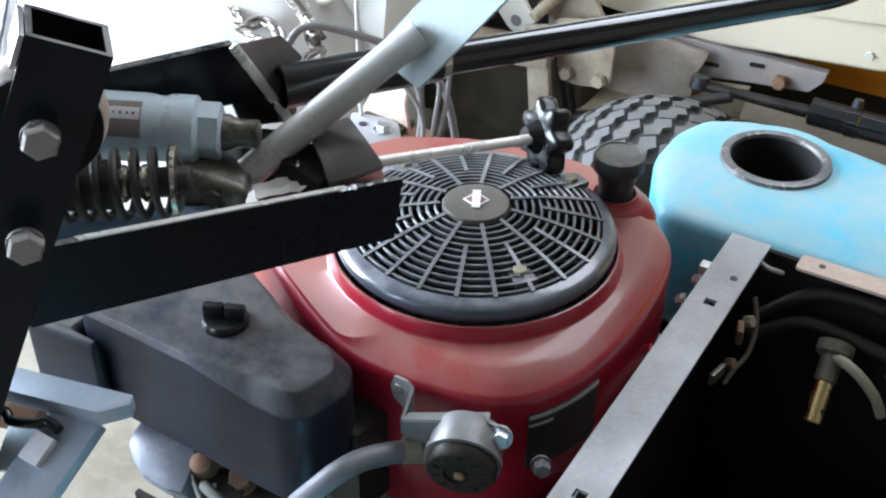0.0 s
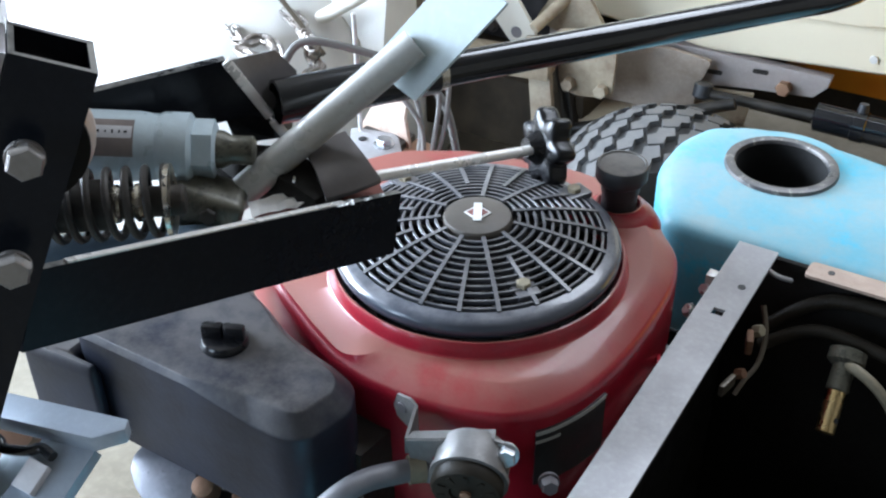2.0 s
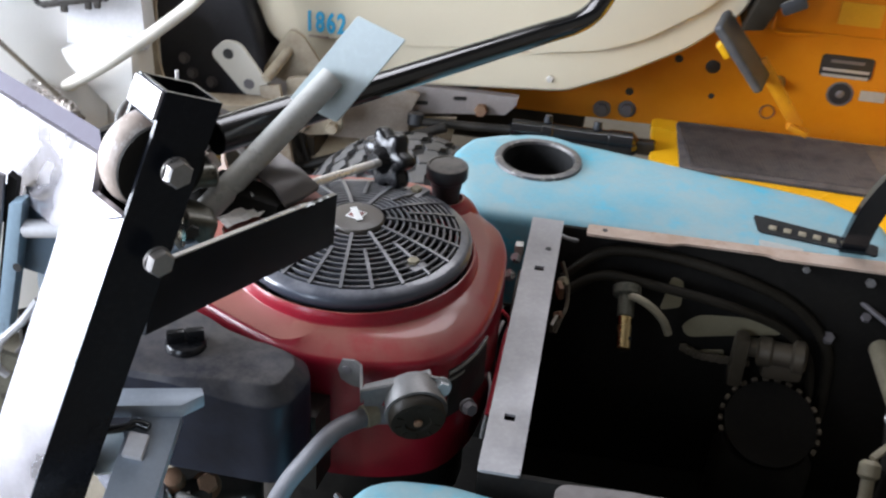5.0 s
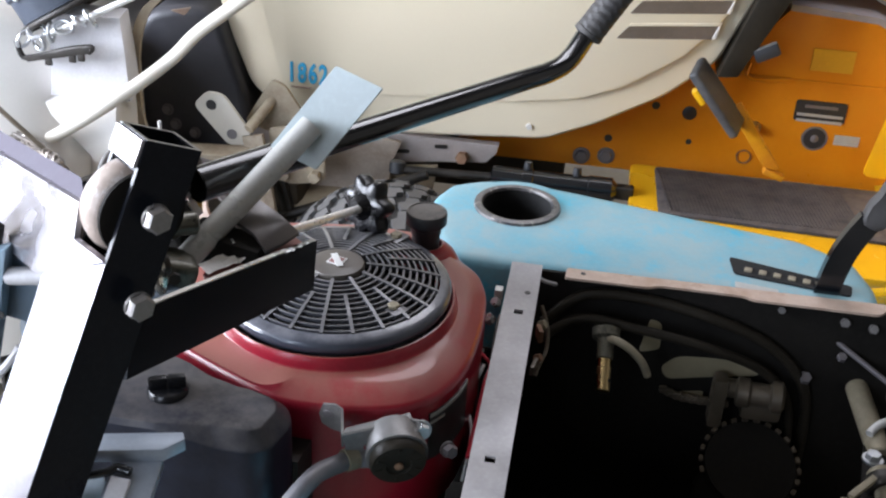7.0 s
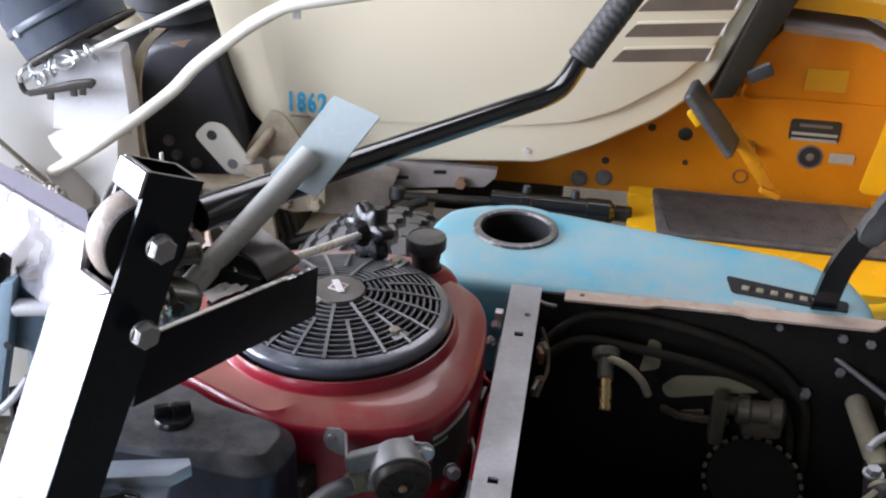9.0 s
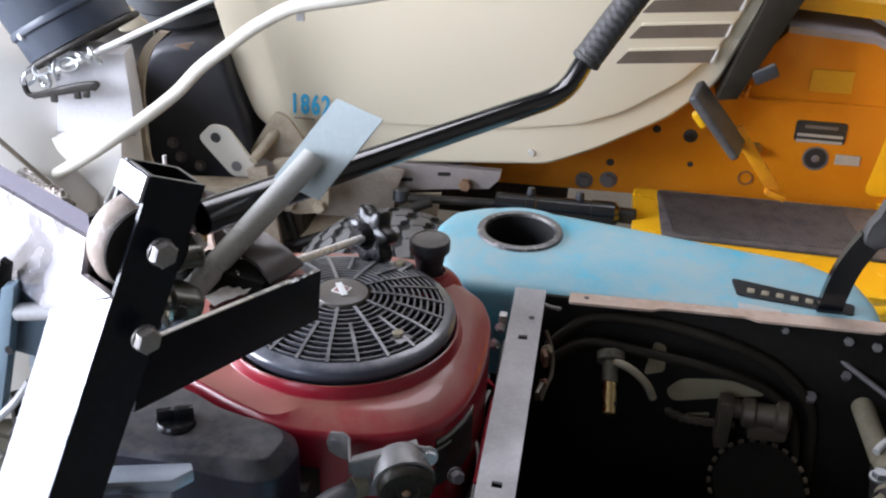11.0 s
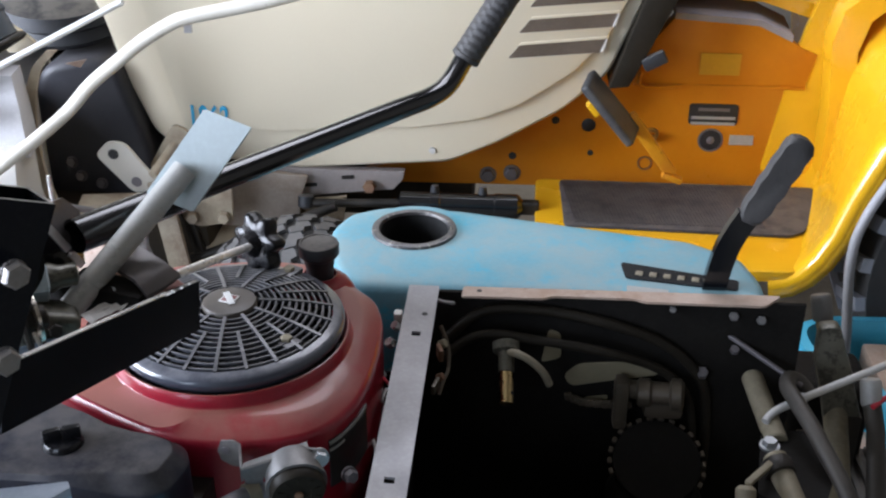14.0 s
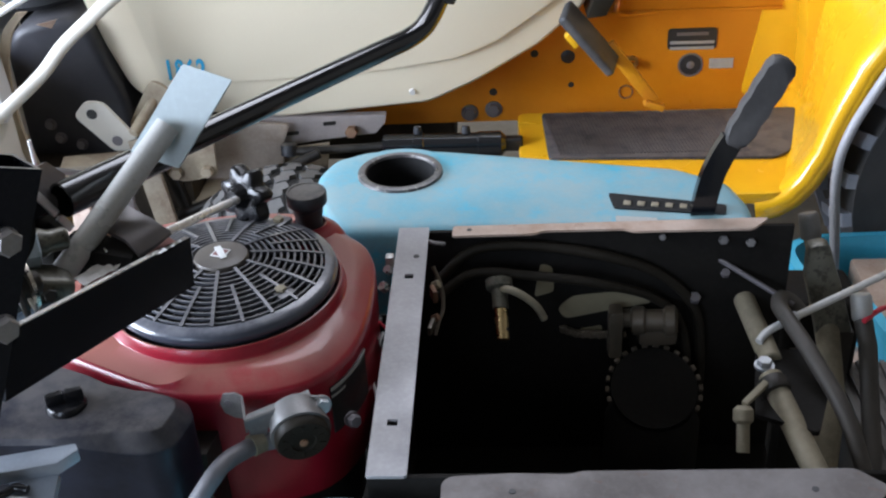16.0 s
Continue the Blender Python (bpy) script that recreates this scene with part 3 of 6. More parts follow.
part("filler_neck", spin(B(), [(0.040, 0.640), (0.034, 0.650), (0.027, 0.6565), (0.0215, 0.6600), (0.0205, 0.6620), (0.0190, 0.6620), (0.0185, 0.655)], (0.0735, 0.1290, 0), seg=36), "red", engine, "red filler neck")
filler = part("filler_cap", bm, "plastic", engine, "round ribbed black plastic filler cap")
# crankcase and sump under the shroud
bm = spin(B(), [(0.10, 0.36), (0.13, 0.38), (0.13, 0.47), (0.12, 0.50)], (0.0, 0.0, 0), seg=36)
part("crankcase", bm, "dark", engine, "greasy dark crankcase")
# decal on the skirt
arc = [q for q in evenly(shrunk(EDGE, -0.0018, 0.016, 4), 500) if q.x > 0.1 and -0.131 < q.y < -0.064]


def strip(a, b, z0, z1, out):
    n = arc[int(a * len(arc)):max(int(b * len(arc)), int(a * len(arc)) + 2)]
    c = V((CX, CY))
    return loft(B(), [[V((q.x, q.y, z)) + V((*((q - c).normalized() * o), 0)) for o, z in ((-0.004, z0), (out, z0), (out, z1), (-0.004, z1))] for q in n])


decal = part("decal", strip(0, 1, 0.566, 0.6225, 0.0010), "inkblack", engine, "black decal with pale bars of small print")
part("print_bar", strip(0.0, 1.0, 0.6180, 0.6220, 0.0014), "label", decal)
part("print_bar", strip(0.03, 0.34, 0.6100, 0.6130, 0.0014), "label", decal)
# air cleaner cover
AC = [(-0.215, -0.251), (-0.014, -0.252), (0.003, -0.244), (0.0125, -0.203), (0.001, -0.180), (-0.030, -0.169), (-0.075, -0.163), (-0.125, -0.141), (-0.160, -0.122), (-0.215, -0.115)]
o, i = evenly(shrunk(AC, 0.0, 0.009, 3), 200), evenly(shrunk(AC, 0.013, 0.014, 3), 200)
rings = []
for k, drop in ((-0.10, 0.100), (0.0, 0.090), (0.0, 0.0172), (0.03, 0.0152), (0.10, 0.0138), (0.90, 0.0024), (1.0, 0.0010), (1.12, 0.0003), (1.7, 0.0)):
    ring = []
    for p, q in zip(o, i):
        w = min(1.0, max(0.30, (p.x + 0.125) / 0.085))
        e = p.lerp(q, k * w)
        ring.append((e.x, e.y, 0.6630 - (drop if drop > 0.05 else drop * w)))
    rings.append(ring)
cover = part("air_cleaner_cover", loft(B(), rings), "cover", engine, "dusty black plastic air cleaner cover", 30)
bm = spin(B(), [(0.0185, 0.660), (0.0185, 0.666), (0.0165, 0.669), (0.0120, 0.6695)], (-0.103, -0.203, 0), seg=28)
for o in (-0.0085, 0.0085):
    box(bm, V((-0.103, -0.203, 0.6735)) + Matrix.Rotation(radians(24), 3, "Z") @ V((o, 0, 0)), (0.0165, 0.008, 0.014), Matrix.Rotation(radians(24), 3, "Z"), 0.0025)
part("wing_knob", bm, "knobblack", cover, "black wing knob")
bm = stack([(-0.262, -0.268), (-0.188, -0.264), (-0.188, -0.2535), (-0.2175, -0.2535), (-0.2175, -0.165), (-0.262, -0.165)], ((0.0, 0.560), (0.0, 0.632), (0.002, 0.640), (0.004, 0.642)), 0.006)
part("intake_box", bm, "cover", engine, "dusty black plastic intake box", 35)
# dark box added to keep the gap black and hide the floor
part("baffle", box(B(), (-0.10, -0.150, 0.555), (0.24, 0.07, 0.09), Matrix.Rotation(radians(-7), 3, "Z")), "dark", engine, "dark filler added in the gap behind the air cleaner")
# bracket and ignition or fuel pump with its hose
bm = B()
TA, TB2, TC = V((0.041, -0.1735, 0.640)), V((0.0575, -0.2005, 0.641)), V((0.1215, -0.1745, 0.651))
slope = (TC - TB2).normalized()
down = (V((0, 0, -1)) - slope * V((0, 0, -1)).dot(slope)).normalized()
face = slope.cross(down).normalized()
tab = [(-0.013, 0.002), (-0.009, -0.010), (0.004, -0.013), (0.010, -0.010), (0.010, 0.016), (0.000, 0.016), (-0.010, 0.012)]
tx, tz = V((0.97, -0.22, 0.0)), V((0, 0, -1))
prisms = [[TA + tx * a + tz * b + V((0.22, 0.97, 0)) * k for a, b in tab] for k in (-0.0012, 0.0012)]
loft(bm, prisms)
ear = TA + tx * 0.010
loft(bm, [[p + V((0.84, 0.54, 0)) * k for p in (ear + tz * -0.010, TB2 + tz * -0.001, TB2 + tz * 0.014, ear + tz * 0.016)] for k in (-0.0012, 0.0012)])
L2 = (TC - TB2).length
front = [(0.0, 0.0), (L2 - 0.006, 0.0), (L2 + 0.003, 0.004), (L2 + 0.006, 0.014), (L2 + 0.001, 0.024), (L2 - 0.018, 0.024), (L2 * 0.60, 0.012), (L2 * 0.25, 0.016), (0.010, 0.036), (0.0, 0.036)]
loft(bm, [[TB2 + slope * a + down * b + face * k for a, b in front] for k in (-0.0012, 0.0012)])
lip = V((-0.41, 0.91, 0.05)).normalized()
loft(bm, [[p + down * k for p in (TB2, TC - slope * 0.006, TC - slope * 0.006 + lip * 0.009, TB2 + lip * 0.007 + slope * 0.004)] for k in (-0.0008, 0.0014)])
brk = part("bracket", bm, "bracketgrey", engine, "bent galvanised bracket", 30)
part("bolt", hexbolt(B(), TC + down * 0.013 + V((0.45, -0.85, 0.3)) * 0.002, (0.40, -0.88, 0.25), 0.0078, 0.008, 1.25), "zinc", brk)
part("rivet", spin(B(), [(0.0048, 0), (0.0045, 0.0006), (0.002, 0.0008)], TA + tx * -0.004 + V((-0.22, -0.97, 0)) * 0.0014, (-0.22, -0.97, 0), 14), "steelgrey", brk)
part("lower_bolt", hexbolt(B(), (0.1470, -0.1500, 0.600), (0.55, -0.80, 0.25), 0.0066, 0.010, 1.2), "steelgrey", engine, "dirty steel bolt head")
PC, PA = (0.1034, -0.1875, 0.6255), (0.33, -0.93, -0.18)
pump = part("pump", spin(B(), [(0.010, -0.018), (0.025, -0.016), (0.027, -0.012), (0.027, 0.006), (0.0285, 0.007), (0.0285, 0.011), (0.021, 0.012)], PC, PA, 34), "bracketgrey", engine, "round grey metal pump body")
bm = spin(B(), [(0.0255, 0.010), (0.0260, 0.019), (0.024, 0.022), (0.012, 0.023), (0.011, 0.021), (0.004, 0.0215)], PC, PA, 34)
for k in range(10):
    a = k * math.tau / 10
    pc = V(PC) + V(PA).normalized() * 0.0225
    pr0 = V((0, 0, 1)).rotation_difference(V(PA)).to_matrix()
    box(bm, pc + pr0 @ V((0.018 * math.cos(a), 0.018 * math.sin(a), 0)), (0.006, 0.003, 0.0016), pr0 @ Matrix.Rotation(a, 3, "Z"))
part("pump_cap", bm, "hoseblack", engine, "black plastic pump face with raised marks")
part("pump_screw", spin(B(), [(0.0040, 0.0222), (0.0040, 0.0242), (0.0030, 0.0248)], PC, PA, 14), "rust", engine, "brown screw head")
part("hose", pipe(B(), smoothed([(0.085, -0.190, 0.610), (0.066, -0.197, 0.611), (0.054, -0.212, 0.615), (0.043, -0.232, 0.620), (0.036, -0.250, 0.620), (0.024, -0.264, 0.607), (0.009, -0.274, 0.585), (-0.006, -0.280, 0.545), (-0.010, -0.275, 0.48), (-0.01, -0.26, 0.42)]), 0.0085, 14), "fuelhose", engine, "grey rubber fuel hose")
part("hose_clip", spin(B(), [(0.0105, 0), (0.0105, 0.012)], (0.060, -0.203, 0.6135), (0.7, 0.7, -0.1), 18), "khaki", engine)
# muffler and linkage under the air cleaner
CN = V((0.1, -0.45, 0.88)).normalized()
edge_line = [V(p) for p in ((-0.172, -0.261, 0.542), (-0.176, -0.252, 0.547), (-0.175, -0.241, 0.552), (-0.149, -0.236, 0.552), (-0.119, -0.236, 0.549), (-0.111, -0.253, 0.539), (-0.107, -0.271, 0.530), (-0.121, -0.275, 0.529), (-0.145, -0.275, 0.532), (-0.160, -0.269, 0.537))]
mid_c = sum(edge_line, V()) / len(edge_line)
bm = loft(B(), [[p + CN * o + (mid_c - p) * k for p in edge_line] for k, o in ((0.0, -0.030), (0.0, -0.002), (0.05, 0.002), (0.35, 0.0045), (0.75, 0.006))])
can = part("muffler", bm, "can", engine, "small dented grey sheet metal muffler", 50)
part("seam", pipe(B(), [p + CN * -0.003 for p in edge_line + edge_line[:1]], 0.0016, 8), "can", can)
part("carburettor", spin(B(), [(0.004, 0), (0.010, 0.002), (0.012, 0.010), (0.009, 0.016), (0.009, 0.024), (0.005, 0.026)], (-0.112, -0.238, 0.524), (0.2, -0.4, 0.9), 18), "rust", engine, "rusty brown carburettor screw")
part("carburettor_boss", box(B(), (-0.094, -0.240, 0.515), (0.036, 0.026, 0.03), Matrix.Rotation(0.6, 3, "Z"), 0.006, 3), "dark", engine, "greasy carburettor boss")
part("carburettor_nut", hexbolt(B(), (-0.082, -0.231, 0.524), (0.3, -0.4, 0.8), 0.010, 0.012, 1.4), "rust", engine, "rusty nut")
part("fuel_pipe", pipe(B(), smoothed([(-0.099, -0.256, 0.531), (-0.086, -0.259, 0.531), (-0.070, -0.260, 0.526), (-0.055, -0.257, 0.508)]), 0.0048, 10), "hose", engine, "short grey fuel pipe")
part("choke_lever", beam(B(), (-0.113, -0.254, 0.534), (-0.098, -0.262, 0.519), 0.003, 0.008, (0.3, -0.6, 0.7), 0.0006), "rodbright", engine, "bright thin choke lever")
part("carburettor_body", box(B(), (-0.085, -0.205, 0.475), (0.09, 0.05, 0.07), Matrix.Rotation(0.2, 3, "Z"), 0.010, 3), "dark", engine, "greasy dark carburettor body")
part("spring_wire", pipe(B(), smoothed([(-0.092, -0.250, 0.532), (-0.084, -0.268, 0.515), (-0.083, -0.275, 0.49), (-0.075, -0.27, 0.46)]), 0.0016, 8), "wire", engine, "thin bright wire")
for a, b in (((-0.040, -0.247, 0.530), (-0.030, -0.262, 0.455)), ((0.020, -0.238, 0.520), (0.050, -0.240, 0.470)), ((0.040, -0.225, 0.535), (0.085, -0.240, 0.500))):
    part("throttle_link", beam(B(), a, b, 0.004, 0.014, (0.3, -0.8, 0.4), 0.0008), "galv", engine, "thin metal throttle link")

# ---- the blue tractor's chassis ----
chassis = thing("tractor_chassis", (0.4, 0.0, 0.0), "open black tractor chassis without its hood, greasy inside", "tractor chassis")
bm = B()
box(bm, (0.41, 0.200, 0.4275), (0.48, 0.006, 0.355), bev=0.001)
box(bm, (-0.02, 0.200, 0.365), (0.38, 0.006, 0.23), bev=0.001)
part("side_plate", bm, "chassis", chassis)
bm = B()
box(bm, (0.41, -0.236, 0.4275), (0.48, 0.006, 0.355), bev=0.001)
box(bm, (-0.02, -0.236, 0.345), (0.38, 0.006, 0.19), bev=0.001)
part("side_plate", bm, "chassis", chassis)
part("floor_plate", box(B(), (0.22, -0.012, 0.255), (0.86, 0.45, 0.006)), "chassis", chassis)
part("front_plate", box(B(), (0.168, -0.012, 0.40), (0.006, 0.44, 0.29)), "chassis", chassis)
# cross bar with square holes
bm = B()
x0, x1, zt = 0.170, 0.2070, 0.614
ys = [-0.238, -0.1770, -0.1680, 0.0795, 0.0885, 0.1945]
for y0, y1 in zip(ys, ys[1:]):
    if (y0, y1) in ((-0.1770, -0.1680), (0.0795, 0.0885)):
        for a, b in ((x0, 0.1838), (0.1938, x1)):
            box(bm, ((a + b) / 2, (y0 + y1) / 2, zt - 0.0015), (b - a, y1 - y0, 0.003))
    else:
        box(bm, ((x0 + x1) / 2, (y0 + y1) / 2, zt - 0.0015), (x1 - x0, y1 - y0, 0.003))
prism(bm, rounded([V(p) for p in ((x0, -0.2379), (x0, -0.246), (x1, -0.246), (x1, -0.2379))], 0.007, 4), zt - 0.003, zt)
bar = part("cross_bar", bm, "galv", chassis, "flat galvanised cross bar with square holes", 0)
# flat black disc: the small hole's inner shade
part("bar_hole", spin(B(), [(0.0035, 0), (0.0034, 0.0006)], (0.195, 0.127, zt), (0, 0, 1), 14), "inkblack", bar)
for x, y in ((-0.12, 0.19), (-0.12, -0.21), (0.58, 0.19), (0.58, -0.21)):
    part("stand", box(B(), (x, y, 0.126), (0.06, 0.05, 0.252), bev=0.004), "dark", chassis)
FL = [(0.235, 0.1800), (0.335, 0.1820), (0.345, 0.1885), (0.445, 0.1895), (0.455, 0.1830), (0.598, 0.1840), (0.622, 0.2090), (0.600, 0.2095), (0.236, 0.2035)]
part("flange", prism(B(), rounded([V(p) for p in FL], 0.005, 3), 0.6066, 0.6096), "tan", chassis, "tan primed flange, scuffed to bare metal")
FL = [(0.2375, -0.250), (0.2450, -0.2420), (0.300, -0.2385), (0.352, -0.2405), (0.362, -0.2365), (0.60, -0.2360), (0.625, -0.260), (0.60, -0.288), (0.238, -0.285)]
part("flange", prism(B(), rounded([V(p) for p in FL], 0.005, 3), 0.6066, 0.6096), "flangegrey", chassis, "grey primed flange, scuffed to bare metal")
for x, y in ((0.2560, 0.1935), (0.300, -0.262), (0.56, -0.262)):
    part("flange_hole", spin(B(), [(0.0032, 0), (0.0031, 0.0006)], (x, y, 0.6096), (0, 0, 1), 14), "inkblack", chassis)
# blue fenders
FEND = [(0.047, 0.300), (0.047, 0.365), (0.064, 0.407), (0.109, 0.433), (0.160, 0.437), (0.222, 0.429), (0.300, 0.412), (0.400, 0.389), (0.530, 0.360), (0.593, 0.314), (0.607, 0.258), (0.607, 0.2065), (0.232, 0.2065), (0.090, 0.2065), (0.070, 0.250)]
NEAR = [(0.064, -0.335), (0.066, -0.298), (0.078, -0.272), (0.102, -0.259), (0.150, -0.255), (0.205, -0.264), (0.236, -0.290), (0.604, -0.290), (0.607, -0.325), (0.590, -0.360), (0.400, -0.425), (0.200, -0.462), (0.110, -0.455), (0.070, -0.410)]


def fender(name, flip):
    f = [V(p) for p in (NEAR if flip else FEND)]
    f = f[::-1] if sum(a.x * b.y - b.x * a.y for a, b in zip(f, f[1:] + f[:1])) < 0 else f
    th = thing(name, (0.3, -0.35 if flip else 0.33, 0.5), "light blue painted steel fender, paint faded and scuffed", "fender", "tractor fenders")
    steps = ((0.004, 0.475), (0.0, 0.485), (0.0, 0.592), (0.0018, 0.599), (0.006, 0.6035), (0.013, 0.6055), (0.03, 0.606))
    rings = [[V((q.x, q.y, z)) for q in evenly(shrunk(f, d, 0.014), 180)] for d, z in steps]
    if not flip:
        c = V((0.160, 0.357, 0))
        for r, z in ((0.075, 0.6062), (0.0475, 0.6064), (0.047, 0.50)):
            rings.append([c + V((q.x - c.x, q.y - c.y, 0)).normalized() * r + V((0, 0, z)) for q in rings[6]])
    part("panel", loft(B(), rings), "blue", th, "", 50)
    return th


far_fender = fender("fender", False)
fender("fender", True)
bm = spin(B(), [(0.0465, 0.53), (0.0465, 0.6075), (0.048, 0.6105), (0.0525, 0.6115), (0.0570, 0.6100), (0.0585, 0.605)], (0.160, 0.357, 0), seg=48, cap=False)
part("neck_ring", bm, "neck", far_fender, "dark steel ring round an open hole")
# well walls and bottom carry the hole's shade as near-black
part("neck_well", spin(B(), [(0.0458, 0.6070), (0.0458, 0.531), (0.02, 0.530), (0.0005, 0.530)], (0.160, 0.357, 0), seg=40, cap=False), "hollowshade", far_fender, "inside of the hole, its shade painted near-black")
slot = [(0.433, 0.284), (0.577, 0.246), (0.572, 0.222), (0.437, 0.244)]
# flat black plate on the fender: the slot's inner shade, no real recess
slot_part = part("lever_slot", prism(B(), rounded([V(p) for p in slot], 0.006, 3), 0.6065, 0.6085), "hollowshade", far_fender, "toothed lever slot, its shade a flat black plate")
for k in range(6):
    t = (k + 1) / 7
    part("notch", box(B(), (0.437 + 0.120 * t, 0.257 - 0.020 * t, 0.6092), (0.009, 0.009, 0.003), Matrix.Rotation(radians(-12), 3, "Z"), 0.001), "khaki", slot_part)
part("slot_label", prism(B(), [(0.436, 0.2115), (0.486, 0.2085), (0.487, 0.2175), (0.437, 0.2250)], 0.6062, 0.6075), "label", far_fender, "small pale label beside the slot")
lever = thing("shift_lever", (0.543, 0.230, 0.60), "black bent lever with a ribbed rubber grip", "lever")
SH = [V(p) for p in ((0.541, 0.230, 0.560), (0.543, 0.230, 0.604), (0.551, 0.230, 0.655), (0.562, 0.229, 0.688), (0.574, 0.229, 0.712))]
part("shank", loft(B(), [[p + V(o) for o in ((-0.014, -0.006, 0.002), (0.014, -0.006, -0.004), (0.014, 0.006, -0.004), (-0.014, 0.006, 0.002))] for p in smoothed(SH, 4)]), "blackgloss", lever)
lr = axes((0.048, 0.0, 0.100), (1, 0, 0))
GC = V((0.5965, 0.229, 0.753))
half = [(-0.068, 0.008), (-0.061, 0.015), (-0.043, 0.0190), (-0.026, 0.0175), (-0.010, 0.0200), (0.007, 0.0180), (0.024, 0.0200), (0.041, 0.0185), (0.056, 0.0195), (0.066, 0.015), (0.070, 0.006)]
line = [(a, w) for a, w in half] + [(a, -w * 0.85) for a, w in reversed(half)]
t = loft(B(), [[V((a * k * 0.87, y, w * k)) for a, w in line] for k, y in ((0.92, -0.0095), (1.0, -0.006), (1.0, 0.006), (0.92, 0.0095))])
for k in range(3):
    box(t, (0.0, -0.0100, -0.008 + 0.008 * k), (0.088, 0.006, 0.0036), None, 0.001)
t.transform(Matrix.Translation(GC) @ lr.to_4x4())
bm = t
lgrip = part("grip", bm, "grip", lever, "ribbed grey-black rubber grip")
for sgn in (-1, 1):
    t = box(B(), (0.0, -0.0098, 0.004 * sgn), (0.100, 0.0012, 0.0018))
    t.transform(Matrix.Translation(GC) @ lr.to_4x4())
    part("grip_groove", t, "inkblack", lgrip)
# inside the chassis
gear = thing("chain_gearbox", (0.47, 0.02, 0.26), "greasy chain sprocket and gearbox inside the chassis", "gearbox")
part("housing", spin(B(), [(0.05, 0), (0.06, 0.01), (0.06, 0.10), (0.05, 0.12)], (0.482, 0.13, 0.262), (0, 0, 1), 28), "chassis", gear)
bm = spin(B(), [(0.052, 0), (0.054, 0.004), (0.054, 0.010), (0.02, 0.012)], (0.482, 0.130, 0.408), (0, -0.5, 0.85), 32)
spr = part("sprocket", bm, "chassis", gear, "dark chain sprocket")
srot = V((0, 0, 1)).rotation_difference(V((0, -0.5, 0.85))).to_matrix()
for k in range(17):
    a = (k - 2) * math.tau / 26
    p = V((0.482, 0.130, 0.408)) + srot @ V((0.058 * math.cos(a), 0.058 * math.sin(a), 0.006))
    part("chain_link", box(B(), p, (0.0080, 0.0055, 0.006), srot @ Matrix.Rotation(a + 1.57, 3, "Z"), 0.002), "deepkhaki", spr)
bm = rod(B(), (0.44, 0.175, 0.488), (0.50, 0.175, 0.486), 0.012)
box(bm, (0.436, 0.172, 0.470), (0.018, 0.026, 0.070), bev=0.006)
box(bm, (0.49, 0.180, 0.462), (0.05, 0.024, 0.030), bev=0.008)
part("bracket", bm, "deepkhaki", gear, "grimy khaki cast bracket")
part("shaft", spin(B(), [(0.014, 0), (0.018, 0.003), (0.018, 0.016), (0.014, 0.019), (0.014, 0.040), (0.020, 0.043), (0.020, 0.054), (0.014, 0.058)], (0.455, 0.172, 0.486), (0.75, -0.1, 0.05), 24), "deepkhaki", gear, "oily collared shaft")
dc = smoothed([(0.372, 0.19, 0.462), (0.39, 0.185, 0.458), (0.41, 0.18, 0.460), (0.43, 0.175, 0.463), (0.445, 0.17, 0.467)], 4)
for k, q in enumerate(dc):
    part("chain_link", box(B(), q, (0.010, 0.006, 0.010), Matrix.Rotation(0.5 if k % 2 else -0.2, 3, "Y"), 0.002), "deepkhaki", gear)
part("opening_plate", prism(B(), rounded([V(p) for p in ((0.364, 0.490), (0.374, 0.474), (0.419, 0.484), (0.485, 0.497), (0.474, 0.509), (0.432, 0.514), (0.382, 0.509))], 0.010, 3), 0.1955, 0.1965, "y"), "olive", chassis, "dim olive panel seen through an opening in the side plate")
part("opening_plate", prism(B(), rounded([V(p) for p in ((0.383, 0.448), (0.422, 0.450), (0.422, 0.463), (0.394, 0.458))], 0.004, 3), 0.1955, 0.1965, "y"), "olive", chassis, "small opening in the side plate")
part("opening_plate", prism(B(), rounded([V(p) for p in ((0.335, 0.508), (0.360, 0.516), (0.358, 0.553), (0.343, 0.558))], 0.006, 3), 0.1955, 0.1965, "y"), "olive", chassis, "small opening in the side plate")
pin = thing("hitch_pin", (0.29, 0.15, 0.50), "yellowed steel pin hanging from a bent rod", "pin")
part("pin", rod(B(), (0.291, 0.150, 0.556), (0.294, 0.100, 0.510), 0.0085, 18), "brass", pin)
part("sleeve", rod(B(), (0.2905, 0.158, 0.563), (0.2925, 0.128, 0.536), 0.0098, 18), "khakidark", pin, "grimy sleeve over the pin")
part("collar", spin(B(), [(0.012, 0), (0.0165, 0.002), (0.0165, 0.012), (0.012, 0.016)], (0.2905, 0.160, 0.560), (0.05, -0.6, -0.5), 22), "khakidark", pin, "grimy collar round the pin")
part("cotter_hole", spin(B(), [(0.0025, 0), (0.0024, 0.0008)], (0.3005, 0.106, 0.5225), (0.75, -0.4, 0.5), 12), "inkblack", pin)
part("bent_rod", pipe(B(), smoothed([(0.294, 0.142, 0.556), (0.304, 0.137, 0.558), (0.320, 0.134, 0.551), (0.336, 0.134, 0.535), (0.345, 0.136, 0.516)]), 0.0048, 12), "khaki", pin)
hs = thing("hoses", (0.3, 0.18, 0.3), "pair of black rubber hoses along the chassis side", "hose")
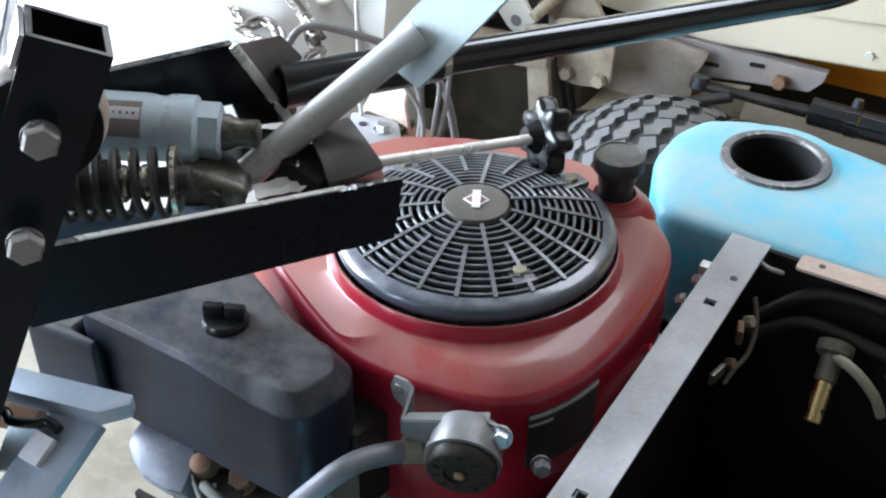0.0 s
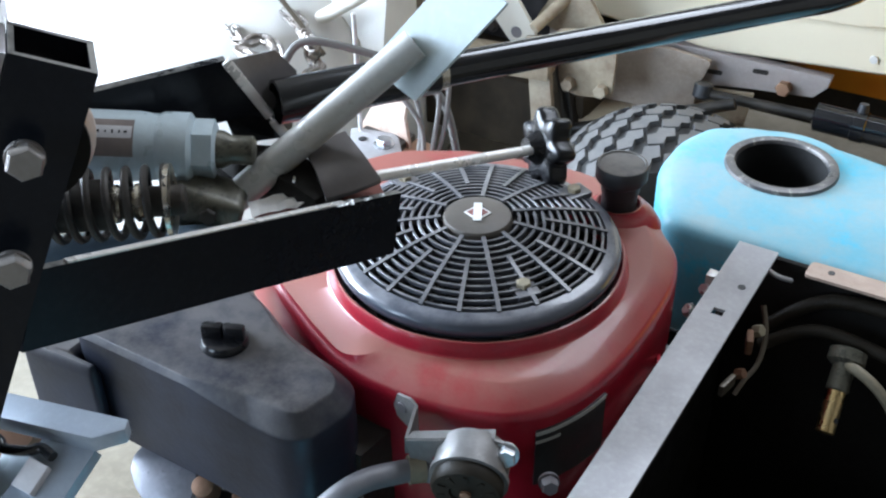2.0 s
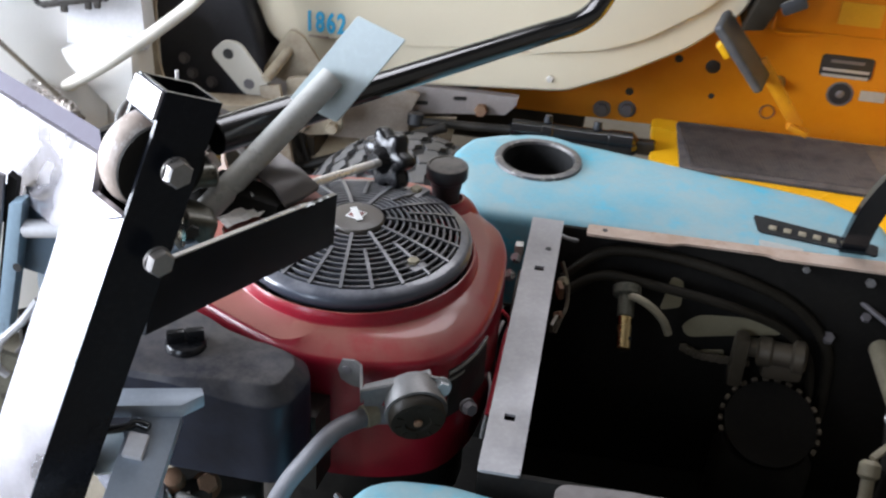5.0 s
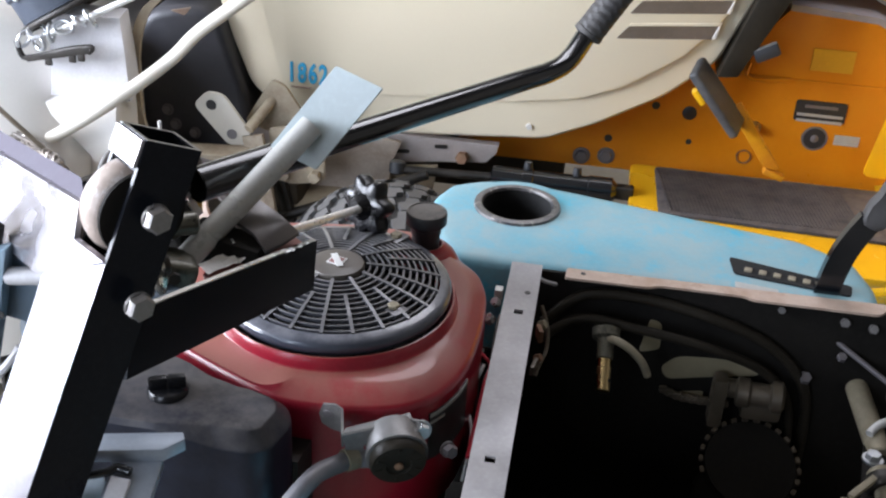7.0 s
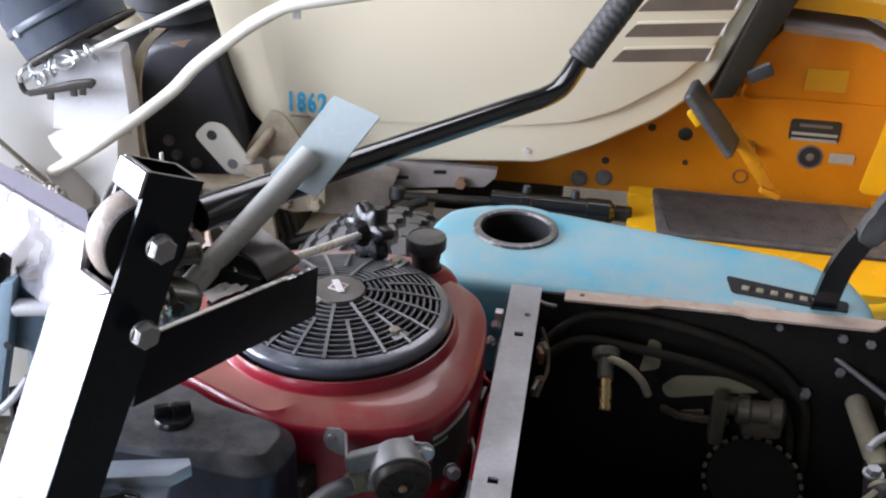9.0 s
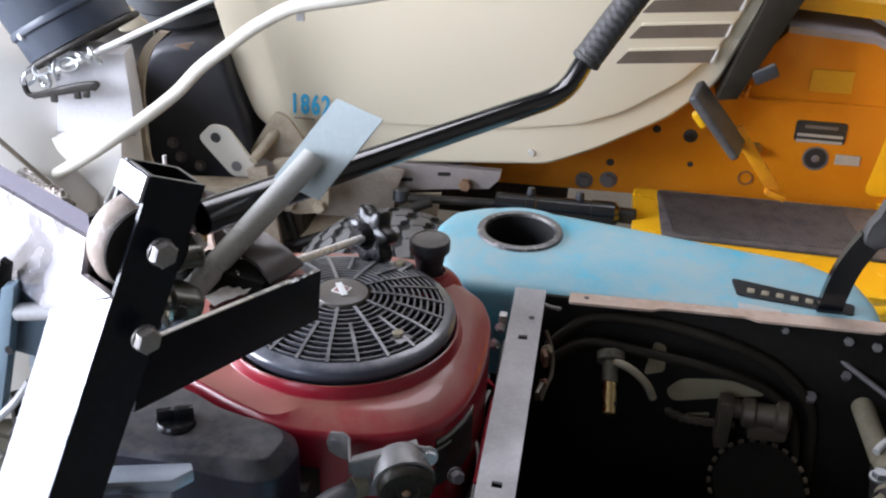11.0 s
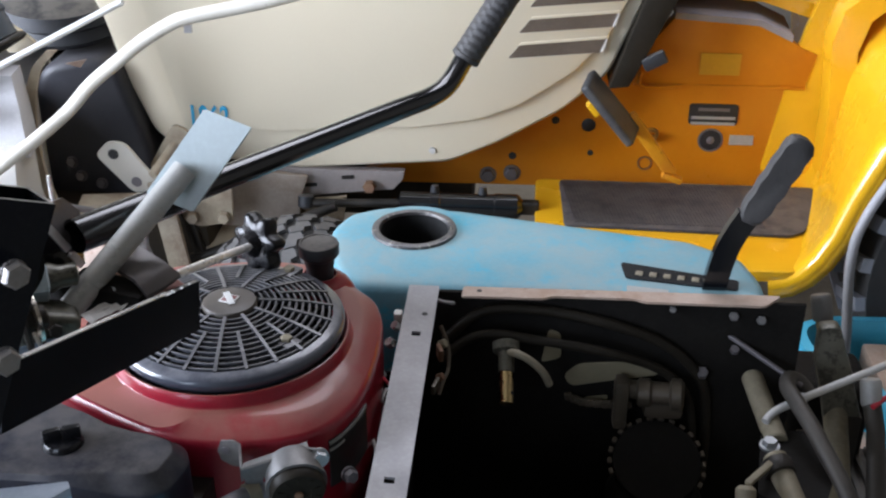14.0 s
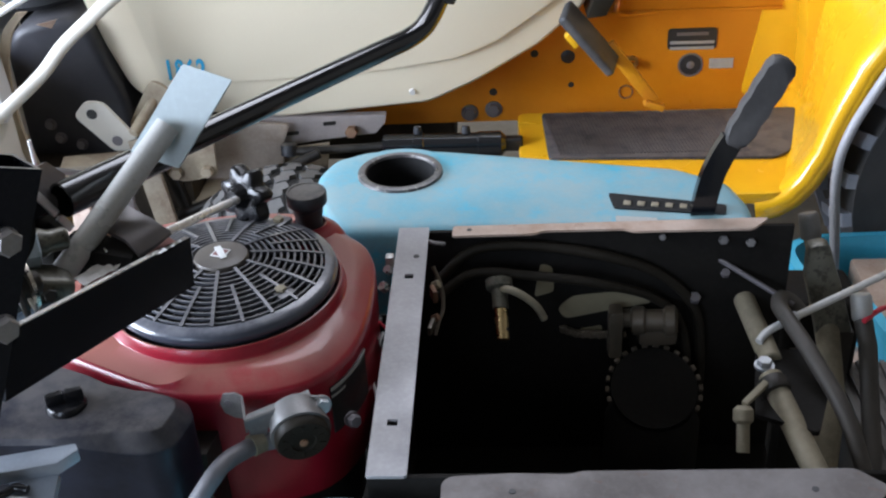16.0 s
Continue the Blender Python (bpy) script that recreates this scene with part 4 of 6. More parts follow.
ribs = smoothed([(0.215, 0.17, 0.55), (0.26, 0.185, 0.585), (0.33, 0.19, 0.588), (0.42, 0.185, 0.574), (0.49, 0.19, 0.543), (0.535, 0.19, 0.495), (0.548, 0.19, 0.43), (0.55, 0.19, 0.34)], 36)
part("hose", pipe(B(), ribs, [0.0066 if k % 3 else 0.0070 for k in range(len(ribs))], 12), "hoseblack", hs, "ribbed black hose")
part("hose", pipe(B(), smoothed([(0.215, 0.15, 0.54), (0.26, 0.165, 0.565), (0.33, 0.165, 0.56), (0.42, 0.165, 0.545), (0.49, 0.18, 0.510), (0.525, 0.185, 0.455), (0.535, 0.185, 0.34)]), 0.0060, 12), "hoseblack", hs)
bm = hexbolt(B(), (0.535, 0.190, 0.505), (0, -0.6, 0.8), 0.008, 0.008)
part("bolt", bm, "steelgrey", chassis)
bm = hexbolt(B(), (0.571, 0.192, 0.540), (0, -0.6, 0.8), 0.006, 0.006)
part("bolt", bm, "steelgrey", chassis)

# rear of the chassis: tubes, plates, rods
rear = thing("seat_support", (0.64, 0.05, 0.26), "grimy seat support of khaki tubes and a black plate", "bracket")
part("tube", rod(B(), (0.5945, 0.252, 0.503), (0.6105, 0.085, 0.484), 0.0135, 18), "khaki", rear, "khaki grimy tube")
part("tube", rod(B(), (0.597, 0.040, 0.4995), (0.640, -0.145, 0.440), 0.0135, 18), "khaki", rear, "khaki grimy tube")
part("collar", spin(B(), [(0.0165, 0), (0.018, 0.003), (0.018, 0.014), (0.0165, 0.017)], (0.5965, 0.030, 0.4985), (0.22, -0.92, -0.28), 22), "dark", rear)
part("plate", prism(B(), rounded([V(q) for q in ((0.596, 0.106), (0.655, 0.107), (0.660, 0.020), (0.634, -0.045), (0.572, -0.012))], 0.006, 3), 0.480, 0.486), "chassis", rear, "black steel plate")
part("bolt", hexbolt(B(), (0.5995, 0.074, 0.487), (0, 0, 1), 0.009, 0.009, 1.3), "zinc", rear)
bm = spin(B(), [(0.007, 0), (0.011, 0.004), (0.011, 0.016), (0.007, 0.02), (0.007, 0.05)], (0.554, -0.026, 0.509), (-0.05, -0.6, -0.8), 18)
beam(bm, (0.556, -0.022, 0.508), (0.592, 0.022, 0.506), 0.008, 0.006)
part("ball_joint", bm, "khaki", rear, "grimy ball joint")
part("leg", beam(B(), (0.615, 0.0, 0.482), (0.615, 0.0, 0.258), 0.03, 0.03, (1, 0, 0)), "chassis", rear)
rods = thing("control_rods", (0.68, 0.2, 0.26), "bent control rods and pipes behind the chassis", "rods")
part("strut", rod(B(), (0.553, 0.205, 0.562), (0.650, 0.160, 0.514), 0.0035, 10), "steelgrey", rods, "thin grey rod")
part("white_rod", pipe(B(), smoothed([(0.598, 0.103, 0.500), (0.612, 0.118, 0.505), (0.651, 0.145, 0.507), (0.711, 0.188, 0.505), (0.820, 0.268, 0.500)]), 0.0048, 10), "wire", rods, "pale painted rod")
part("white_rod_end", spin(B(), [(0.007, 0), (0.007, 0.012)], (0.640, 0.138, 0.507), (0.8, 0.55, 0), 14), "zinc", rods)
part("pipe", pipe(B(), smoothed([(0.70, -0.13, 0.36), (0.676, -0.03, 0.470), (0.650, 0.050, 0.510), (0.634, 0.110, 0.522), (0.629, 0.145, 0.522), (0.636, 0.166, 0.520), (0.650, 0.170, 0.512), (0.662, 0.160, 0.500)]), 0.0098, 14), "dullgrey", rods, "bent grey pipe")
part("handle_tube", pipe(B(), [(0.702, 0.305, 0.540), (0.712, 0.29, 0.50), (0.724, 0.25, 0.43), (0.72, 0.17, 0.36), (0.70, 0.10, 0.28)], [0.0115, 0.0115, 0.015, 0.017, 0.017], 16), "khaki", rods, "grimy handle tube with a pale cap")
part("handle_cap", spin(B(), [(0.013, 0), (0.0135, 0.003), (0.0135, 0.03), (0.011, 0.034)], (0.7045, 0.300, 0.525), (-0.15, 0.35, 0.9), 20), "hose", rods, "pale rubber cap")
part("handle_tube", pipe(B(), [(0.760, 0.235, 0.46), (0.765, 0.20, 0.42), (0.75, 0.08, 0.33), (0.73, 0.0, 0.27)], 0.012, 14), "dullgrey", rods, "grey tube")
part("handle_cap", spin(B(), [(0.013, 0), (0.0135, 0.003), (0.0135, 0.03), (0.011, 0.034)], (0.762, 0.225, 0.445), (-0.1, 0.4, 0.9), 20), "label", rods, "pale rubber cap")
part("red_wire", pipe(B(), smoothed([(0.758, 0.21, 0.452), (0.79, 0.235, 0.455), (0.83, 0.25, 0.445)]), 0.0035, 8), "redwire", rods, "red wire")
part("upright_rod", pipe(B(), smoothed([(0.812, 0.50, 0.20), (0.810, 0.50, 0.345), (0.792, 0.50, 0.504), (0.801, 0.50, 0.578), (0.835, 0.50, 0.658), (0.88, 0.50, 0.75)]), 0.0075, 12), "galv", rods, "bent grey steel rod")
crate = thing("crate", (0.88, 0.60, 0.0), "light blue plastic tub on the floor", "tub")
CR = [(0.89, 0.38), (1.15, 0.38), (1.15, 0.725), (0.835, 0.715), (0.786, 0.68), (0.79, 0.60), (0.872, 0.515)]
bm = B()
o = [shrunk(CR, d, 0.03) for d in (0.004, -0.008, 0.008, 0.05)]
loft(bm, [[(q.x, q.y, z) for q in o[i]] for i, z in ((3, 0.0), (0, 0.26), (1, 0.262), (1, 0.280), (2, 0.282), (2, 0.10), (3, 0.03))])
part("tub", bm, "crate", crate)
for c, sz, a in (((1.0, 0.60, 0.20), (0.20, 0.18, 0.10), 0.0), ((0.90, 0.56, 0.16), (0.10, 0.10, 0.05), 0.4)):
    part("carton", box(B(), c, sz, Matrix.Rotation(a, 3, "Z"), 0.008), "tan", crate, "tan carton in the tub")
lp = thing("grimy_lever", (0.74, 0.24, 0.0), "grimy grey-brown cast lever leaning among the rods", "lever")
part("casting", prism(B(), rounded([V(p) for p in ((0.682, 0.552),(0.707, 0.556),(0.733, 0.486),(0.756, 0.415),(0.758, 0.355),(0.726, 0.347),(0.702, 0.440),(0.684, 0.501))], 0.008, 3), 0.232, 0.252, "y", 0.004), "khakidark", lp, "cast lever arm")
part("foot", beam(B(), (0.745, 0.242, 0.42), (0.745, 0.242, 0.0), 0.024, 0.024, (1, 0, 0), 0.003), "dark", lp)
# dark box added behind the rods to darken the gap there
gc = thing("gear_case", (0.735, 0.33, 0.0), "dark box added as a backdrop between chassis and tub", "gear case")
part("case", box(B(), (0.735, 0.345, 0.21), (0.11, 0.10, 0.42), bev=0.015, seg=3), "chassis", gc)
part("cover_plate", box(B(), (0.735, 0.293, 0.30), (0.08, 0.006, 0.10), bev=0.002), "deepkhaki", gc)
blk = thing("battery", (0.86, 0.20, 0.0), "black ribbed battery case on the floor", "battery")
part("case", box(B(), (0.86, 0.20, 0.15), (0.20, 0.26, 0.30), bev=0.012), "plastic", blk)
for k in range(12):
    part("case_rib", box(B(), (0.77 + 0.0164 * k, 0.20, 0.303), (0.007, 0.24, 0.008), bev=0.001), "hose", blk)
# small fittings beside the cross bar
fit = thing("side_fittings", (0.155, 0.08, 0.50), "bolts, clips and wires between engine and cross bar", "fittings")
part("wire", pipe(B(), smoothed([(0.150, 0.06, 0.57), (0.160, 0.03, 0.585), (0.167, 0.02, 0.575), (0.165, -0.03, 0.53)]), 0.0018, 8), "redwire", fit)
part("wire", pipe(B(), smoothed([(0.158, 0.05, 0.56), (0.150, -0.01, 0.55), (0.160, -0.06, 0.55), (0.158, -0.10, 0.52)]), 0.0018, 8), "wire", fit)
part("bolt", hexbolt(B(), (0.157, 0.12, 0.575), (-0.6, -0.4, 0.7), 0.007, 0.008), "zinc", fit)
part("bolt", hexbolt(B(), (0.151, 0.075, 0.560), (-0.6, -0.5, 0.6), 0.006, 0.008), "zinc", fit)
part("clip", pipe(B(), smoothed([(0.190, 0.168, 0.603), (0.200, 0.175, 0.607), (0.214, 0.170, 0.606), (0.225, 0.178, 0.600), (0.222, 0.185, 0.595)]), 0.0022, 8), "galv", fit, "bent wire clip")
part("bolt", hexbolt(B(), (0.213, 0.13, 0.57), (0.8, -0.2, 0.5), 0.006, 0.008), "khaki", fit)
part("bolt", hexbolt(B(), (0.213, 0.09, 0.55), (0.8, -0.2, 0.5), 0.005, 0.008), "rust", fit)
# wires and clips in the gap between engine and cross bar
part("wire", pipe(B(), smoothed([(0.163, -0.110, 0.560), (0.165, -0.060, 0.575), (0.166, -0.010, 0.580), (0.166, 0.036, 0.565)]), 0.0026, 8), "redwire", fit, "red insulated wire")
part("wire", pipe(B(), smoothed([(0.164, -0.090, 0.565), (0.164, -0.050, 0.560), (0.164, 0.000, 0.572), (0.164, 0.050, 0.555)]), 0.0016, 8), "wire", fit, "pale thin wire")
part("bolt", hexbolt(B(), (0.160, 0.150, 0.580), (-0.5, -0.5, 0.7), 0.006, 0.008), "zinc", fit)
part("clip", box(B(), (0.160, 0.158, 0.590), (0.010, 0.012, 0.014), None, 0.002), "wire", fit, "small pale clip")
# nuts along the far chassis side
for p, r in (((0.491, 0.194, 0.594), 0.0045), ((0.565, 0.194, 0.588), 0.0060), ((0.598, 0.194, 0.584), 0.0060), ((0.389, 0.194, 0.533), 0.0035)):
    part("nut", hexbolt(B(), p, (0, -0.9, 0.4), r, 0.006), "bracketgrey", fit)
# rusty clips and a looped lead on the inner side of the cross bar
part("clip", box(B(), (0.214, 0.110, 0.572), (0.006, 0.018, 0.016), Matrix.Rotation(0.3, 3, "Z"), 0.002), "rust", fit, "small rusty clip")
part("clip", box(B(), (0.213, 0.060, 0.560), (0.005, 0.022, 0.012), Matrix.Rotation(-0.2, 3, "Z"), 0.002), "deepkhaki", fit, "small oily clip")
part("lead", pipe(B(), smoothed([(0.212, 0.150, 0.585), (0.222, 0.135, 0.565), (0.224, 0.115, 0.548), (0.219, 0.098, 0.540), (0.215, 0.085, 0.530)]), 0.0024, 8), "deepkhaki", fit, "brown lead")
part("lead", pipe(B(), smoothed([(0.165, 0.140, 0.570), (0.166, 0.100, 0.585), (0.166, 0.060, 0.578), (0.166, 0.020, 0.560)]), 0.0020, 8), "dullgrey", fit, "grey lead")

# ---- black lift linkage standing over the engine ----
link = thing("lift_frame", (-0.30, -0.66, 0.0), "glossy black square tube lift frame with bolted arms", "steel frame")
PD = V((-0.275, -0.307, -0.911)).normalized()
PU = V((0.585, 0.690, -0.430))
PU = (PU - PD * PU.dot(PD)).normalized()
PN = PD.cross(PU).normalized()
PN = PN if PN.y < 0 else -PN
PT = V((-0.0229, -0.3582, 0.9881))
U_LINE = [(0.0198, -0.0178), (0.0198, 0.0178), (-0.0198, 0.0178), (-0.0198, 0.0146), (0.0166, 0.0146), (0.0166, -0.0146), (-0.0198, -0.0146), (-0.0198, -0.0178)]
bm = loft(B(), [[PT + PU * u + PN * w + PD * k for u, w in U_LINE] for k in (0.0, 1.085)])
bevel(bm, 0.0011, 2)
for a, b in ((0.0, 0.022), (0.084, 1.085)):
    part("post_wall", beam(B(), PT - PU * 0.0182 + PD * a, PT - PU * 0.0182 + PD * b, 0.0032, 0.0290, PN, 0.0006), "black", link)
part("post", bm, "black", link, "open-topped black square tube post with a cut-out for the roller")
for p in ((-0.0150, -0.393, 0.948), (-0.0250, -0.408, 0.892)):
    part("bolt", hexbolt(B(), V(p) - PN * 0.002, PN, 0.0093, 0.0075, 1.0), "boltgrey", link, "dulled zinc hex bolt")
A0, A1 = V((-0.0345, -0.396, 0.8510)), V((0.0165, -0.141, 0.7775))
AU = V((0, 0.28, 0.96)) * 0.0225
AE = (A0 - A1).normalized()
arm_line = [A0 + AU - PN * 0.005, A1 + AU + PN * 0.001, A1 - AU + PN * 0.001, A0 - AU + AE * 0.008 - PN * 0.005]
AN = (arm_line[1] - arm_line[0]).cross(arm_line[2] - arm_line[0]).normalized()
AN = AN if AN.dot(PN) > 0 else -AN
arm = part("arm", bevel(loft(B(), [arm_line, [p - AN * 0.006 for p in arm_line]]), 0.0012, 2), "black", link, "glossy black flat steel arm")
bm = B()
rr = random.Random(3)
for k in range(9):
    t = 0.80 + 0.19 * rr.random()
    q = A0.lerp(A1, t) + V((-0.004 + 0.004 * rr.random(), 0, 0.0235))
    spin(bm, [(0.0010, 0), (0.0014 + 0.0010 * rr.random(), 0.0006), (0.0007, 0.0014)], q, (0, 0, 1), 7)
part("weld_bead", bm, "zinc", arm, "shiny weld beads")
# bright strip added along the arm: its top-edge highlight built as a part
TOP = V((0, 0.28, 0.96)) * 0.0228
part("worn_edge", beam(B(), A0.lerp(A1, 0.06) - PN * 0.0072 + TOP, A0.lerp(A1, 0.80) - PN * 0.0030 + TOP, 0.0050, 0.0012, (0, 0.28, 0.96), 0.0004), "rodbright", arm, "highlight on the arm's top edge, built as a bright strip")
# saddle plate between the arms and the far arm
sad = [[(0.001, -0.136, 0.806), (-0.007, -0.157, 0.806), (-0.017, -0.175, 0.806)], [(-0.016, -0.130, 0.816), (-0.022, -0.152, 0.818), (-0.031, -0.165, 0.816)], [(-0.039, -0.120, 0.824), (-0.050, -0.133, 0.820), (-0.060, -0.140, 0.814)]]
bm = B()
up = [[bm.verts.new(q) for q in row] for row in sad]
dn = [[bm.verts.new(V(q) - V((0, 0, 0.004))) for q in row] for row in sad]
for i in range(2):
    for j in range(2):
        bm.faces.new((up[i][j], up[i + 1][j], up[i + 1][j + 1], up[i][j + 1]))
        bm.faces.new((dn[i][j], dn[i][j + 1], dn[i + 1][j + 1], dn[i + 1][j]))
    for j in (0, 2):
        bm.faces.new((up[i][j], up[i + 1][j], dn[i + 1][j], dn[i][j]))
for j in range(2):
    for i in (0, 2):
        bm.faces.new((up[i][j], up[i][j + 1], dn[i][j + 1], dn[i][j]))
part("saddle_plate", bm, "saddle", link, "brown-black bent saddle plate", 70)
E0, E1 = V((-0.122, -0.142, 0.867)), V((-0.100, -0.111, 0.797))
FN = V((0.812, -0.584, 0.0))


def slab(pts, n, t):
    """A flat plate of thickness t over a polygon."""
    return bevel(loft(B(), [[V(p) for p in pts], [V(p) - n * t for p in pts]]), 0.0008, 1)


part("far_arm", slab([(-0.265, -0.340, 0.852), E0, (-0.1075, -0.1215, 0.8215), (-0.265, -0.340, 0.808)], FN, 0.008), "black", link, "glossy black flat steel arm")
part("stop_block", slab([(-0.125, -0.146, 0.820), (-0.108, -0.1222, 0.8190), E1, (-0.122, -0.142, 0.800)], FN, 0.012), "blackgloss", link)
part("worn_edge", beam(B(), E0 + FN * 0.0005, E0.lerp(E1, 0.70) + FN * 0.0005, 0.0075, 0.006, FN, 0.001), "rodbright", link, "edge worn to bright bare steel")
part("worn_edge", beam(B(), E0.lerp(E1, 0.76) + FN * 0.0005, E1 + FN * 0.0005, 0.0075, 0.006, FN, 0.001), "rodbright", link, "edge worn to bright bare steel")
F3, F4, F5 = V((-0.116, -0.100, 0.859)), V((-0.106, -0.090, 0.841)), V((-0.107, -0.090, 0.822))
part("end_plate", slab([E0, F3, F4, F5, E1], (F3 - E0).cross(E1 - E0).normalized(), 0.004), "saddle", link, "folded brown-black end plate")
part("cross_block", beam(B(), (-0.020, -0.165, 0.795), (-0.090, -0.150, 0.800), 0.030, 0.020, (0, 0, 1), 0.003), "chassis", link, "black cross block between the arms")
# short zinc strip: a glint on the black block, built as a part
part("worn_edge", beam(B(), (-0.046, -0.172, 0.806), (-0.050, -0.166, 0.807), 0.002, 0.002), "zinc", link)
# worn roller on the upper bolt, inside the cut-out of the post
RC = PT + PD * 0.050 - PU * 0.001 - PN * 0.002
part("roller", spin(B(), [(0.008, 0.009), (0.026, 0.009), (0.0300, 0.006), (0.0325, 0.001), (0.0330, -0.004), (0.0320, -0.010), (0.029, -0.0135), (0.008, -0.0135)], RC, PN, 44), "roller", link, "worn pale round roller")
part("washer", spin(B(), [(0.008, 0.0095), (0.0292, 0.0095), (0.0296, 0.0105), (0.0292, 0.0125), (0.008, 0.0125)], RC, PN, 36), "chassis", link, "black washer beside the roller")
# silver frame beside the post
silver = thing("tube_stand", (-0.33, -0.70, 0.0), "silver painted steel tube frame beside the black post", "steel frame")
SN = V((-0.40, -0.86, 0.31)).normalized()
SN = (SN - PD * SN.dot(PD)).normalized()
SW = PD.cross(SN).normalized()
SE = PT - PU * 0.0206 + PN * 0.0178 + SW * 0.019 - SN * 0.003
LEG = [(-0.019, 0.083), (0.0180, 0.104), (0.0180, 1.07), (-0.019, 1.07)]
bm = bevel(loft(B(), [[SE + SW * a + PD * k + SN * h for a, k in LEG] for h in (0.003, -0.003)]), 0.0008, 1)
part("leg", bm, "silver", silver, "bright silver painted leg")
part("leg_side", beam(B(), SE + PD * 0.104 + SW * 0.0255 - SN * 0.005, SE + PD * 1.07 + SW * 0.0255 - SN * 0.005, 0.016, 0.004, SN - SW * 0.35, 0.001), "silver", silver, "silver painted side of the leg")
UB = [V(p) for p in ((-0.067, -0.390, 0.9515), (-0.3345, -0.152, 0.8958), (-0.3445, -0.152, 0.8308), (-0.0985, -0.3970, 0.8990), (-0.0455, -0.4085, 0.9215), (-0.071, -0.3945, 0.9270))]
ub_n = (UB[1] - UB[0]).cross(UB[2] - UB[0]).normalized()
ub_n = ub_n if ub_n.y < 0 else -ub_n
part("upper_bar", bevel(loft(B(), [UB, [p - ub_n * 0.004 for p in UB]]), 0.0010, 1), "silver", silver, "bright silver painted bar")
# top face of the silver bar, with its shade put into the colour
fl = [UB[0] - ub_n * 0.004, UB[1] - ub_n * 0.004, V((-0.3435, -0.128, 0.9020)), V((-0.076, -0.366, 0.9560))]
part("top_flange", loft(B(), [fl, [p - V((0, 0, 0.004)) for p in fl]]), "lavender", silver, "upper side of the silver bar, its shade painted lavender grey")
# silver plate added for the daylight reflected in the post's black side
part("side_plate", beam(B(), PT - PU * 0.0216 + PD * 0.001, PT - PU * 0.0216 + PD * 0.019, 0.003, 0.0335, PN, 0.0008), "silver", silver, "daylight reflection on the post's side, built as a silver plate")
part("side_sheet", prism(B(), [V(p) for p in ((-0.31, 0.880), (-0.198, 0.932), (-0.148, 0.911), (-0.157, 0.872), (-0.191, 0.743), (-0.198, 0.746), (-0.31, 0.83))], -0.365, -0.361, "y", 0.0008), "steelgrey", silver, "dark grey sheet panel")
# black strip added where a shaded gap lies between sheet and strut
part("sheet_edge", prism(B(), [V(p) for p in ((-0.143, 0.905), (-0.148, 0.885), (-0.176, 0.768), (-0.188, 0.745), (-0.158, 0.872), (-0.149, 0.909))], -0.358, -0.352, "y"), "chassis", silver, "black strip added as the dark gap beside the sheet")
strut = part("strut", prism(B(), [V(p) for p in ((-0.146, 0.892), (-0.1355, 0.896), (-0.148, 0.842), (-0.164, 0.783), (-0.176, 0.773))], -0.368, -0.356, "y", 0.0008), "bluestrut", silver, "blue-grey painted strut")
part("strut_hole", spin(B(), [(0.0035, 0), (0.0033, 0.0005)], (-0.1475, -0.3682, 0.842), (0, -1, 0), 14), "inkblack", strut)
part("inner_panel", prism(B(), [V(p) for p in ((-0.140, 0.893), (-0.095, 0.893), (-0.120, 0.826), (-0.153, 0.832))], -0.354, -0.350, "y"), "guide", silver, "blue-grey inner panel")
# thin pale rod stands for the highlight on a grey cylinder
part("end_cap", rod(B(), (-0.141, -0.362, 0.871), (-0.100, -0.362, 0.877), 0.0065, 16), "whitegrey", silver, "highlight of a grey cylinder, built as a pale rod")
part("lower_clip", pipe(B(), smoothed([(-0.140, -0.362, 0.812), (-0.152, -0.366, 0.795), (-0.172, -0.368, 0.773), (-0.178, -0.368, 0.752), (-0.172, -0.366, 0.742)]), 0.0032, 8), "whitegrey", silver, "pale bent wire clip")
part("olive_plate", prism(B(), [V(p) for p in ((-0.31, 0.75), (-0.20, 0.745), (-0.165, 0.74), (-0.20, 0.64), (-0.31, 0.64))], -0.345, -0.340, "y"), "khakidark", silver, "worn olive brown plate")
sb = thing("silver_bracket", (-0.17, -0.53, 0.0), "silver-blue painted bracket post with a flat top bar", "bracket")
ub = V((0.968, 0.250, 0.0))
bar_line = [(-0.100, -0.4063), (-0.028, -0.388), (-0.017, -0.373), (-0.021, -0.366), (-0.100, -0.3862)]
part("top_bar", prism(B(), [V(p) for p in bar_line], 0.749, 0.760, "z", 0.0012), "silverblue", sb, "flat silver-blue bar")
S0 = V((-0.046, -0.386, 0.747))
LD = V((0.010, -0.902, -0.431)).normalized()
part("leg", beam(B(), S0, S0 + LD * 0.27, 0.034, 0.010, LD.cross(ub), 0.001), "silverblue", sb)
part("stand", beam(B(), S0 + LD * 0.262, V((-0.050, -0.640, 0.0)), 0.028, 0.028, (1, 0, 0), 0.002), "silverblue", sb)
bm = pipe(B(), smoothed([(-0.100, -0.416, 0.749), (-0.084, -0.410, 0.750), (-0.076, -0.412, 0.748), (-0.062, -0.407, 0.749), (-0.056, -0.402, 0.750), (-0.046, -0.403, 0.749)]), 0.0032, 10)
part("spring_clip", bm, "blackgloss", sb, "black wire spring clip")
part("clip_plate", beam(B(), (-0.082, -0.418, 0.729), (-0.063, -0.411, 0.731), 0.030, 0.004, LD.cross(ub), 0.001), "cylgrey", sb, "blue-grey clip plate")
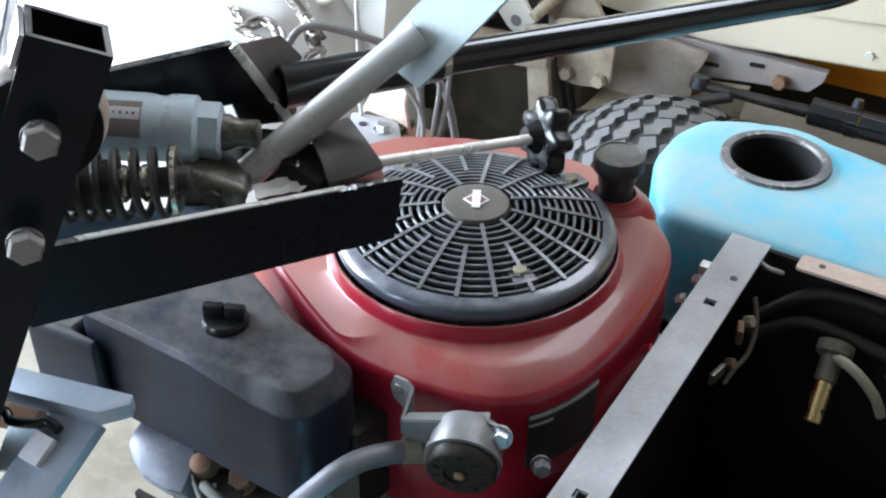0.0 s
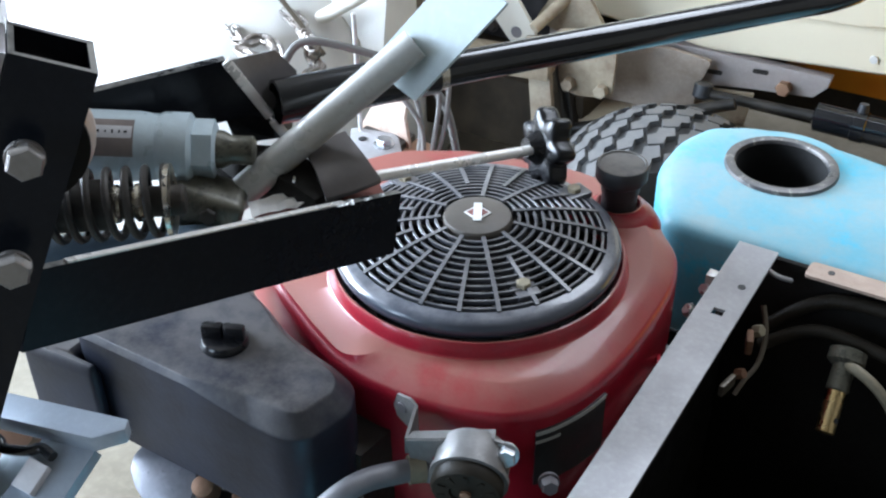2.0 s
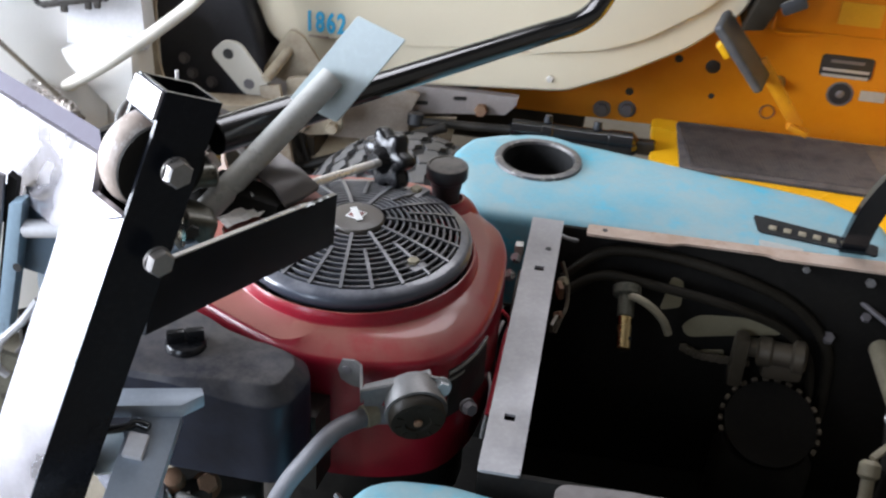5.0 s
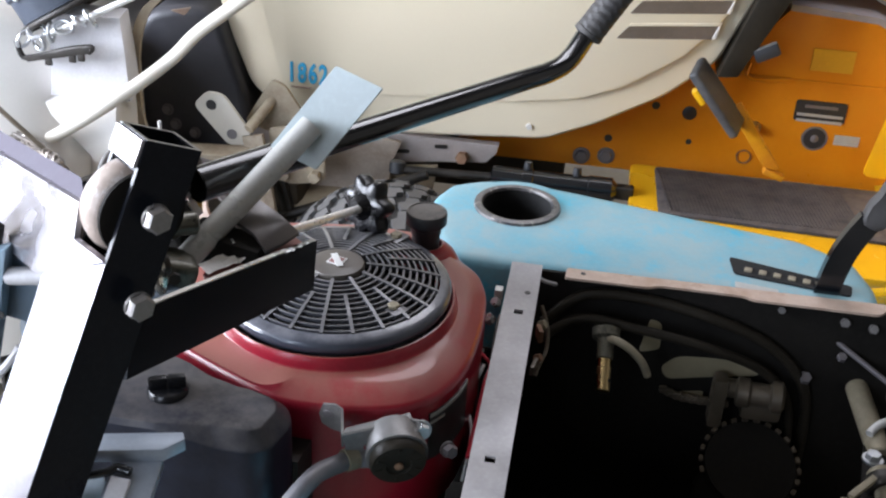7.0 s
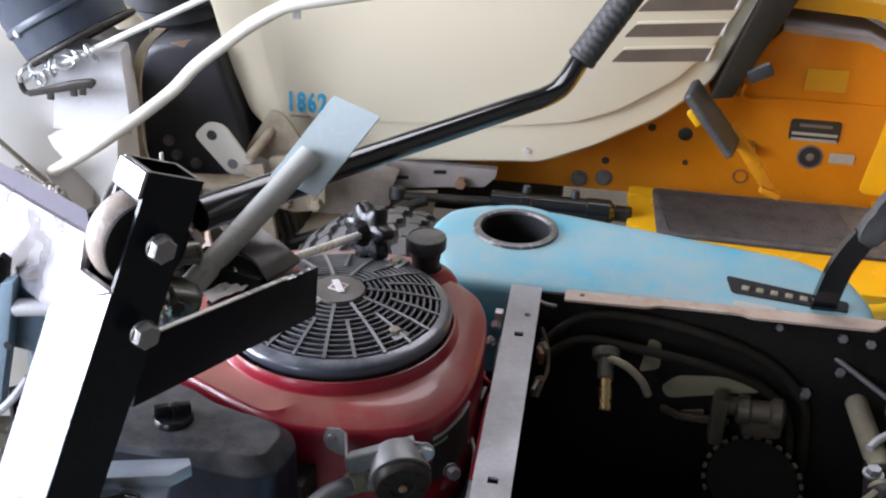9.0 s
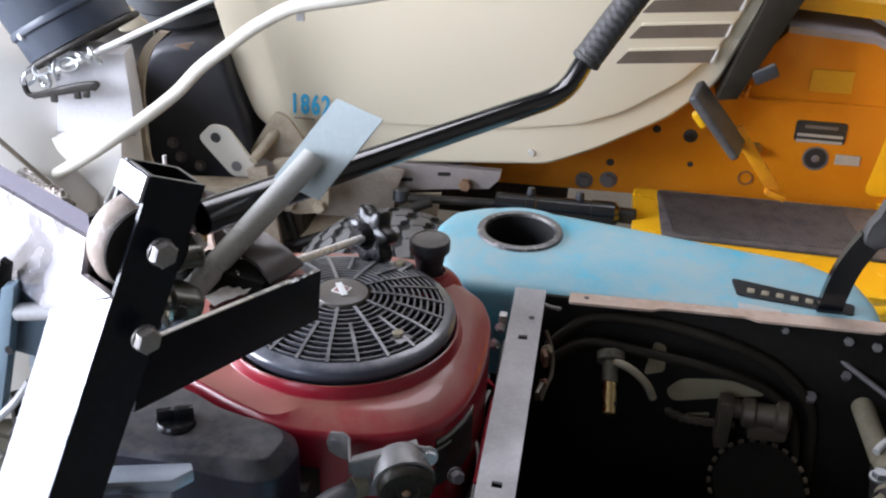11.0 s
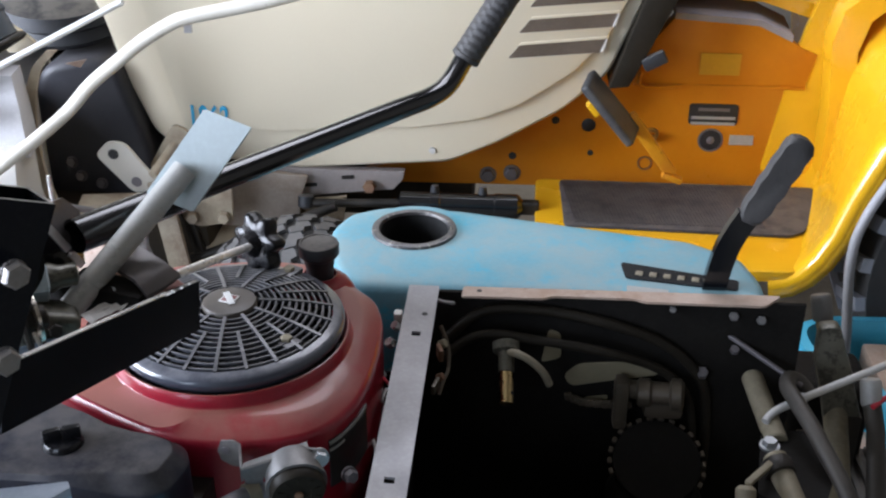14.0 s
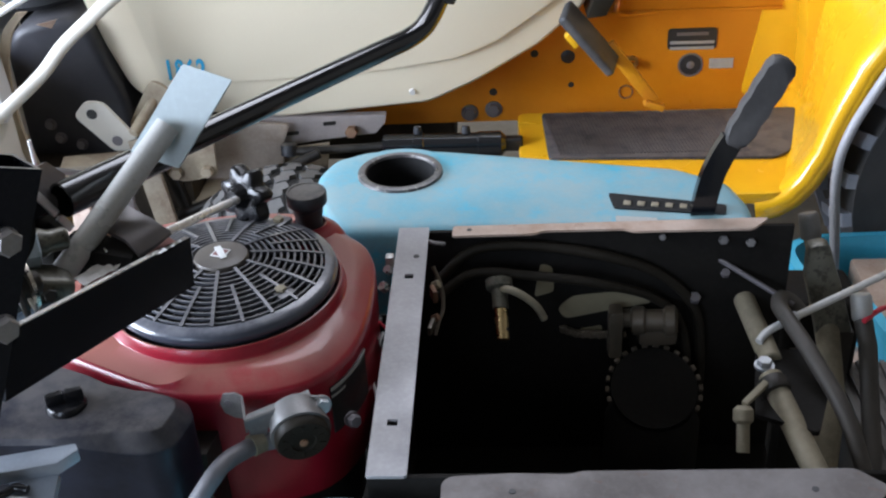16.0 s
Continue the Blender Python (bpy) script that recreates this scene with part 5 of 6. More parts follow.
part("latch", beam(B(), (-0.051, -0.408, 0.746), (-0.051, -0.424, 0.738), 0.014, 0.006, LD.cross(ub), 0.001), "whitegrey", sb, "pale latch block")
part("worn_boss", spin(B(), [(0.014, 0), (0.019, 0.003), (0.019, 0.02)], (-0.121, -0.372, 0.709), (0.3, -0.6, 0.7), 24), "rust", sb, "brown round boss")
# grey damper and spring
damper = thing("damper", (-0.15, -0.22, 0.70), "grey gas damper with a worn label", "damper")
D1 = V((-0.250, -0.285, 0.838))
dd = (D1 - V((-0.091, -0.181, 0.824))).normalized()
D0 = D1 - dd * 0.1755
part("body", spin(B(), [(0.0225, 0.030), (0.0228, 0.036), (0.0240, 0.046), (0.0240, 0.100), (0.02, 0.103)], D0, dd, 36), "cylgrey", damper)
part("collar", spin(B(), [(0.020, 0.009), (0.0243, 0.012), (0.0243, 0.029), (0.0225, 0.033)], D0, dd, 36), "cylgrey", damper)
part("nut", spin(B(), [(0.017, -0.006), (0.0205, -0.004), (0.0205, 0.010)], D0, dd, 6), "cylgrey", damper)
# dark block added to close the bright gap between nut and clevis
part("link_block", box(B(), (-0.100, -0.160, 0.783), (0.05, 0.034, 0.022), Matrix.Rotation(0.9, 3, "Z"), 0.004), "chassis", damper)
part("piston_rod", spin(B(), [(0.013, 0.010), (0.013, -0.010), (0.010, -0.016), (0.010, -0.030), (0.007, -0.032)], D0, dd, 20), "khakidark", damper)
part("yoke", beam(B(), V((-0.104, -0.172, 0.806)), V((-0.088, -0.128, 0.786)), 0.028, 0.020, (0, 0, 1), 0.005), "chassis", damper, "black yoke")
bm = B()
drot = V((0, 0, 1)).rotation_difference(dd).to_matrix()


def on_damper(a, h, r=0.0243):
    return D0 + drot @ V((r * math.cos(a), r * math.sin(a), h))


toward = V((0.378, -0.679, 1.216)) - D0
best = max(range(72), key=lambda k: (on_damper(k * math.tau / 72, 0.1) - D0).dot(toward))
mid = best * math.tau / 72
high = max(range(72), key=lambda k: on_damper(k * math.tau / 72, 0.1).z) * math.tau / 72
mid += 0.42 if math.sin(high - mid) > 0 else -0.42
for mname, a0, a1, h0, h1, mt in (("label", -0.75, 0.35, 0.046, 0.099, "rust2"), ("label_bar", -0.24, 0.12, 0.047, 0.099, "whitegrey")):
    bm = B()
    rr0 = 0.0243 if mname == "label" else 0.0246
    vs = [[bm.verts.new(on_damper(mid + a0 + (a1 - a0) * i / 10, h, rr0)) for h in (h0, h1)] for i in range(11)]
    for p, q in zip(vs, vs[1:]):
        bm.faces.new((p[0], q[0], q[1], p[1]))
    part(mname, bm, mt, damper, "worn brown label" if mname == "label" else "pale bar of worn writing")
for k in range(11):
    h, a = 0.050 + 0.0045 * k, 0.030 + 0.012 * (k % 3)
    bm = B()
    vs = [[bm.verts.new(on_damper(mid + b, q, 0.0248)) for q in (h, h + (0.0012 if k % 4 else 0.0022))] for b in (-0.06 - a, -0.06, -0.06 + a)]
    for p, q in zip(vs, vs[1:]):
        bm.faces.new((p[0], q[0], q[1], p[1]))
    part("print_bar", bm, "inkblack", damper)
spring = thing("coil_spring", (-0.12, -0.27, 0.70), "dark steel coil spring over a rod", "spring")
Q0, Q1 = V((-0.083, -0.250, 0.824)), V((-0.140, -0.2935, 0.824))
sd = (Q1 - Q0).normalized()
srot2 = V((0, 0, 1)).rotation_difference(sd).to_matrix()
L = (Q1 - Q0).length
pts = [Q0 + srot2 @ V((0.0215 * math.cos(a), 0.0215 * math.sin(a), L * a / (math.tau * 6))) for a in (math.tau * 6 * k / 120 for k in range(121))]
part("coil", pipe(B(), pts, 0.0027, 8), "dark", spring, "dark steel coil")
part("end_washer", spin(B(), [(0.012, -0.002), (0.0235, -0.002), (0.0240, 0.001), (0.012, 0.001)], Q0, sd, 30), "steel", spring)
part("rod", rod(B(), Q0 - sd * 0.01, Q1 + sd * 0.006, 0.010), "dark", spring, "greasy dark rod")
# two bright rings stand for the highlights on the dark rod
for h in (0.016, 0.030):
    part("band", rod(B(), Q0 + sd * h, Q0 + sd * (h + 0.006), 0.0125), "steel", spring, "highlight on the rod, built as a bright band")
part("sleeve", rod(B(), Q0 + sd * 0.036, Q1 + sd * 0.004, 0.0165), "dark", spring, "dark sleeve inside the coil")
part("guide_tube", rod(B(), (-0.168, -0.309, 0.784), (-0.078, -0.222, 0.776), 0.0135, 18), "guide", spring, "blue-grey guide tube")
part("guide_plate", box(B(), (-0.140, -0.296, 0.7555), (0.105, 0.012, 0.03), axes((-0.72, -0.69, 0.06)), 0.002), "chassis", spring)
# clevis, grey tube with its flat plate
han = thing("tube_lever", (-0.07, -0.20, 0.70), "grey painted steel tube with a flat plate welded on", "handle")
T0, T1 = V((-0.088, -0.186, 0.789)), V((0.000, -0.087, 0.886))
cd = (T1 - T0).normalized()
bm = box(B(), T0 - cd * 0.006 + V((-0.006, -0.016, 0.003)), (0.050, 0.036, 0.040), axes((0.72, 0.42, -0.30), (0.2, 0.1, 1)), 0.008, 3)
part("clevis", bm, "khakidark", han, "worn dark olive clevis")
part("clevis_pin", hexbolt(B(), T0 + V((0.006, -0.034, 0.006)), (0.5, -0.8, 0.2), 0.006, 0.004), "dark", han)
part("tube", pipe(B(), [T0, T0 + cd * 0.03, T1 - cd * 0.01, T1], 0.0112, 24), "greytube", han)
TR, TB, TL = V((0.057, -0.066, 0.917)), V((0.0065, -0.098, 0.849)), V((0.0125, -0.056, 0.9295))
BL = TB + (TL - TR)
pn = (TR - TB).cross(TL - TB).normalized()
bm = B()
q = rounded([TB, TR + (TR - TB) * 0.03, TL + (TR - TB) * 0.03, BL], 0.002, 2)
loft(bm, [[p + pn * 0.0015 for p in q], [p - pn * 0.0015 for p in q]])
part("plate", bm, "greyplate", han, "pale grey flat plate", 30)
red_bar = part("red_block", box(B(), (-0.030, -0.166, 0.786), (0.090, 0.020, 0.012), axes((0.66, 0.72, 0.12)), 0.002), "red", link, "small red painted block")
bm = B()
rf = random.Random(5)
vs = [[bm.verts.new(V((-0.053, -0.184, 0.7925)) + axes((0.66, 0.72, 0.12)) @ V((-0.018 + 0.006 * i, -0.010 + 0.005 * j, rf.uniform(0, 0.0035)))) for j in range(5)] for i in range(7)]
for i in range(6):
    for j in range(4):
        bm.faces.new((vs[i][j], vs[i + 1][j], vs[i + 1][j + 1], vs[i][j + 1]))
part("sticker", bm, "patchwhite", red_bar, "crumpled white patch", 10)
# star knob on its rod
knob = thing("star_knob", (0.0, 0.0, 0.70), "glossy black star knob on a plated threaded rod", "knob")
K0, K1 = V((-0.056, -0.086, 0.7600)), V((0.0113, 0.1051, 0.7121))
kd = (K1 - K0).normalized()
part("rod", rod(B(), K0, K1, 0.0046, 14), "rodbright", knob, "plated steel rod")
kn = V((0.58, 0.79, -0.20)).normalized()
krot = V((0, 0, 1)).rotation_difference(kn).to_matrix()
prof = []
for k in range(56):
    a = k * math.tau / 56
    prof.append((a, 0.0308 + 0.0052 * math.cos(7 * a)))
bm = loft(B(), [[K1 + krot @ V((r * s * math.cos(a), r * s * math.sin(a), h)) for a, r in prof] for s, h in ((0.50, -0.0105), (0.88, -0.0100), (0.97, -0.0080), (1.0, -0.0045), (1.0, 0.0055), (0.96, 0.0085), (0.85, 0.0100), (0.5, 0.0105))])
part("knob", bm, "knobblack", knob, "glossy black lobed knob", 50)
part("hub", spin(B(), [(0.009, -0.022), (0.012, -0.016), (0.016, -0.010)], K1, kn, 20), "knobblack", knob)
# long black handle bar
hb = thing("handle_bar", (0.05, 0.1, 0.70), "long glossy black handle bar with a ribbed rubber grip", "handle bar")
H0, H1 = V((-0.096, -0.124, 0.833)), V((0.204, 0.335, 0.814))
hd = (H1 - H0).normalized()
part("socket", pipe(B(), [H0, H0 + hd * 0.03, H0 + hd * 0.10, H0 + hd * 0.125], 0.0165, 24, open_wall=0.16), "blackgloss", hb, "black tube socket with an open end")
bend = [H0 + hd * 0.08, H0 + hd * 0.2, H1 - hd * 0.10, H1 - hd * 0.03, H1 + V((0.004, 0.008, 0.008)), V((0.226, 0.382, 0.845)), V((0.245, 0.390, 0.872)), V((0.345, 0.425, 1.03))]
part("bar", pipe(B(), smoothed(bend, 6), 0.0128, 20), "blackgloss", hb)
G0, G1 = V((0.226, 0.383, 0.843)), V((0.338, 0.422, 1.02))
part("ferrule", spin(B(), [(0.0145, 0), (0.0145, 0.010)], H0 + hd * 0.122, hd, 24), "steel", hb)
gd = (G1 - G0).normalized()
GL = (G1 - G0).length
grot = V((0, 0, 1)).rotation_difference(gd).to_matrix()
rings = []
for k in range(85):
    ring = []
    for c in range(36):
        a = c * math.tau / 36
        up = (k // 2 + (c // 6) % 2) % 2
        ring.append(G0 + grot @ V(((0.0172 + 0.0014 * up) * math.cos(a), (0.0172 + 0.0014 * up) * math.sin(a), GL * k / 84)))
    rings.append(ring)
part("grip", loft(B(), rings), "grip", hb, "ribbed grey-black rubber grip", 30)
part("grip_collar", spin(B(), [(0.0165, -0.004), (0.0192, -0.002), (0.0192, 0.003), (0.0172, 0.005)], G0, gd, 28), "grip", hb)

# ---- the yellow and cream tractor behind ----
def tyre(name, c, axis, R, W, rim, rows, cols, lug, parent, label, block, crown=0.03):
    """A tyre of revolution with raised tread blocks."""
    rot = V((0, 0, 1)).rotation_difference(V(axis)).to_matrix()
    w = W / 2
    prof = [(rim, -w * 0.8), (R * 0.72, -w), (R * 0.84, -w * 1.0)] + [(R * (1 - crown * abs(k / 6) ** 2.4), w * k / 6) for k in range(-6, 7)] + [(R * 0.84, w), (R * 0.72, w), (rim, w * 0.8)]
    ty = part(name, spin(B(), prof, c, axis, 56, cap=False), "carcass", parent, label, 50)
    bm = B()

    def on(a, v, r):
        fall = 1 - crown * (abs(v) / w) ** 2.4
        return V(c) + rot @ V((r * fall * math.cos(a), r * fall * math.sin(a), v))

    for i in range(rows):
        for j in range(cols):
            pts = block(i, j)
            lo = [bm.verts.new(on(a, v * w, R * 0.99)) for a, v in pts]
            mid = V((sum(p[0] for p in pts) / len(pts), sum(p[1] for p in pts) / len(pts)))
            hi = [bm.verts.new(on(mid.x + (a - mid.x) * 0.95, (mid.y + (v - mid.y) * 0.95) * w, R + lug)) for a, v in pts]
            n = len(pts)
            bm.faces.new(hi)
            for k in range(n):
                m = (k + 1) % n
                bm.faces.new((lo[k], lo[m], hi[m], hi[k]))
    part("tread", bm, "rubber" if crown > 0.05 else "lug", ty, "worn tread blocks", 30)
    return ty


yt = thing("lawn_tractor", (0.3, 1.3, 0.0), "yellow lawn tractor with a cream hood parked behind", "lawn tractor")
HOOD = [(-0.62, 1.02), (-0.488, 0.699), (-0.461, 0.590), (-0.416, 0.473), (-0.349, 0.425), (-0.126, 0.405), (0.162, 0.428), (0.255, 0.470), (0.374, 0.540), (0.456, 0.614), (0.520, 0.775), (0.60, 1.02)]
bm = prism(B(), rounded([V(p) for p in HOOD], 0.02, 3), 1.0, 1.46, "y", 0.012, 3)
hood = part("hood", bm, "cream", yt, "cream painted engine hood", 35)
PAN = [(-0.465, 1.0), (-0.397, 0.670), (-0.352, 0.484), (-0.169, 0.487), (0.100, 0.503), (0.219, 0.522), (0.295, 0.553), (0.394, 0.622), (0.450, 0.690), (0.490, 0.775), (0.57, 1.0)]
bm = prism(B(), rounded([V(p) for p in PAN], 0.015, 3), 0.988, 1.003, "y", 0.005, 2)
panel = part("hood_panel", bm, "cream", hood, "raised cream side panel", 35)
# cooling slots: flat brown shapes, the recess shade put into their colour
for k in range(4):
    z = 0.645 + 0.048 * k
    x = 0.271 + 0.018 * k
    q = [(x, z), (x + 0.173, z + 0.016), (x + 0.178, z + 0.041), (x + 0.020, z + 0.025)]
    part("cooling_slot", prism(B(), rounded([V(p) for p in q], 0.003, 2), 0.9865, 0.9915, "y"), "slot", hood, "cooling slot, its shade painted brown")
    part("slot_lip", prism(B(), [V(p) for p in ((x + 0.020, z + 0.0252), (x + 0.178, z + 0.0412), (x + 0.180, z + 0.046), (x + 0.022, z + 0.030))], 0.9840, 0.9915, "y", 0.001), "cream", hood)
    # white instead of cream: the lit end bevel is painted in
    part("slot_end", prism(B(), [V(p) for p in ((x + 0.166, z + 0.016), (x + 0.1732, z + 0.0162), (x + 0.1782, z + 0.0412), (x + 0.175, z + 0.0405))], 0.9845, 0.9915, "y", 0.001), "white", hood)
fc = bpy.data.curves.new("model_number", "FONT")
fc.body, fc.size, fc.extrude = "1862", 0.054, 0.0006
fc.offset, fc.space_character = 0.0017, 1.20
fo = bpy.data.objects.new("model_number", fc)
scene.collection.objects.link(fo)
dg = bpy.context.evaluated_depsgraph_get()
me = bpy.data.meshes.new_from_object(fo.evaluated_get(dg))
bpy.data.objects.remove(fo)
me.transform(Matrix.Translation((-0.340, 0.9862, 0.4975)) @ Matrix.Rotation(radians(90), 4, "X") @ Matrix.Diagonal((0.64, 1.0, 1, 1)))
me.materials.clear()
me.materials.append(M["inkblue"])
num = new("model_number", me)
settle(num, hood)
num["label"] = "blue painted model number 1862"
part("stripe", box(B(), (-0.313, 0.9865, 0.486), (0.04, 0.002, 0.003)), "tan", hood)
part("badge", box(B(), (-0.46, 0.9925, 0.775), (0.055, 0.004, 0.022)), "inkblue", hood, "plain blue badge")
for x, z in ((-0.352, 0.444), (0.13, 0.452)):
    part("hood_screw", spin(B(), [(0.007, 0), (0.006, 0.003)], (x, 0.9995, z), (0, -1, 0), 14), "white", hood)
# the hood's side is gently bowed towards the middle
for ob in [hood] + list(hood.children):
    bm = bmesh.new()
    bm.from_mesh(ob.data)
    off = yt.location
    for k in range(-24, 25):
        bmesh.ops.bisect_plane(bm, geom=bm.verts[:] + bm.edges[:] + bm.faces[:], dist=1e-5, plane_co=V((0.025 * k, 0, 0)) - off, plane_no=(1, 0, 0))
    for v in bm.verts:
        x, y, z = v.co + off
        if y < 1.2:
            d = 0.17 * (x + 0.08) ** 2 + 0.40 * max(0.0, -0.352 - 0.24 * (z - 0.484) - x)
            v.co += V(((x - 0.26) * d / 1.97, d, (z - 1.28) * d / 1.97))
    bm.to_mesh(ob.data)
    bm.free()
# dash pillar and frame side
part("dash_pillar", prism(B(), [V(p) for p in ((0.462, 0.575), (0.50, 0.58), (0.60, 0.80), (0.66, 0.95), (0.58, 0.95), (0.527, 0.78))], 1.03, 1.42, "y", 0.004), "hoseblack", yt, "black dash edge")
part("dash_lever", box(B(), (0.543, 1.035, 0.632), (0.046, 0.018, 0.026), Matrix.Rotation(radians(-28), 3, "Y"), 0.006), "plastic", yt, "black hand lever")
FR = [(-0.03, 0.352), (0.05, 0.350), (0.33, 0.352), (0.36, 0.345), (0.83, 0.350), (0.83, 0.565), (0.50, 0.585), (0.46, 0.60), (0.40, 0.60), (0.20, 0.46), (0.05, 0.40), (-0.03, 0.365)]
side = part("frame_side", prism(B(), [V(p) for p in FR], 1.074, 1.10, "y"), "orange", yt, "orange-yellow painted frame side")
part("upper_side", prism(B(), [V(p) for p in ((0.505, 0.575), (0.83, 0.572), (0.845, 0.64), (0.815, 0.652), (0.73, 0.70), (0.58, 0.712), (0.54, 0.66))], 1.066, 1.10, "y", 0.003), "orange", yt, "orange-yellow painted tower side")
part("tower_top", loft(B(), [[(x, 1.062, z), (x + 0.005, 1.185, z + 0.004), (x + 0.005, 1.185, z - 0.010), (x, 1.062, z - 0.012)] for x, z in ((0.575, 0.716), (0.73, 0.706), (0.795, 0.676))]), "greytop", yt, "lilac grey tread plate on the tower")
part("rear_deck", loft(B(), [[(x, 1.19, z), (x, 1.46, z + 0.035), (x, 1.46, z - 0.03), (x, 1.19, z - 0.03)] for x, z in ((0.60, 0.745), (0.76, 0.735), (0.90, 0.690))]), "yellow", yt, "yellow painted deck behind the tower")
part("seam_rail", box(B(), (0.67, 1.068, 0.574), (0.32, 0.012, 0.006), bev=0.001), "orange", yt)
part("latch_rod", pipe(B(), smoothed([(0.522, 1.060, 0.600), (0.52, 1.055, 0.578), (0.545, 1.055, 0.572), (0.60, 1.06, 0.575)]), 0.004, 8), "orange", yt)
for x, z, r in ((0.235, 0.372, 0.016), (0.283, 0.378, 0.016)):
    part("frame_bolt", hexbolt(B(), (x, 1.073, z), (0, -1, 0), r * 0.8, 0.008, 1.35), "steelgrey", yt, "grey steel bolt")
for x, z, r in ((0.283, 0.415, 0.008), (0.365, 0.493, 0.008), (0.437, 0.426, 0.006), (0.43, 0.485, 0.014)):
    part("frame_hole", spin(B(), [(r, 0), (r * 0.9, 0.001)], (x, 1.0735, z), (0, -1, 0), 16), "inkblack", yt)
part("hole_ring", spin(B(), [(0.012, 0), (0.012, 0.002), (0.0145, 0.002), (0.0145, 0)], (0.545, 1.0735, 0.408), (0, -1, 0), 22, cap=False), "rust", yt)
part("stud", hexbolt(B(), (0.553, 1.072, 0.470), (0, -1, 0), 0.010, 0.02, 1.4), "brass", yt)
# labels on the tower
lab = part("data_plate", prism(B(), rounded([V(p) for p in ((0.621, 0.494), (0.715, 0.494), (0.715, 0.536), (0.621, 0.536))], 0.007, 3), 1.071, 1.0745, "y"), "inkblack", yt, "black data plate with pale bars of small print")
for k in range(2):
    part("print_bar", box(B(), (0.668, 1.0705, 0.508 - 0.0115 * k), (0.084, 0.002, 0.0055)), "label", lab)
part("print_bar", box(B(), (0.668, 1.0705, 0.525), (0.060, 0.002, 0.006)), "steelgrey", lab)
part("round_label", spin(B(), [(0.021, 0), (0.020, 0.002)], (0.668, 1.0735, 0.461), (0, -1, 0), 26), "inkblack", yt, "round black label")
part("label_ring", spin(B(), [(0.021, 0.0), (0.021, 0.0016), (0.0245, 0.0016), (0.0245, 0.0)], (0.668, 1.0738, 0.461), (0, -1, 0), 28, cap=False), "steelgrey", yt)
part("label_eye", spin(B(), [(0.008, 0.0018), (0.007, 0.0026)], (0.668, 1.0735, 0.461), (0, -1, 0), 18), "steelgrey", yt)
part("small_label", box(B(), (0.727, 1.0725, 0.463), (0.046, 0.002, 0.020)), "label", yt, "small grey label")
part("yellow_label", box(B(), (0.668, 1.0645, 0.618), (0.075, 0.002, 0.042)), "yellowtag", yt, "small bright yellow label")
part("screw", hexbolt(B(), (0.795, 1.072, 0.583), (0, -1, 0), 0.008, 0.004), "zinc", yt)
# footrest, mat and fender
bm = prism(B(), rounded([V(p) for p in ((0.332, 0.895), (0.345, 0.88), (0.352, 0.735), (0.785, 0.735), (0.84, 0.80), (0.86, 1.10), (0.332, 1.10))], 0.02, 3), 0.335, 0.357, "z", 0.006)
part("footrest", bm, "yellow", yt, "yellow painted footrest")
MT = [(0.380, 1.080), (0.386, 0.880), (0.800, 0.864), (0.828, 0.885), (0.855, 0.955), (0.884, 1.080)]
bm = prism(B(), rounded([V(p) for p in MT], 0.012, 3), 0.357, 0.364, "z", 0.002)
mat = part("foot_mat", bm, "mat", yt, "worn ribbed black rubber foot mat")
for k in range(52):
    x = 0.396 + k * 0.0068
    part("rib", box(B(), (x, 0.978, 0.3640), (0.0034, 0.180, 0.0026), Matrix.Rotation(radians(8), 3, "Z")), "mat", mat)
FE = [(0.735, 0.3405), (0.762, 0.3455), (0.784, 0.358), (0.806, 0.385), (0.828, 0.430), (0.850, 0.504), (0.882, 0.586), (0.925, 0.655), (1.00, 0.715), (1.10, 0.745), (1.60, 0.75)]
rings = []
for (x, z), (xa, za) in zip(FE, FE[1:] + [(1.7, 0.75)]):
    n = V((-(za - z), 0, xa - x)).normalized()
    ring = []
    for y, k in ((0.742, -0.040), (0.733, -0.032), (0.728, -0.021), (0.729, -0.010), (0.735, -0.002), (0.746, 0.003), (0.760, 0.004), (0.80, 0.0), (0.90, 0.0), (1.0, 0.0), (1.075, 0.0), (1.10, 0.004), (1.45, 0.012)):
        sweep = 0.28 * (min(y, 1.10) - 0.73) * max(0.0, 1 - max(0.0, z - 0.36) / 0.36)
        ring.append(V((x + sweep, y, z)) + n * k)
    ring += [V((p.x, p.y, p.z)) - n * 0.008 for p in reversed(ring[1:])]
    rings.append(ring)
part("fender", loft(B(), rings), "yellow", yt, "yellow painted rear fender", 60)
part("fender_face", loft(B(), [[(x, 1.085, z), (x, 1.46, z), (x + 0.05, 1.46, z - 0.02), (x + 0.05, 1.085, z - 0.02)] for x, z in ((0.895, 0.345), (0.89, 0.52), (0.875, 0.66), (0.89, 0.72), (0.98, 0.80), (1.2, 0.86), (1.6, 0.87))]), "yellow", yt, "", 60)
part("fender_wall", prism(B(), rounded([V(p) for p in ((0.79, 0.357), (0.92, 0.357), (0.92, 0.70), (1.0, 0.80), (0.88, 0.80), (0.83, 0.62))], 0.02, 3), 1.155, 1.175, "y", 0.004), "yellow", yt, "yellow inner fender wall")
part("seat_pan", prism(B(), rounded([V(p) for p in ((0.95, 0.87), (1.02, 0.93), (1.5, 0.94), (1.5, 0.87))], 0.02, 3), 1.12, 1.46, "y", 0.02), "plastic", yt, "black seat base")
# brake pedal
bm = box(B(), (0.545, 0.99, 0.482), (0.150, 0.012, 0.024), Matrix.Rotation(radians(53), 3, "Y"), 0.004)
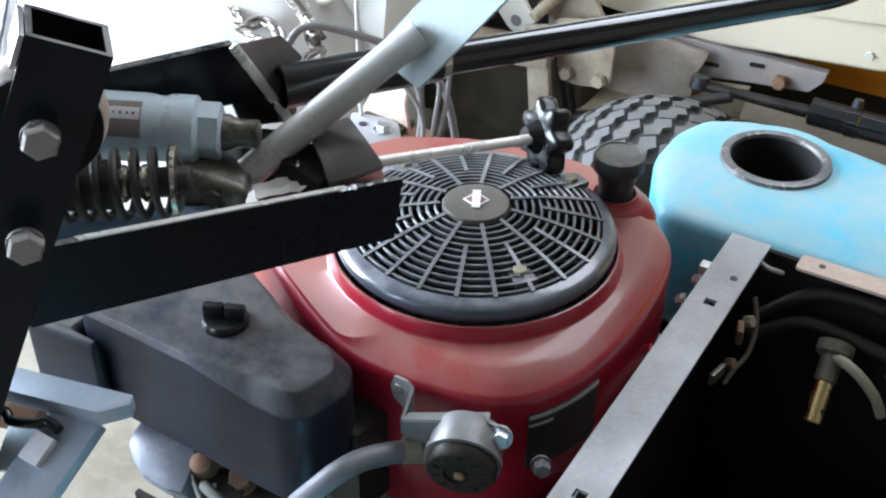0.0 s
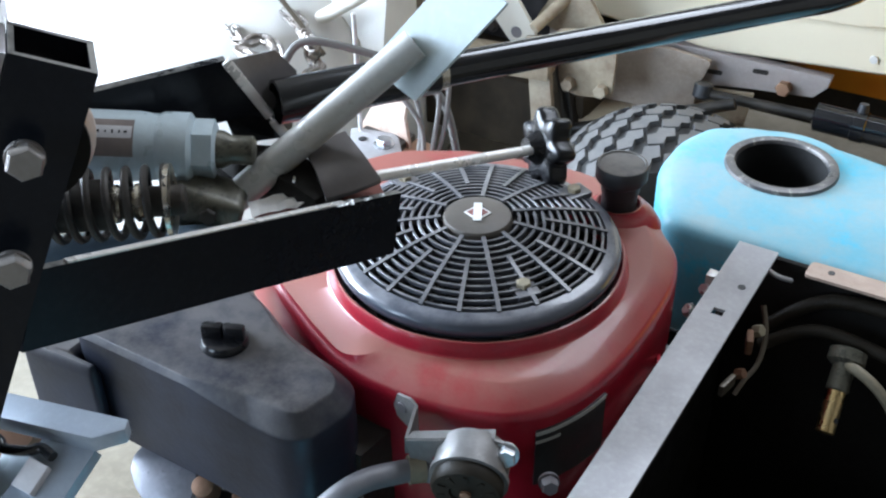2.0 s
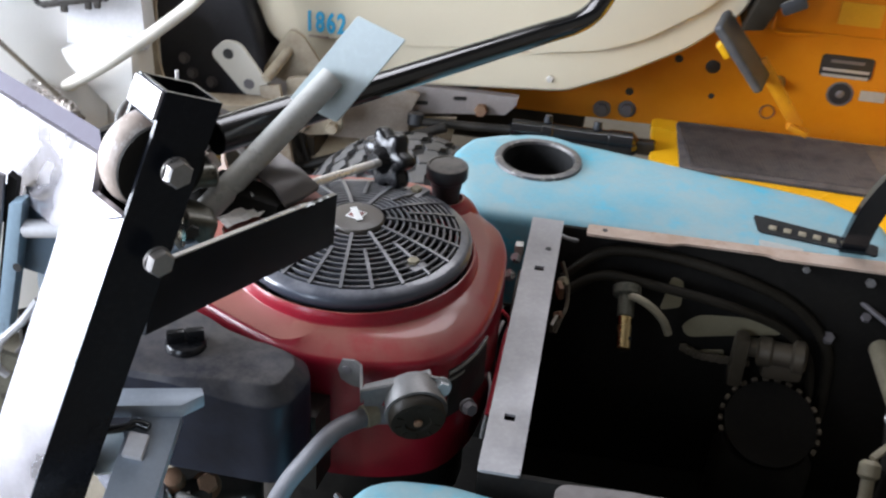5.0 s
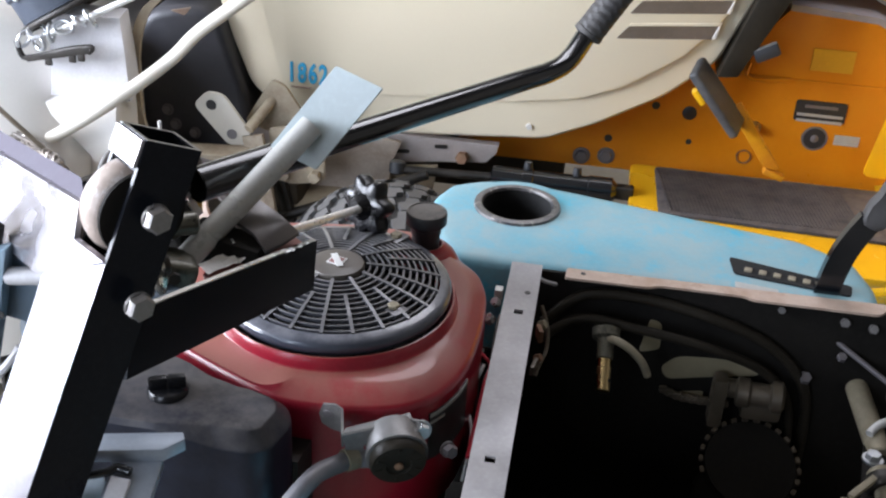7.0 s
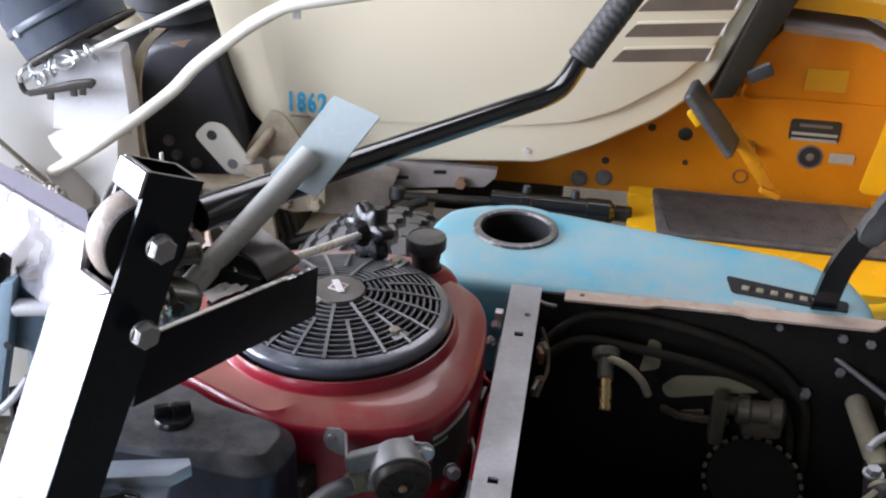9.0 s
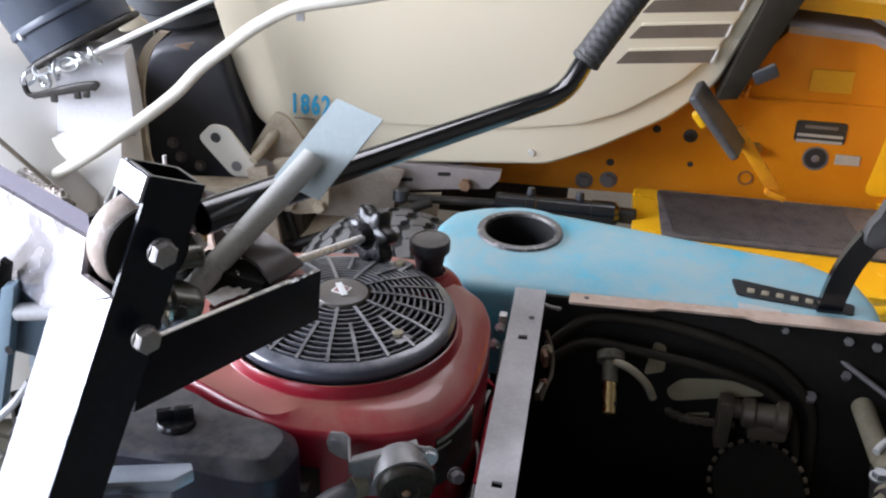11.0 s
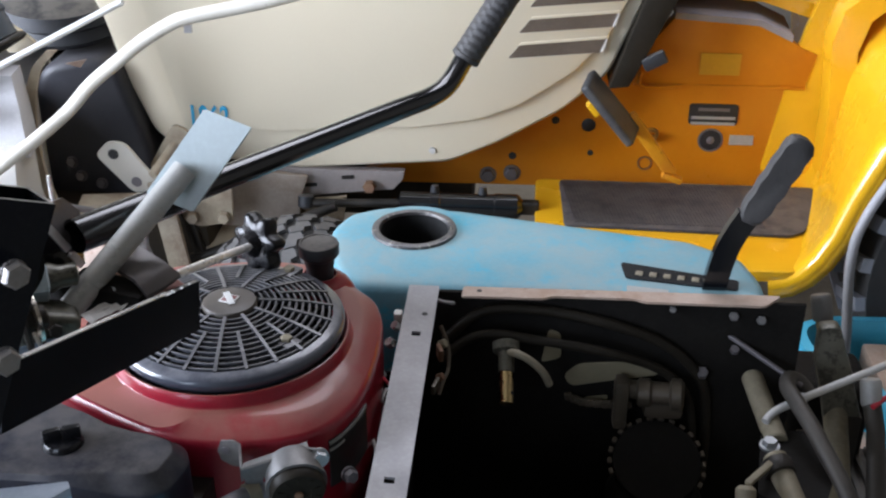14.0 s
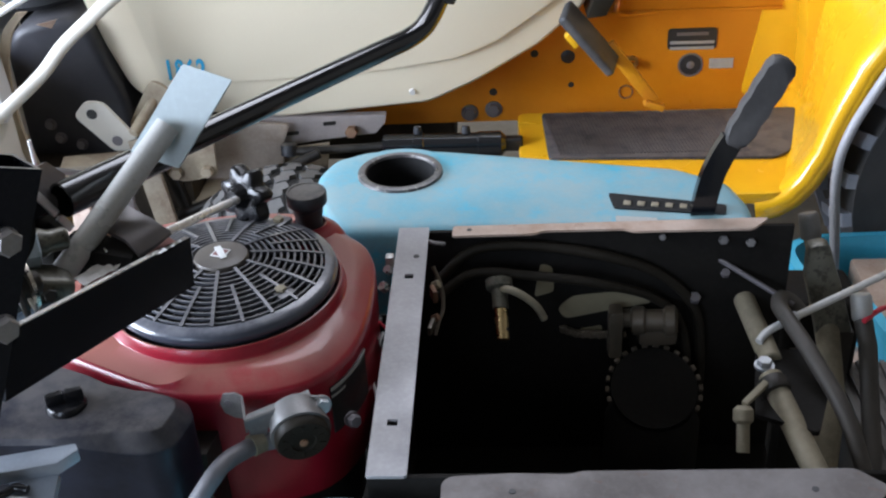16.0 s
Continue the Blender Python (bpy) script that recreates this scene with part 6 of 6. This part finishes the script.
box(bm, (0.590, 0.985, 0.418), (0.040, 0.020, 0.012), Matrix.Rotation(radians(20), 3, "Y"), 0.003)
part("pedal_arm", bm, "pedalyellow", yt, "orange-yellow pedal arm")
pr = Matrix.Rotation(radians(50), 3, "Y")
part("pedal", box(B(), (0.463, 0.965, 0.561), (0.146, 0.062, 0.018), pr @ Matrix.Rotation(radians(20), 3, "X"), 0.007, 3), "pedal", yt, "worn grey-black rubber pedal pad")
part("pedal_back", box(B(), (0.432, 0.985, 0.553), (0.030, 0.024, 0.012), pr, 0.003), "yellow", yt)
# the frame side stands back from the hood
back = {"frame_side", "upper_side", "tower_top", "seam_rail", "latch_rod", "frame_bolt", "frame_hole", "hole_ring", "stud", "data_plate", "round_label", "label_ring", "label_eye", "small_label", "yellow_label", "screw"}
for ob in [o for o in yt.children if o.name.split(".")[0] in back]:
    for o in [ob] + list(ob.children):
        for v in o.data.vertices:
            p = v.co + yt.location
            v.co += V(((p.x - 0.26) * 0.0415, 0.085, (p.z - 1.28) * 0.0415))
# wheels
st = radians(24)
tyre("front_tyre", (-0.088, 0.738, 0.205), (-math.sin(st), math.cos(st), 0), 0.198, 0.196, 0.10, 28, 5, 0.008, yt, "dusty block tread front tyre",
     lambda i, j: [((i + 0.5 * (j % 2) + da) * math.tau / 28, (j - 2) * 0.40 + dv) for da, dv in ((-0.46, -0.190), (0.06, -0.190), (0.16, -0.05), (0.46, -0.02), (0.46, 0.190), (-0.06, 0.190), (-0.16, 0.05), (-0.46, 0.02))], 0.115)
part("front_rim", spin(B(), [(0.03, -0.02), (0.07, -0.03), (0.095, -0.06), (0.103, -0.066)], (-0.10, 0.735, 0.205), (-math.sin(st), math.cos(st), 0), 32), "dirtycream", yt)
tyre("rear_tyre", (1.220, 0.862, 0.336), (0, 1, 0), 0.320, 0.24, 0.17, 26, 2, 0.016, yt, "dark lugged rear tyre",
     lambda i, j: [((i + 0.5 * j + da) * math.tau / 26, dv if j else -dv) for da, dv in (((-0.10, 0.03), (0.22, 0.03), (0.62, 0.98), (0.25, 0.98)) if j else ((0.22, 0.03), (-0.10, 0.03), (0.25, 0.98), (0.62, 0.98)))])
part("rear_rim", spin(B(), [(0.03, 0.03), (0.10, 0.02), (0.165, -0.05), (0.172, -0.090)], (1.220, 0.862, 0.336), (0, 1, 0), 32), "white", yt, "pale painted wheel rim")
# front axle, frame rail, steering cylinder under the hood
part("frame_rail", prism(B(), [V(p) for p in ((-0.42, 0.30), (-0.12, 0.345), (-0.05, 0.355), (0.052, 0.366), (0.072, 0.388), (0.075, 0.405), (-0.16, 0.405), (-0.42, 0.40))], 1.0, 1.02, "y", 0.002), "railgrey", yt, "pinkish grey frame rail with rust stains")
# rail slots are flat dark shapes with their shade in the colour
for x, z in ((-0.165, 0.372), (-0.125, 0.366), (-0.05, 0.385)):
    part("rail_slot", prism(B(), rounded([V(p) for p in ((x, z), (x + 0.026, z + 0.002), (x + 0.026, z + 0.010), (x, z + 0.008))], 0.003, 2), 0.9985, 0.9995, "y"), "dark", yt)
PANEL = [(-0.300, 0.382), (-0.189, 0.408), (-0.110, 0.402), (-0.129, 0.356), (-0.132, 0.303), (-0.273, 0.195), (-0.300, 0.299)]
part("front_panel", prism(B(), rounded([V(p) for p in PANEL], 0.008, 2), 0.97, 0.98, "y", 0.002), "pinkbeige", yt, "grimy pinkish beige front panel")
part("rail_bolt", hexbolt(B(), (0.006, 1.002, 0.372), (0, -1, 0.2), 0.013, 0.02), "rust", yt, "rusty bolt")
part("axle_shield", prism(B(), [V(p) for p in ((-0.40, 0.20), (-0.06, 0.22), (-0.04, 0.352), (-0.12, 0.342), (-0.40, 0.335))], 0.990, 0.999, "y", 0.002), "dirtycream", yt, "grimy cream axle shield")
part("axle", beam(B(), (-0.36, 0.93, 0.24), (0.02, 0.93, 0.26), 0.10, 0.09, (0, 0, 1), 0.012), "dirtycream", yt, "grimy cream front axle")
part("axle_plate", prism(B(), rounded([V(p) for p in ((-0.330, 0.350), (-0.300, 0.340), (-0.235, 0.352), (-0.232, 0.44), (-0.262, 0.465), (-0.342, 0.45))], 0.012, 3), 0.86, 0.868, "y", 0.002), "dirtycream", yt, "grimy cream axle plate")
for x, z in ((-0.311, 0.362), (-0.252, 0.364)):
    part("plate_bolt", hexbolt(B(), (x, 0.859, z), (0.1, -1, 0.1), 0.012, 0.016), "dirtycream", yt, "painted bolt head")
part("beige_strut", beam(B(), (-0.366, 0.845, 0.44), (-0.315, 0.800, 0.20), 0.040, 0.012, (0, -1, 0)), "dirtycream", yt)
part("dark_strut", beam(B(), (-0.335, 0.88, 0.38), (-0.29, 0.87, 0.20), 0.02, 0.02, (0, -1, 0)), "dark", yt)
part("cylinder", spin(B(), [(0.014, 0), (0.0225, 0.004), (0.0225, 0.06), (0.0245, 0.062), (0.0245, 0.08), (0.0225, 0.082), (0.0225, 0.185), (0.0245, 0.187), (0.0245, 0.230), (0.014, 0.240)], (0.068, 0.955, 0.359), (1, 0, 0.0), 24), "blackgloss", yt, "black steering cylinder")
part("cylinder_rod", rod(B(), (-0.110, 0.955, 0.352), (0.08, 0.955, 0.359), 0.0085), "dark", yt)
part("rod_end", spin(B(), [(0.010, -0.014), (0.016, -0.01), (0.016, 0.01), (0.010, 0.014)], (-0.114, 0.955, 0.356), (0, 0.3, 1), 20), "plastic", yt)
part("cylinder_end", rod(B(), (0.29, 0.955, 0.359), (0.334, 0.96, 0.359), 0.010), "plastic", yt)
for x in (0.150, 0.243):
    part("cylinder_port", spin(B(), [(0.008, 0.018), (0.009, 0.024), (0.007, 0.036)], (x - 0.012, 0.958, 0.359), (0, 0.15, 1), 14), "plastic", yt, "small black hose port")
part("cylinder_clevis", box(B(), (0.322, 0.955, 0.359), (0.036, 0.022, 0.026), bev=0.005, seg=3), "dark", yt, "dark rod clevis")
part("belly", box(B(), (0.0, 1.34, 0.28), (0.4, 0.28, 0.14), bev=0.01), "umber", yt)

# ---- white snow thrower mounted in front ----
sn = thing("snow_thrower", (-0.75, 0.9, 0.0), "white painted snow thrower with a dark plastic chute", "snow thrower")
bm = loft(B(), [[(x, y0, z0), (x, y1, z1), (x, 1.25 if x < -0.7 else 0.86, z1 - 0.02), (x, 1.25 if x < -0.7 else 0.86, 0.05), (x, y0 + 0.02, 0.05)] for x, y0, z0, y1, z1 in ((-1.55, 0.42, 0.44, 0.72, 0.66), (-1.0, 0.43, 0.45, 0.74, 0.65), (-0.72, 0.50, 0.43, 0.78, 0.60), (-0.60, 0.60, 0.40, 0.83, 0.53))])
part("housing", bm, "white", sn, "white painted blower housing", 60)
bm = loft(B(), [[(x, y, z) for x, y in ((-0.676 - k, 0.72 - k), (-0.548 + k, 0.73 - k), (-0.556 + k, 0.79), (-0.684 - k, 0.79))] for k, z in ((0.006, 0.532), (0.003, 0.56), (0.0, 0.62), (-0.006, 0.675))])
bevel(bm, 0.018, 3)
part("chute_base", bm, "whitegrey", sn, "pale lilac grey chute base")
bm = loft(B(), [[(x, 0.700, z), (x, 0.775, z + 0.01), (x, 0.775, z - 0.16), (x, 0.665, z - 0.16), (x, 0.690, z - 0.02)] for x, z in ((-0.79, 0.500), (-0.70, 0.521), (-0.575, 0.550), (-0.555, 0.545))])
part("side_panel", bm, "white", sn, "pale panel under the chute", 30)
CB, CA = V((-0.659, 0.800, 0.677)), V((-0.50, 0.08, 0.86)).normalized()
crot = V((0, 0, 1)).rotation_difference(CA).to_matrix()
rg = [CB + crot @ V((0.104 * math.cos(a), 0.104 * math.sin(a), -0.008)) for a in (k * math.tau / 40 for k in range(41))]
part("chute_ring", pipe(B(), rg, 0.0055, 10), "dark", sn, "dark geared chute ring")
bm = spin(B(), [(0.098, 0.0), (0.100, 0.040), (0.104, 0.044), (0.104, 0.052), (0.101, 0.056), (0.106, 0.12), (0.110, 0.124), (0.110, 0.132), (0.108, 0.136), (0.120, 0.34)], CB, CA, 40)
part("chute", bm, "navy", sn, "dark navy plastic chute")
part("chute_rivet", spin(B(), [(0.008, 0), (0.006, 0.003)], CB + crot @ V((-0.045, -0.092, 0.045)), crot @ V((-0.45, -0.9, 0)), 14), "zinc", sn)
bm = pipe(B(), smoothed([(-0.721, 0.695, 0.632), (-0.712, 0.695, 0.604), (-0.675, 0.695, 0.612), (-0.631, 0.695, 0.626), (-0.589, 0.695, 0.634), (-0.595, 0.695, 0.624)]), 0.005, 8)
beam_line = [V((-0.706, 0.693, 0.603)), V((-0.592, 0.693, 0.629))]
beam(bm, *beam_line, 0.006, 0.011, (0, 0, 1), 0.001)
for k in (0.34, 0.72, 0.86):
    box(bm, beam_line[0].lerp(beam_line[1], k) + V((0, 0, -0.010)), (0.012, 0.006, 0.014), bev=0.002)
part("crank_bracket", bm, "dark", sn, "dark crank bracket with teeth")
rl = random.Random(21)
for p in ((-0.710, 0.700, 0.634), (-0.686, 0.700, 0.650), (-0.660, 0.700, 0.651), (-0.684, 0.700, 0.630), (-0.637, 0.700, 0.662), (-0.609, 0.700, 0.676), (-0.588, 0.700, 0.682)):
    e = V((rl.uniform(-1, 1), rl.uniform(-1, 1), rl.uniform(-1, 1))).normalized()
    lrot = V((0, 0, 1)).rotation_difference(e).to_matrix()
    ringp = [V(p) + lrot @ V((0.016 * math.cos(a), 0.012 * math.sin(a), 0)) for a in (j * math.tau / 14 for j in range(15))]
    part("link_ring", pipe(B(), ringp, 0.0032, 8), "zinc", sn, "bright link ring")
part("crank_rod", rod(B(), (-0.663, 0.705, 0.647), (-0.345, 0.735, 0.806), 0.0058), "wire", sn, "pale crank rod")
# white lift tube
part("lift_tube", pipe(B(), smoothed([(-0.684, 0.66, 0.462), (-0.626, 0.66, 0.500), (-0.569, 0.66, 0.539), (-0.510, 0.69, 0.580), (-0.460, 0.72, 0.620), (-0.413, 0.72, 0.669), (-0.357, 0.72, 0.714), (-0.317, 0.72, 0.745), (-0.269, 0.72, 0.774), (-0.231, 0.72, 0.788), (-0.10, 0.73, 0.815), (0.02, 0.74, 0.85)]), 0.0115, 16), "liftcream", sn, "chipped cream painted bent lift tube")
part("tube_tab", box(B(), (-0.245, 0.742, 0.765), (0.012, 0.006, 0.02)), "whitegrey", sn)
# side flange and the dark drive guard behind it
pts = smoothed([(-0.505, 0.80, 0.700), (-0.535, 0.80, 0.669), (-0.553, 0.80, 0.627), (-0.561, 0.80, 0.584), (-0.564, 0.80, 0.541), (-0.564, 0.80, 0.486), (-0.556, 0.80, 0.442), (-0.547, 0.80, 0.40), (-0.53, 0.80, 0.34)])
bm = loft(B(), [[p + V(o) for o in ((-0.009, -0.004, 0), (0.009, -0.004, 0), (0.009, 0.004, 0), (-0.009, 0.004, 0))] for p in pts])
part("side_flange", bm, "dirtycream", sn, "cream curved side flange", 50)
gq = [(-0.660, 0.53), (-0.634, 0.592), (-0.579, 0.608), (-0.487, 0.614), (-0.461, 0.512), (-0.436, 0.448), (-0.425, 0.30), (-0.66, 0.28)]
part("drive_guard", prism(B(), rounded([V(p) for p in gq], 0.04, 4), 1.02, 1.25, "y", 0.02, 3), "guardblack", sn, "dark glossy drive guard")
for x, z in ((-0.600, 0.395), (-0.585, 0.365), (-0.545, 0.350), (-0.52, 0.42)):
    part("guard_bolt", hexbolt(B(), (x, 1.019, z), (0, -1, 0.2), 0.010, 0.010, 1.2), "steelgrey", sn, "dull bolt")
part("guard_tab", prism(B(), [V(p) for p in ((-0.568, 0.611), (-0.528, 0.620), (-0.541, 0.604))], 0.99, 0.996, "y"), "tan", sn, "small cream tab")
part("rear_disc", prism(B(), rounded([V(p) for p in ((-0.668, 0.712), (-0.632, 0.690), (-0.592, 0.655), (-0.66, 0.640))], 0.015, 3), 0.95, 0.96, "y", 0.002), "cream", sn, "cream cover behind the chute")
part("rust_edge", beam(B(), (-0.76, 0.60, 0.590), (-0.585, 0.56, 0.470), 0.008, 0.007, (0.5, -0.6, 0.6), 0.002), "deepkhaki", sn, "rusty lower edge of the housing")
# sheet added where only shade lies behind the guard
part("guard_back", prism(B(), [V(p) for p in ((-0.72, 0.20), (-0.30, 0.20), (-0.30, 0.52), (-0.45, 0.60), (-0.72, 0.66))], 1.26, 1.30, "y"), "hollowshade", sn, "near-black sheet added as the shade behind the guard")
bm = spin(B(), [(0.06, 0), (0.15, 0.0), (0.16, 0.015), (0.15, 0.035), (0.16, 0.045), (0.15, 0.07), (0.06, 0.07)], (-0.62, 1.20, 0.66), (0, -0.3, 0.95), 40)
part("belt_cover", bm, "plastic", sn, "glossy black pulley cover")
part("deck", box(B(), (-0.50, 1.05, 0.26), (0.42, 0.34, 0.14), bev=0.02), "umber", sn, "dirty brown-black deck")
# bracket with two holes
bm = prism(B(), rounded([V(p) for p in ((-0.478, 0.487), (-0.452, 0.515), (-0.420, 0.512), (-0.368, 0.440), (-0.385, 0.413), (-0.415, 0.414))], 0.012, 3), 0.846, 0.854, "y", 0.0015)
hbk = part("hole_bracket", bm, "liftcream", sn, "cream painted bracket with two holes")
for x, z in ((-0.443, 0.490), (-0.406, 0.436)):
    part("bracket_hole", spin(B(), [(0.010, 0), (0.0095, 0.0006)], (x, 0.8455, z), (0, -1, 0), 18), "inkblack" if z > 0.46 else "steelgrey", hbk)
part("pivot_pin", rod(B(), (-0.372, 0.84, 0.452), (-0.335, 0.93, 0.50), 0.010), "dirtycream", sn)
part("pivot_plate", prism(B(), rounded([V(p) for p in ((-0.40, 0.44), (-0.345, 0.53), (-0.32, 0.52), (-0.26, 0.43), (-0.26, 0.40))], 0.012, 3), 0.90, 0.91, "y"), "dirtycream", sn)
part("cross_member", beam(B(), (-0.50, 0.80, 0.40), (-0.33, 0.83, 0.40), 0.05, 0.035, (0, 0, 1), 0.003), "dirtycream", sn, "grimy cream cross member")
part("tie_rod", rod(B(), (-0.34, 0.86, 0.26), (-0.05, 0.93, 0.36), 0.010), "dark", sn)

# ---- clutter beyond the engine ----
ch = thing("chain", (-0.5, 0.45, 0.38), "tarnished loose steel chain on the white housing", "chain")
rc = random.Random(11)
strands = [[(-0.84, 0.609, 0.475), (-0.756, 0.552, 0.475), (-0.714, 0.522, 0.475), (-0.697, 0.55, 0.475), (-0.657, 0.535, 0.475), (-0.624, 0.502, 0.475), (-0.661, 0.492, 0.475), (-0.694, 0.499, 0.475)],
           [(-0.71, 0.625, 0.49), (-0.658, 0.594, 0.49), (-0.615, 0.559, 0.49), (-0.627, 0.581, 0.45), (-0.59, 0.553, 0.45), (-0.59, 0.523, 0.45)],
           [(-0.698, 0.632, 0.49), (-0.641, 0.587, 0.49), (-0.59, 0.54, 0.49), (-0.616, 0.577, 0.44), (-0.585, 0.521, 0.44)]]
for strand in strands:
    cp = [V(p) for p in smoothed(strand, 7)]
    for k, p in enumerate(cp):
        d = (cp[min(k + 1, len(cp) - 1)] - cp[max(k - 1, 0)]).normalized()
        r = axes(d, (rc.uniform(-0.6, 0.6), rc.uniform(-0.6, 0.6), 1 if k % 2 else 0.2))
        ring = [p + r @ V((0.015 * math.cos(a), 0.008 * math.sin(a), 0)) for a in (j * math.tau / 12 for j in range(13))]
        part("link", pipe(B(), ring, 0.0030, 6), "chain", ch)
cb = thing("control_box", (-0.20, 0.25, 0.42), "grimy tan bracket block with cables behind the engine", "bracket")
part("plate", prism(B(), rounded([V(p) for p in ((-0.290, 0.222), (-0.262, 0.180), (-0.222, 0.172), (-0.205, 0.198), (-0.235, 0.235))], 0.008, 3), 0.588, 0.592, "z", 0.001), "galv", cb, "grimy grey bracket plate")
part("bolt", hexbolt(B(), (-0.235, 0.207, 0.592), (0, 0, 1), 0.009, 0.008, 1.3), "zinc", cb)
part("plate_hole", spin(B(), [(0.005, 0), (0.0048, 0.0006)], (-0.262, 0.205, 0.5925), (0, 0, 1), 14), "inkblack", cb)
part("upright", loft(B(), [[(-0.252 - w, 0.236 + d, z), (-0.252 + w, 0.228 + d, z), (-0.251 + w, 0.232 + d, z), (-0.251 - w, 0.240 + d, z)] for w, d, z in ((0.036, -0.004, 0.50), (0.036, 0.0, 0.585), (0.024, 0.010, 0.612), (0.020, 0.020, 0.622))]), "tan", cb, "tan grimy bent tab")
part("drum", spin(B(), [(0.030, 0), (0.033, 0.004), (0.033, 0.085), (0.030, 0.09)], (-0.215, 0.222, 0.492), (0, 0, 1), 26), "rust", cb, "rusty brown round post")
part("post", box(B(), (-0.25, 0.22, 0.46), (0.06, 0.06, 0.26), bev=0.004), "dark", cb)
for pts in (((-0.207, 0.207, 0.656), (-0.190, 0.206, 0.638), (-0.181, 0.202, 0.622), (-0.175, 0.193, 0.604), (-0.170, 0.182, 0.560)),
            ((-0.184, 0.238, 0.683), (-0.174, 0.225, 0.651), (-0.170, 0.210, 0.625), (-0.167, 0.198, 0.604), (-0.165, 0.19, 0.55)),
            ((-0.172, 0.245, 0.690), (-0.166, 0.230, 0.655), (-0.163, 0.216, 0.625), (-0.162, 0.200, 0.600), (-0.160, 0.19, 0.55)),
            ((-0.214, 0.228, 0.660), (-0.198, 0.222, 0.640), (-0.190, 0.212, 0.615), (-0.186, 0.200, 0.590), (-0.180, 0.19, 0.55))):
    part("cable", pipe(B(), smoothed(pts), 0.0028, 8), "hose", cb, "grey control cable")
part("cable", pipe(B(), smoothed([(-0.325, 0.150, 0.600), (-0.327, 0.161, 0.680), (-0.327, 0.167, 0.691), (-0.322, 0.179, 0.702), (-0.308, 0.191, 0.705), (-0.288, 0.204, 0.700), (-0.262, 0.218, 0.692), (-0.240, 0.229, 0.684), (-0.214, 0.239, 0.671), (-0.180, 0.245, 0.64), (-0.160, 0.24, 0.58)]), 0.0045, 10), "hose", cb, "grey looped control cable")
wr = thing("wire_stay", (-0.275, 0.22, 0.42), "thin pale wire stay", "wire")
part("wire", rod(B(), (-0.278, 0.225, 0.50), (-0.272, 0.215, 0.735), 0.0025, 8), "wire", wr)
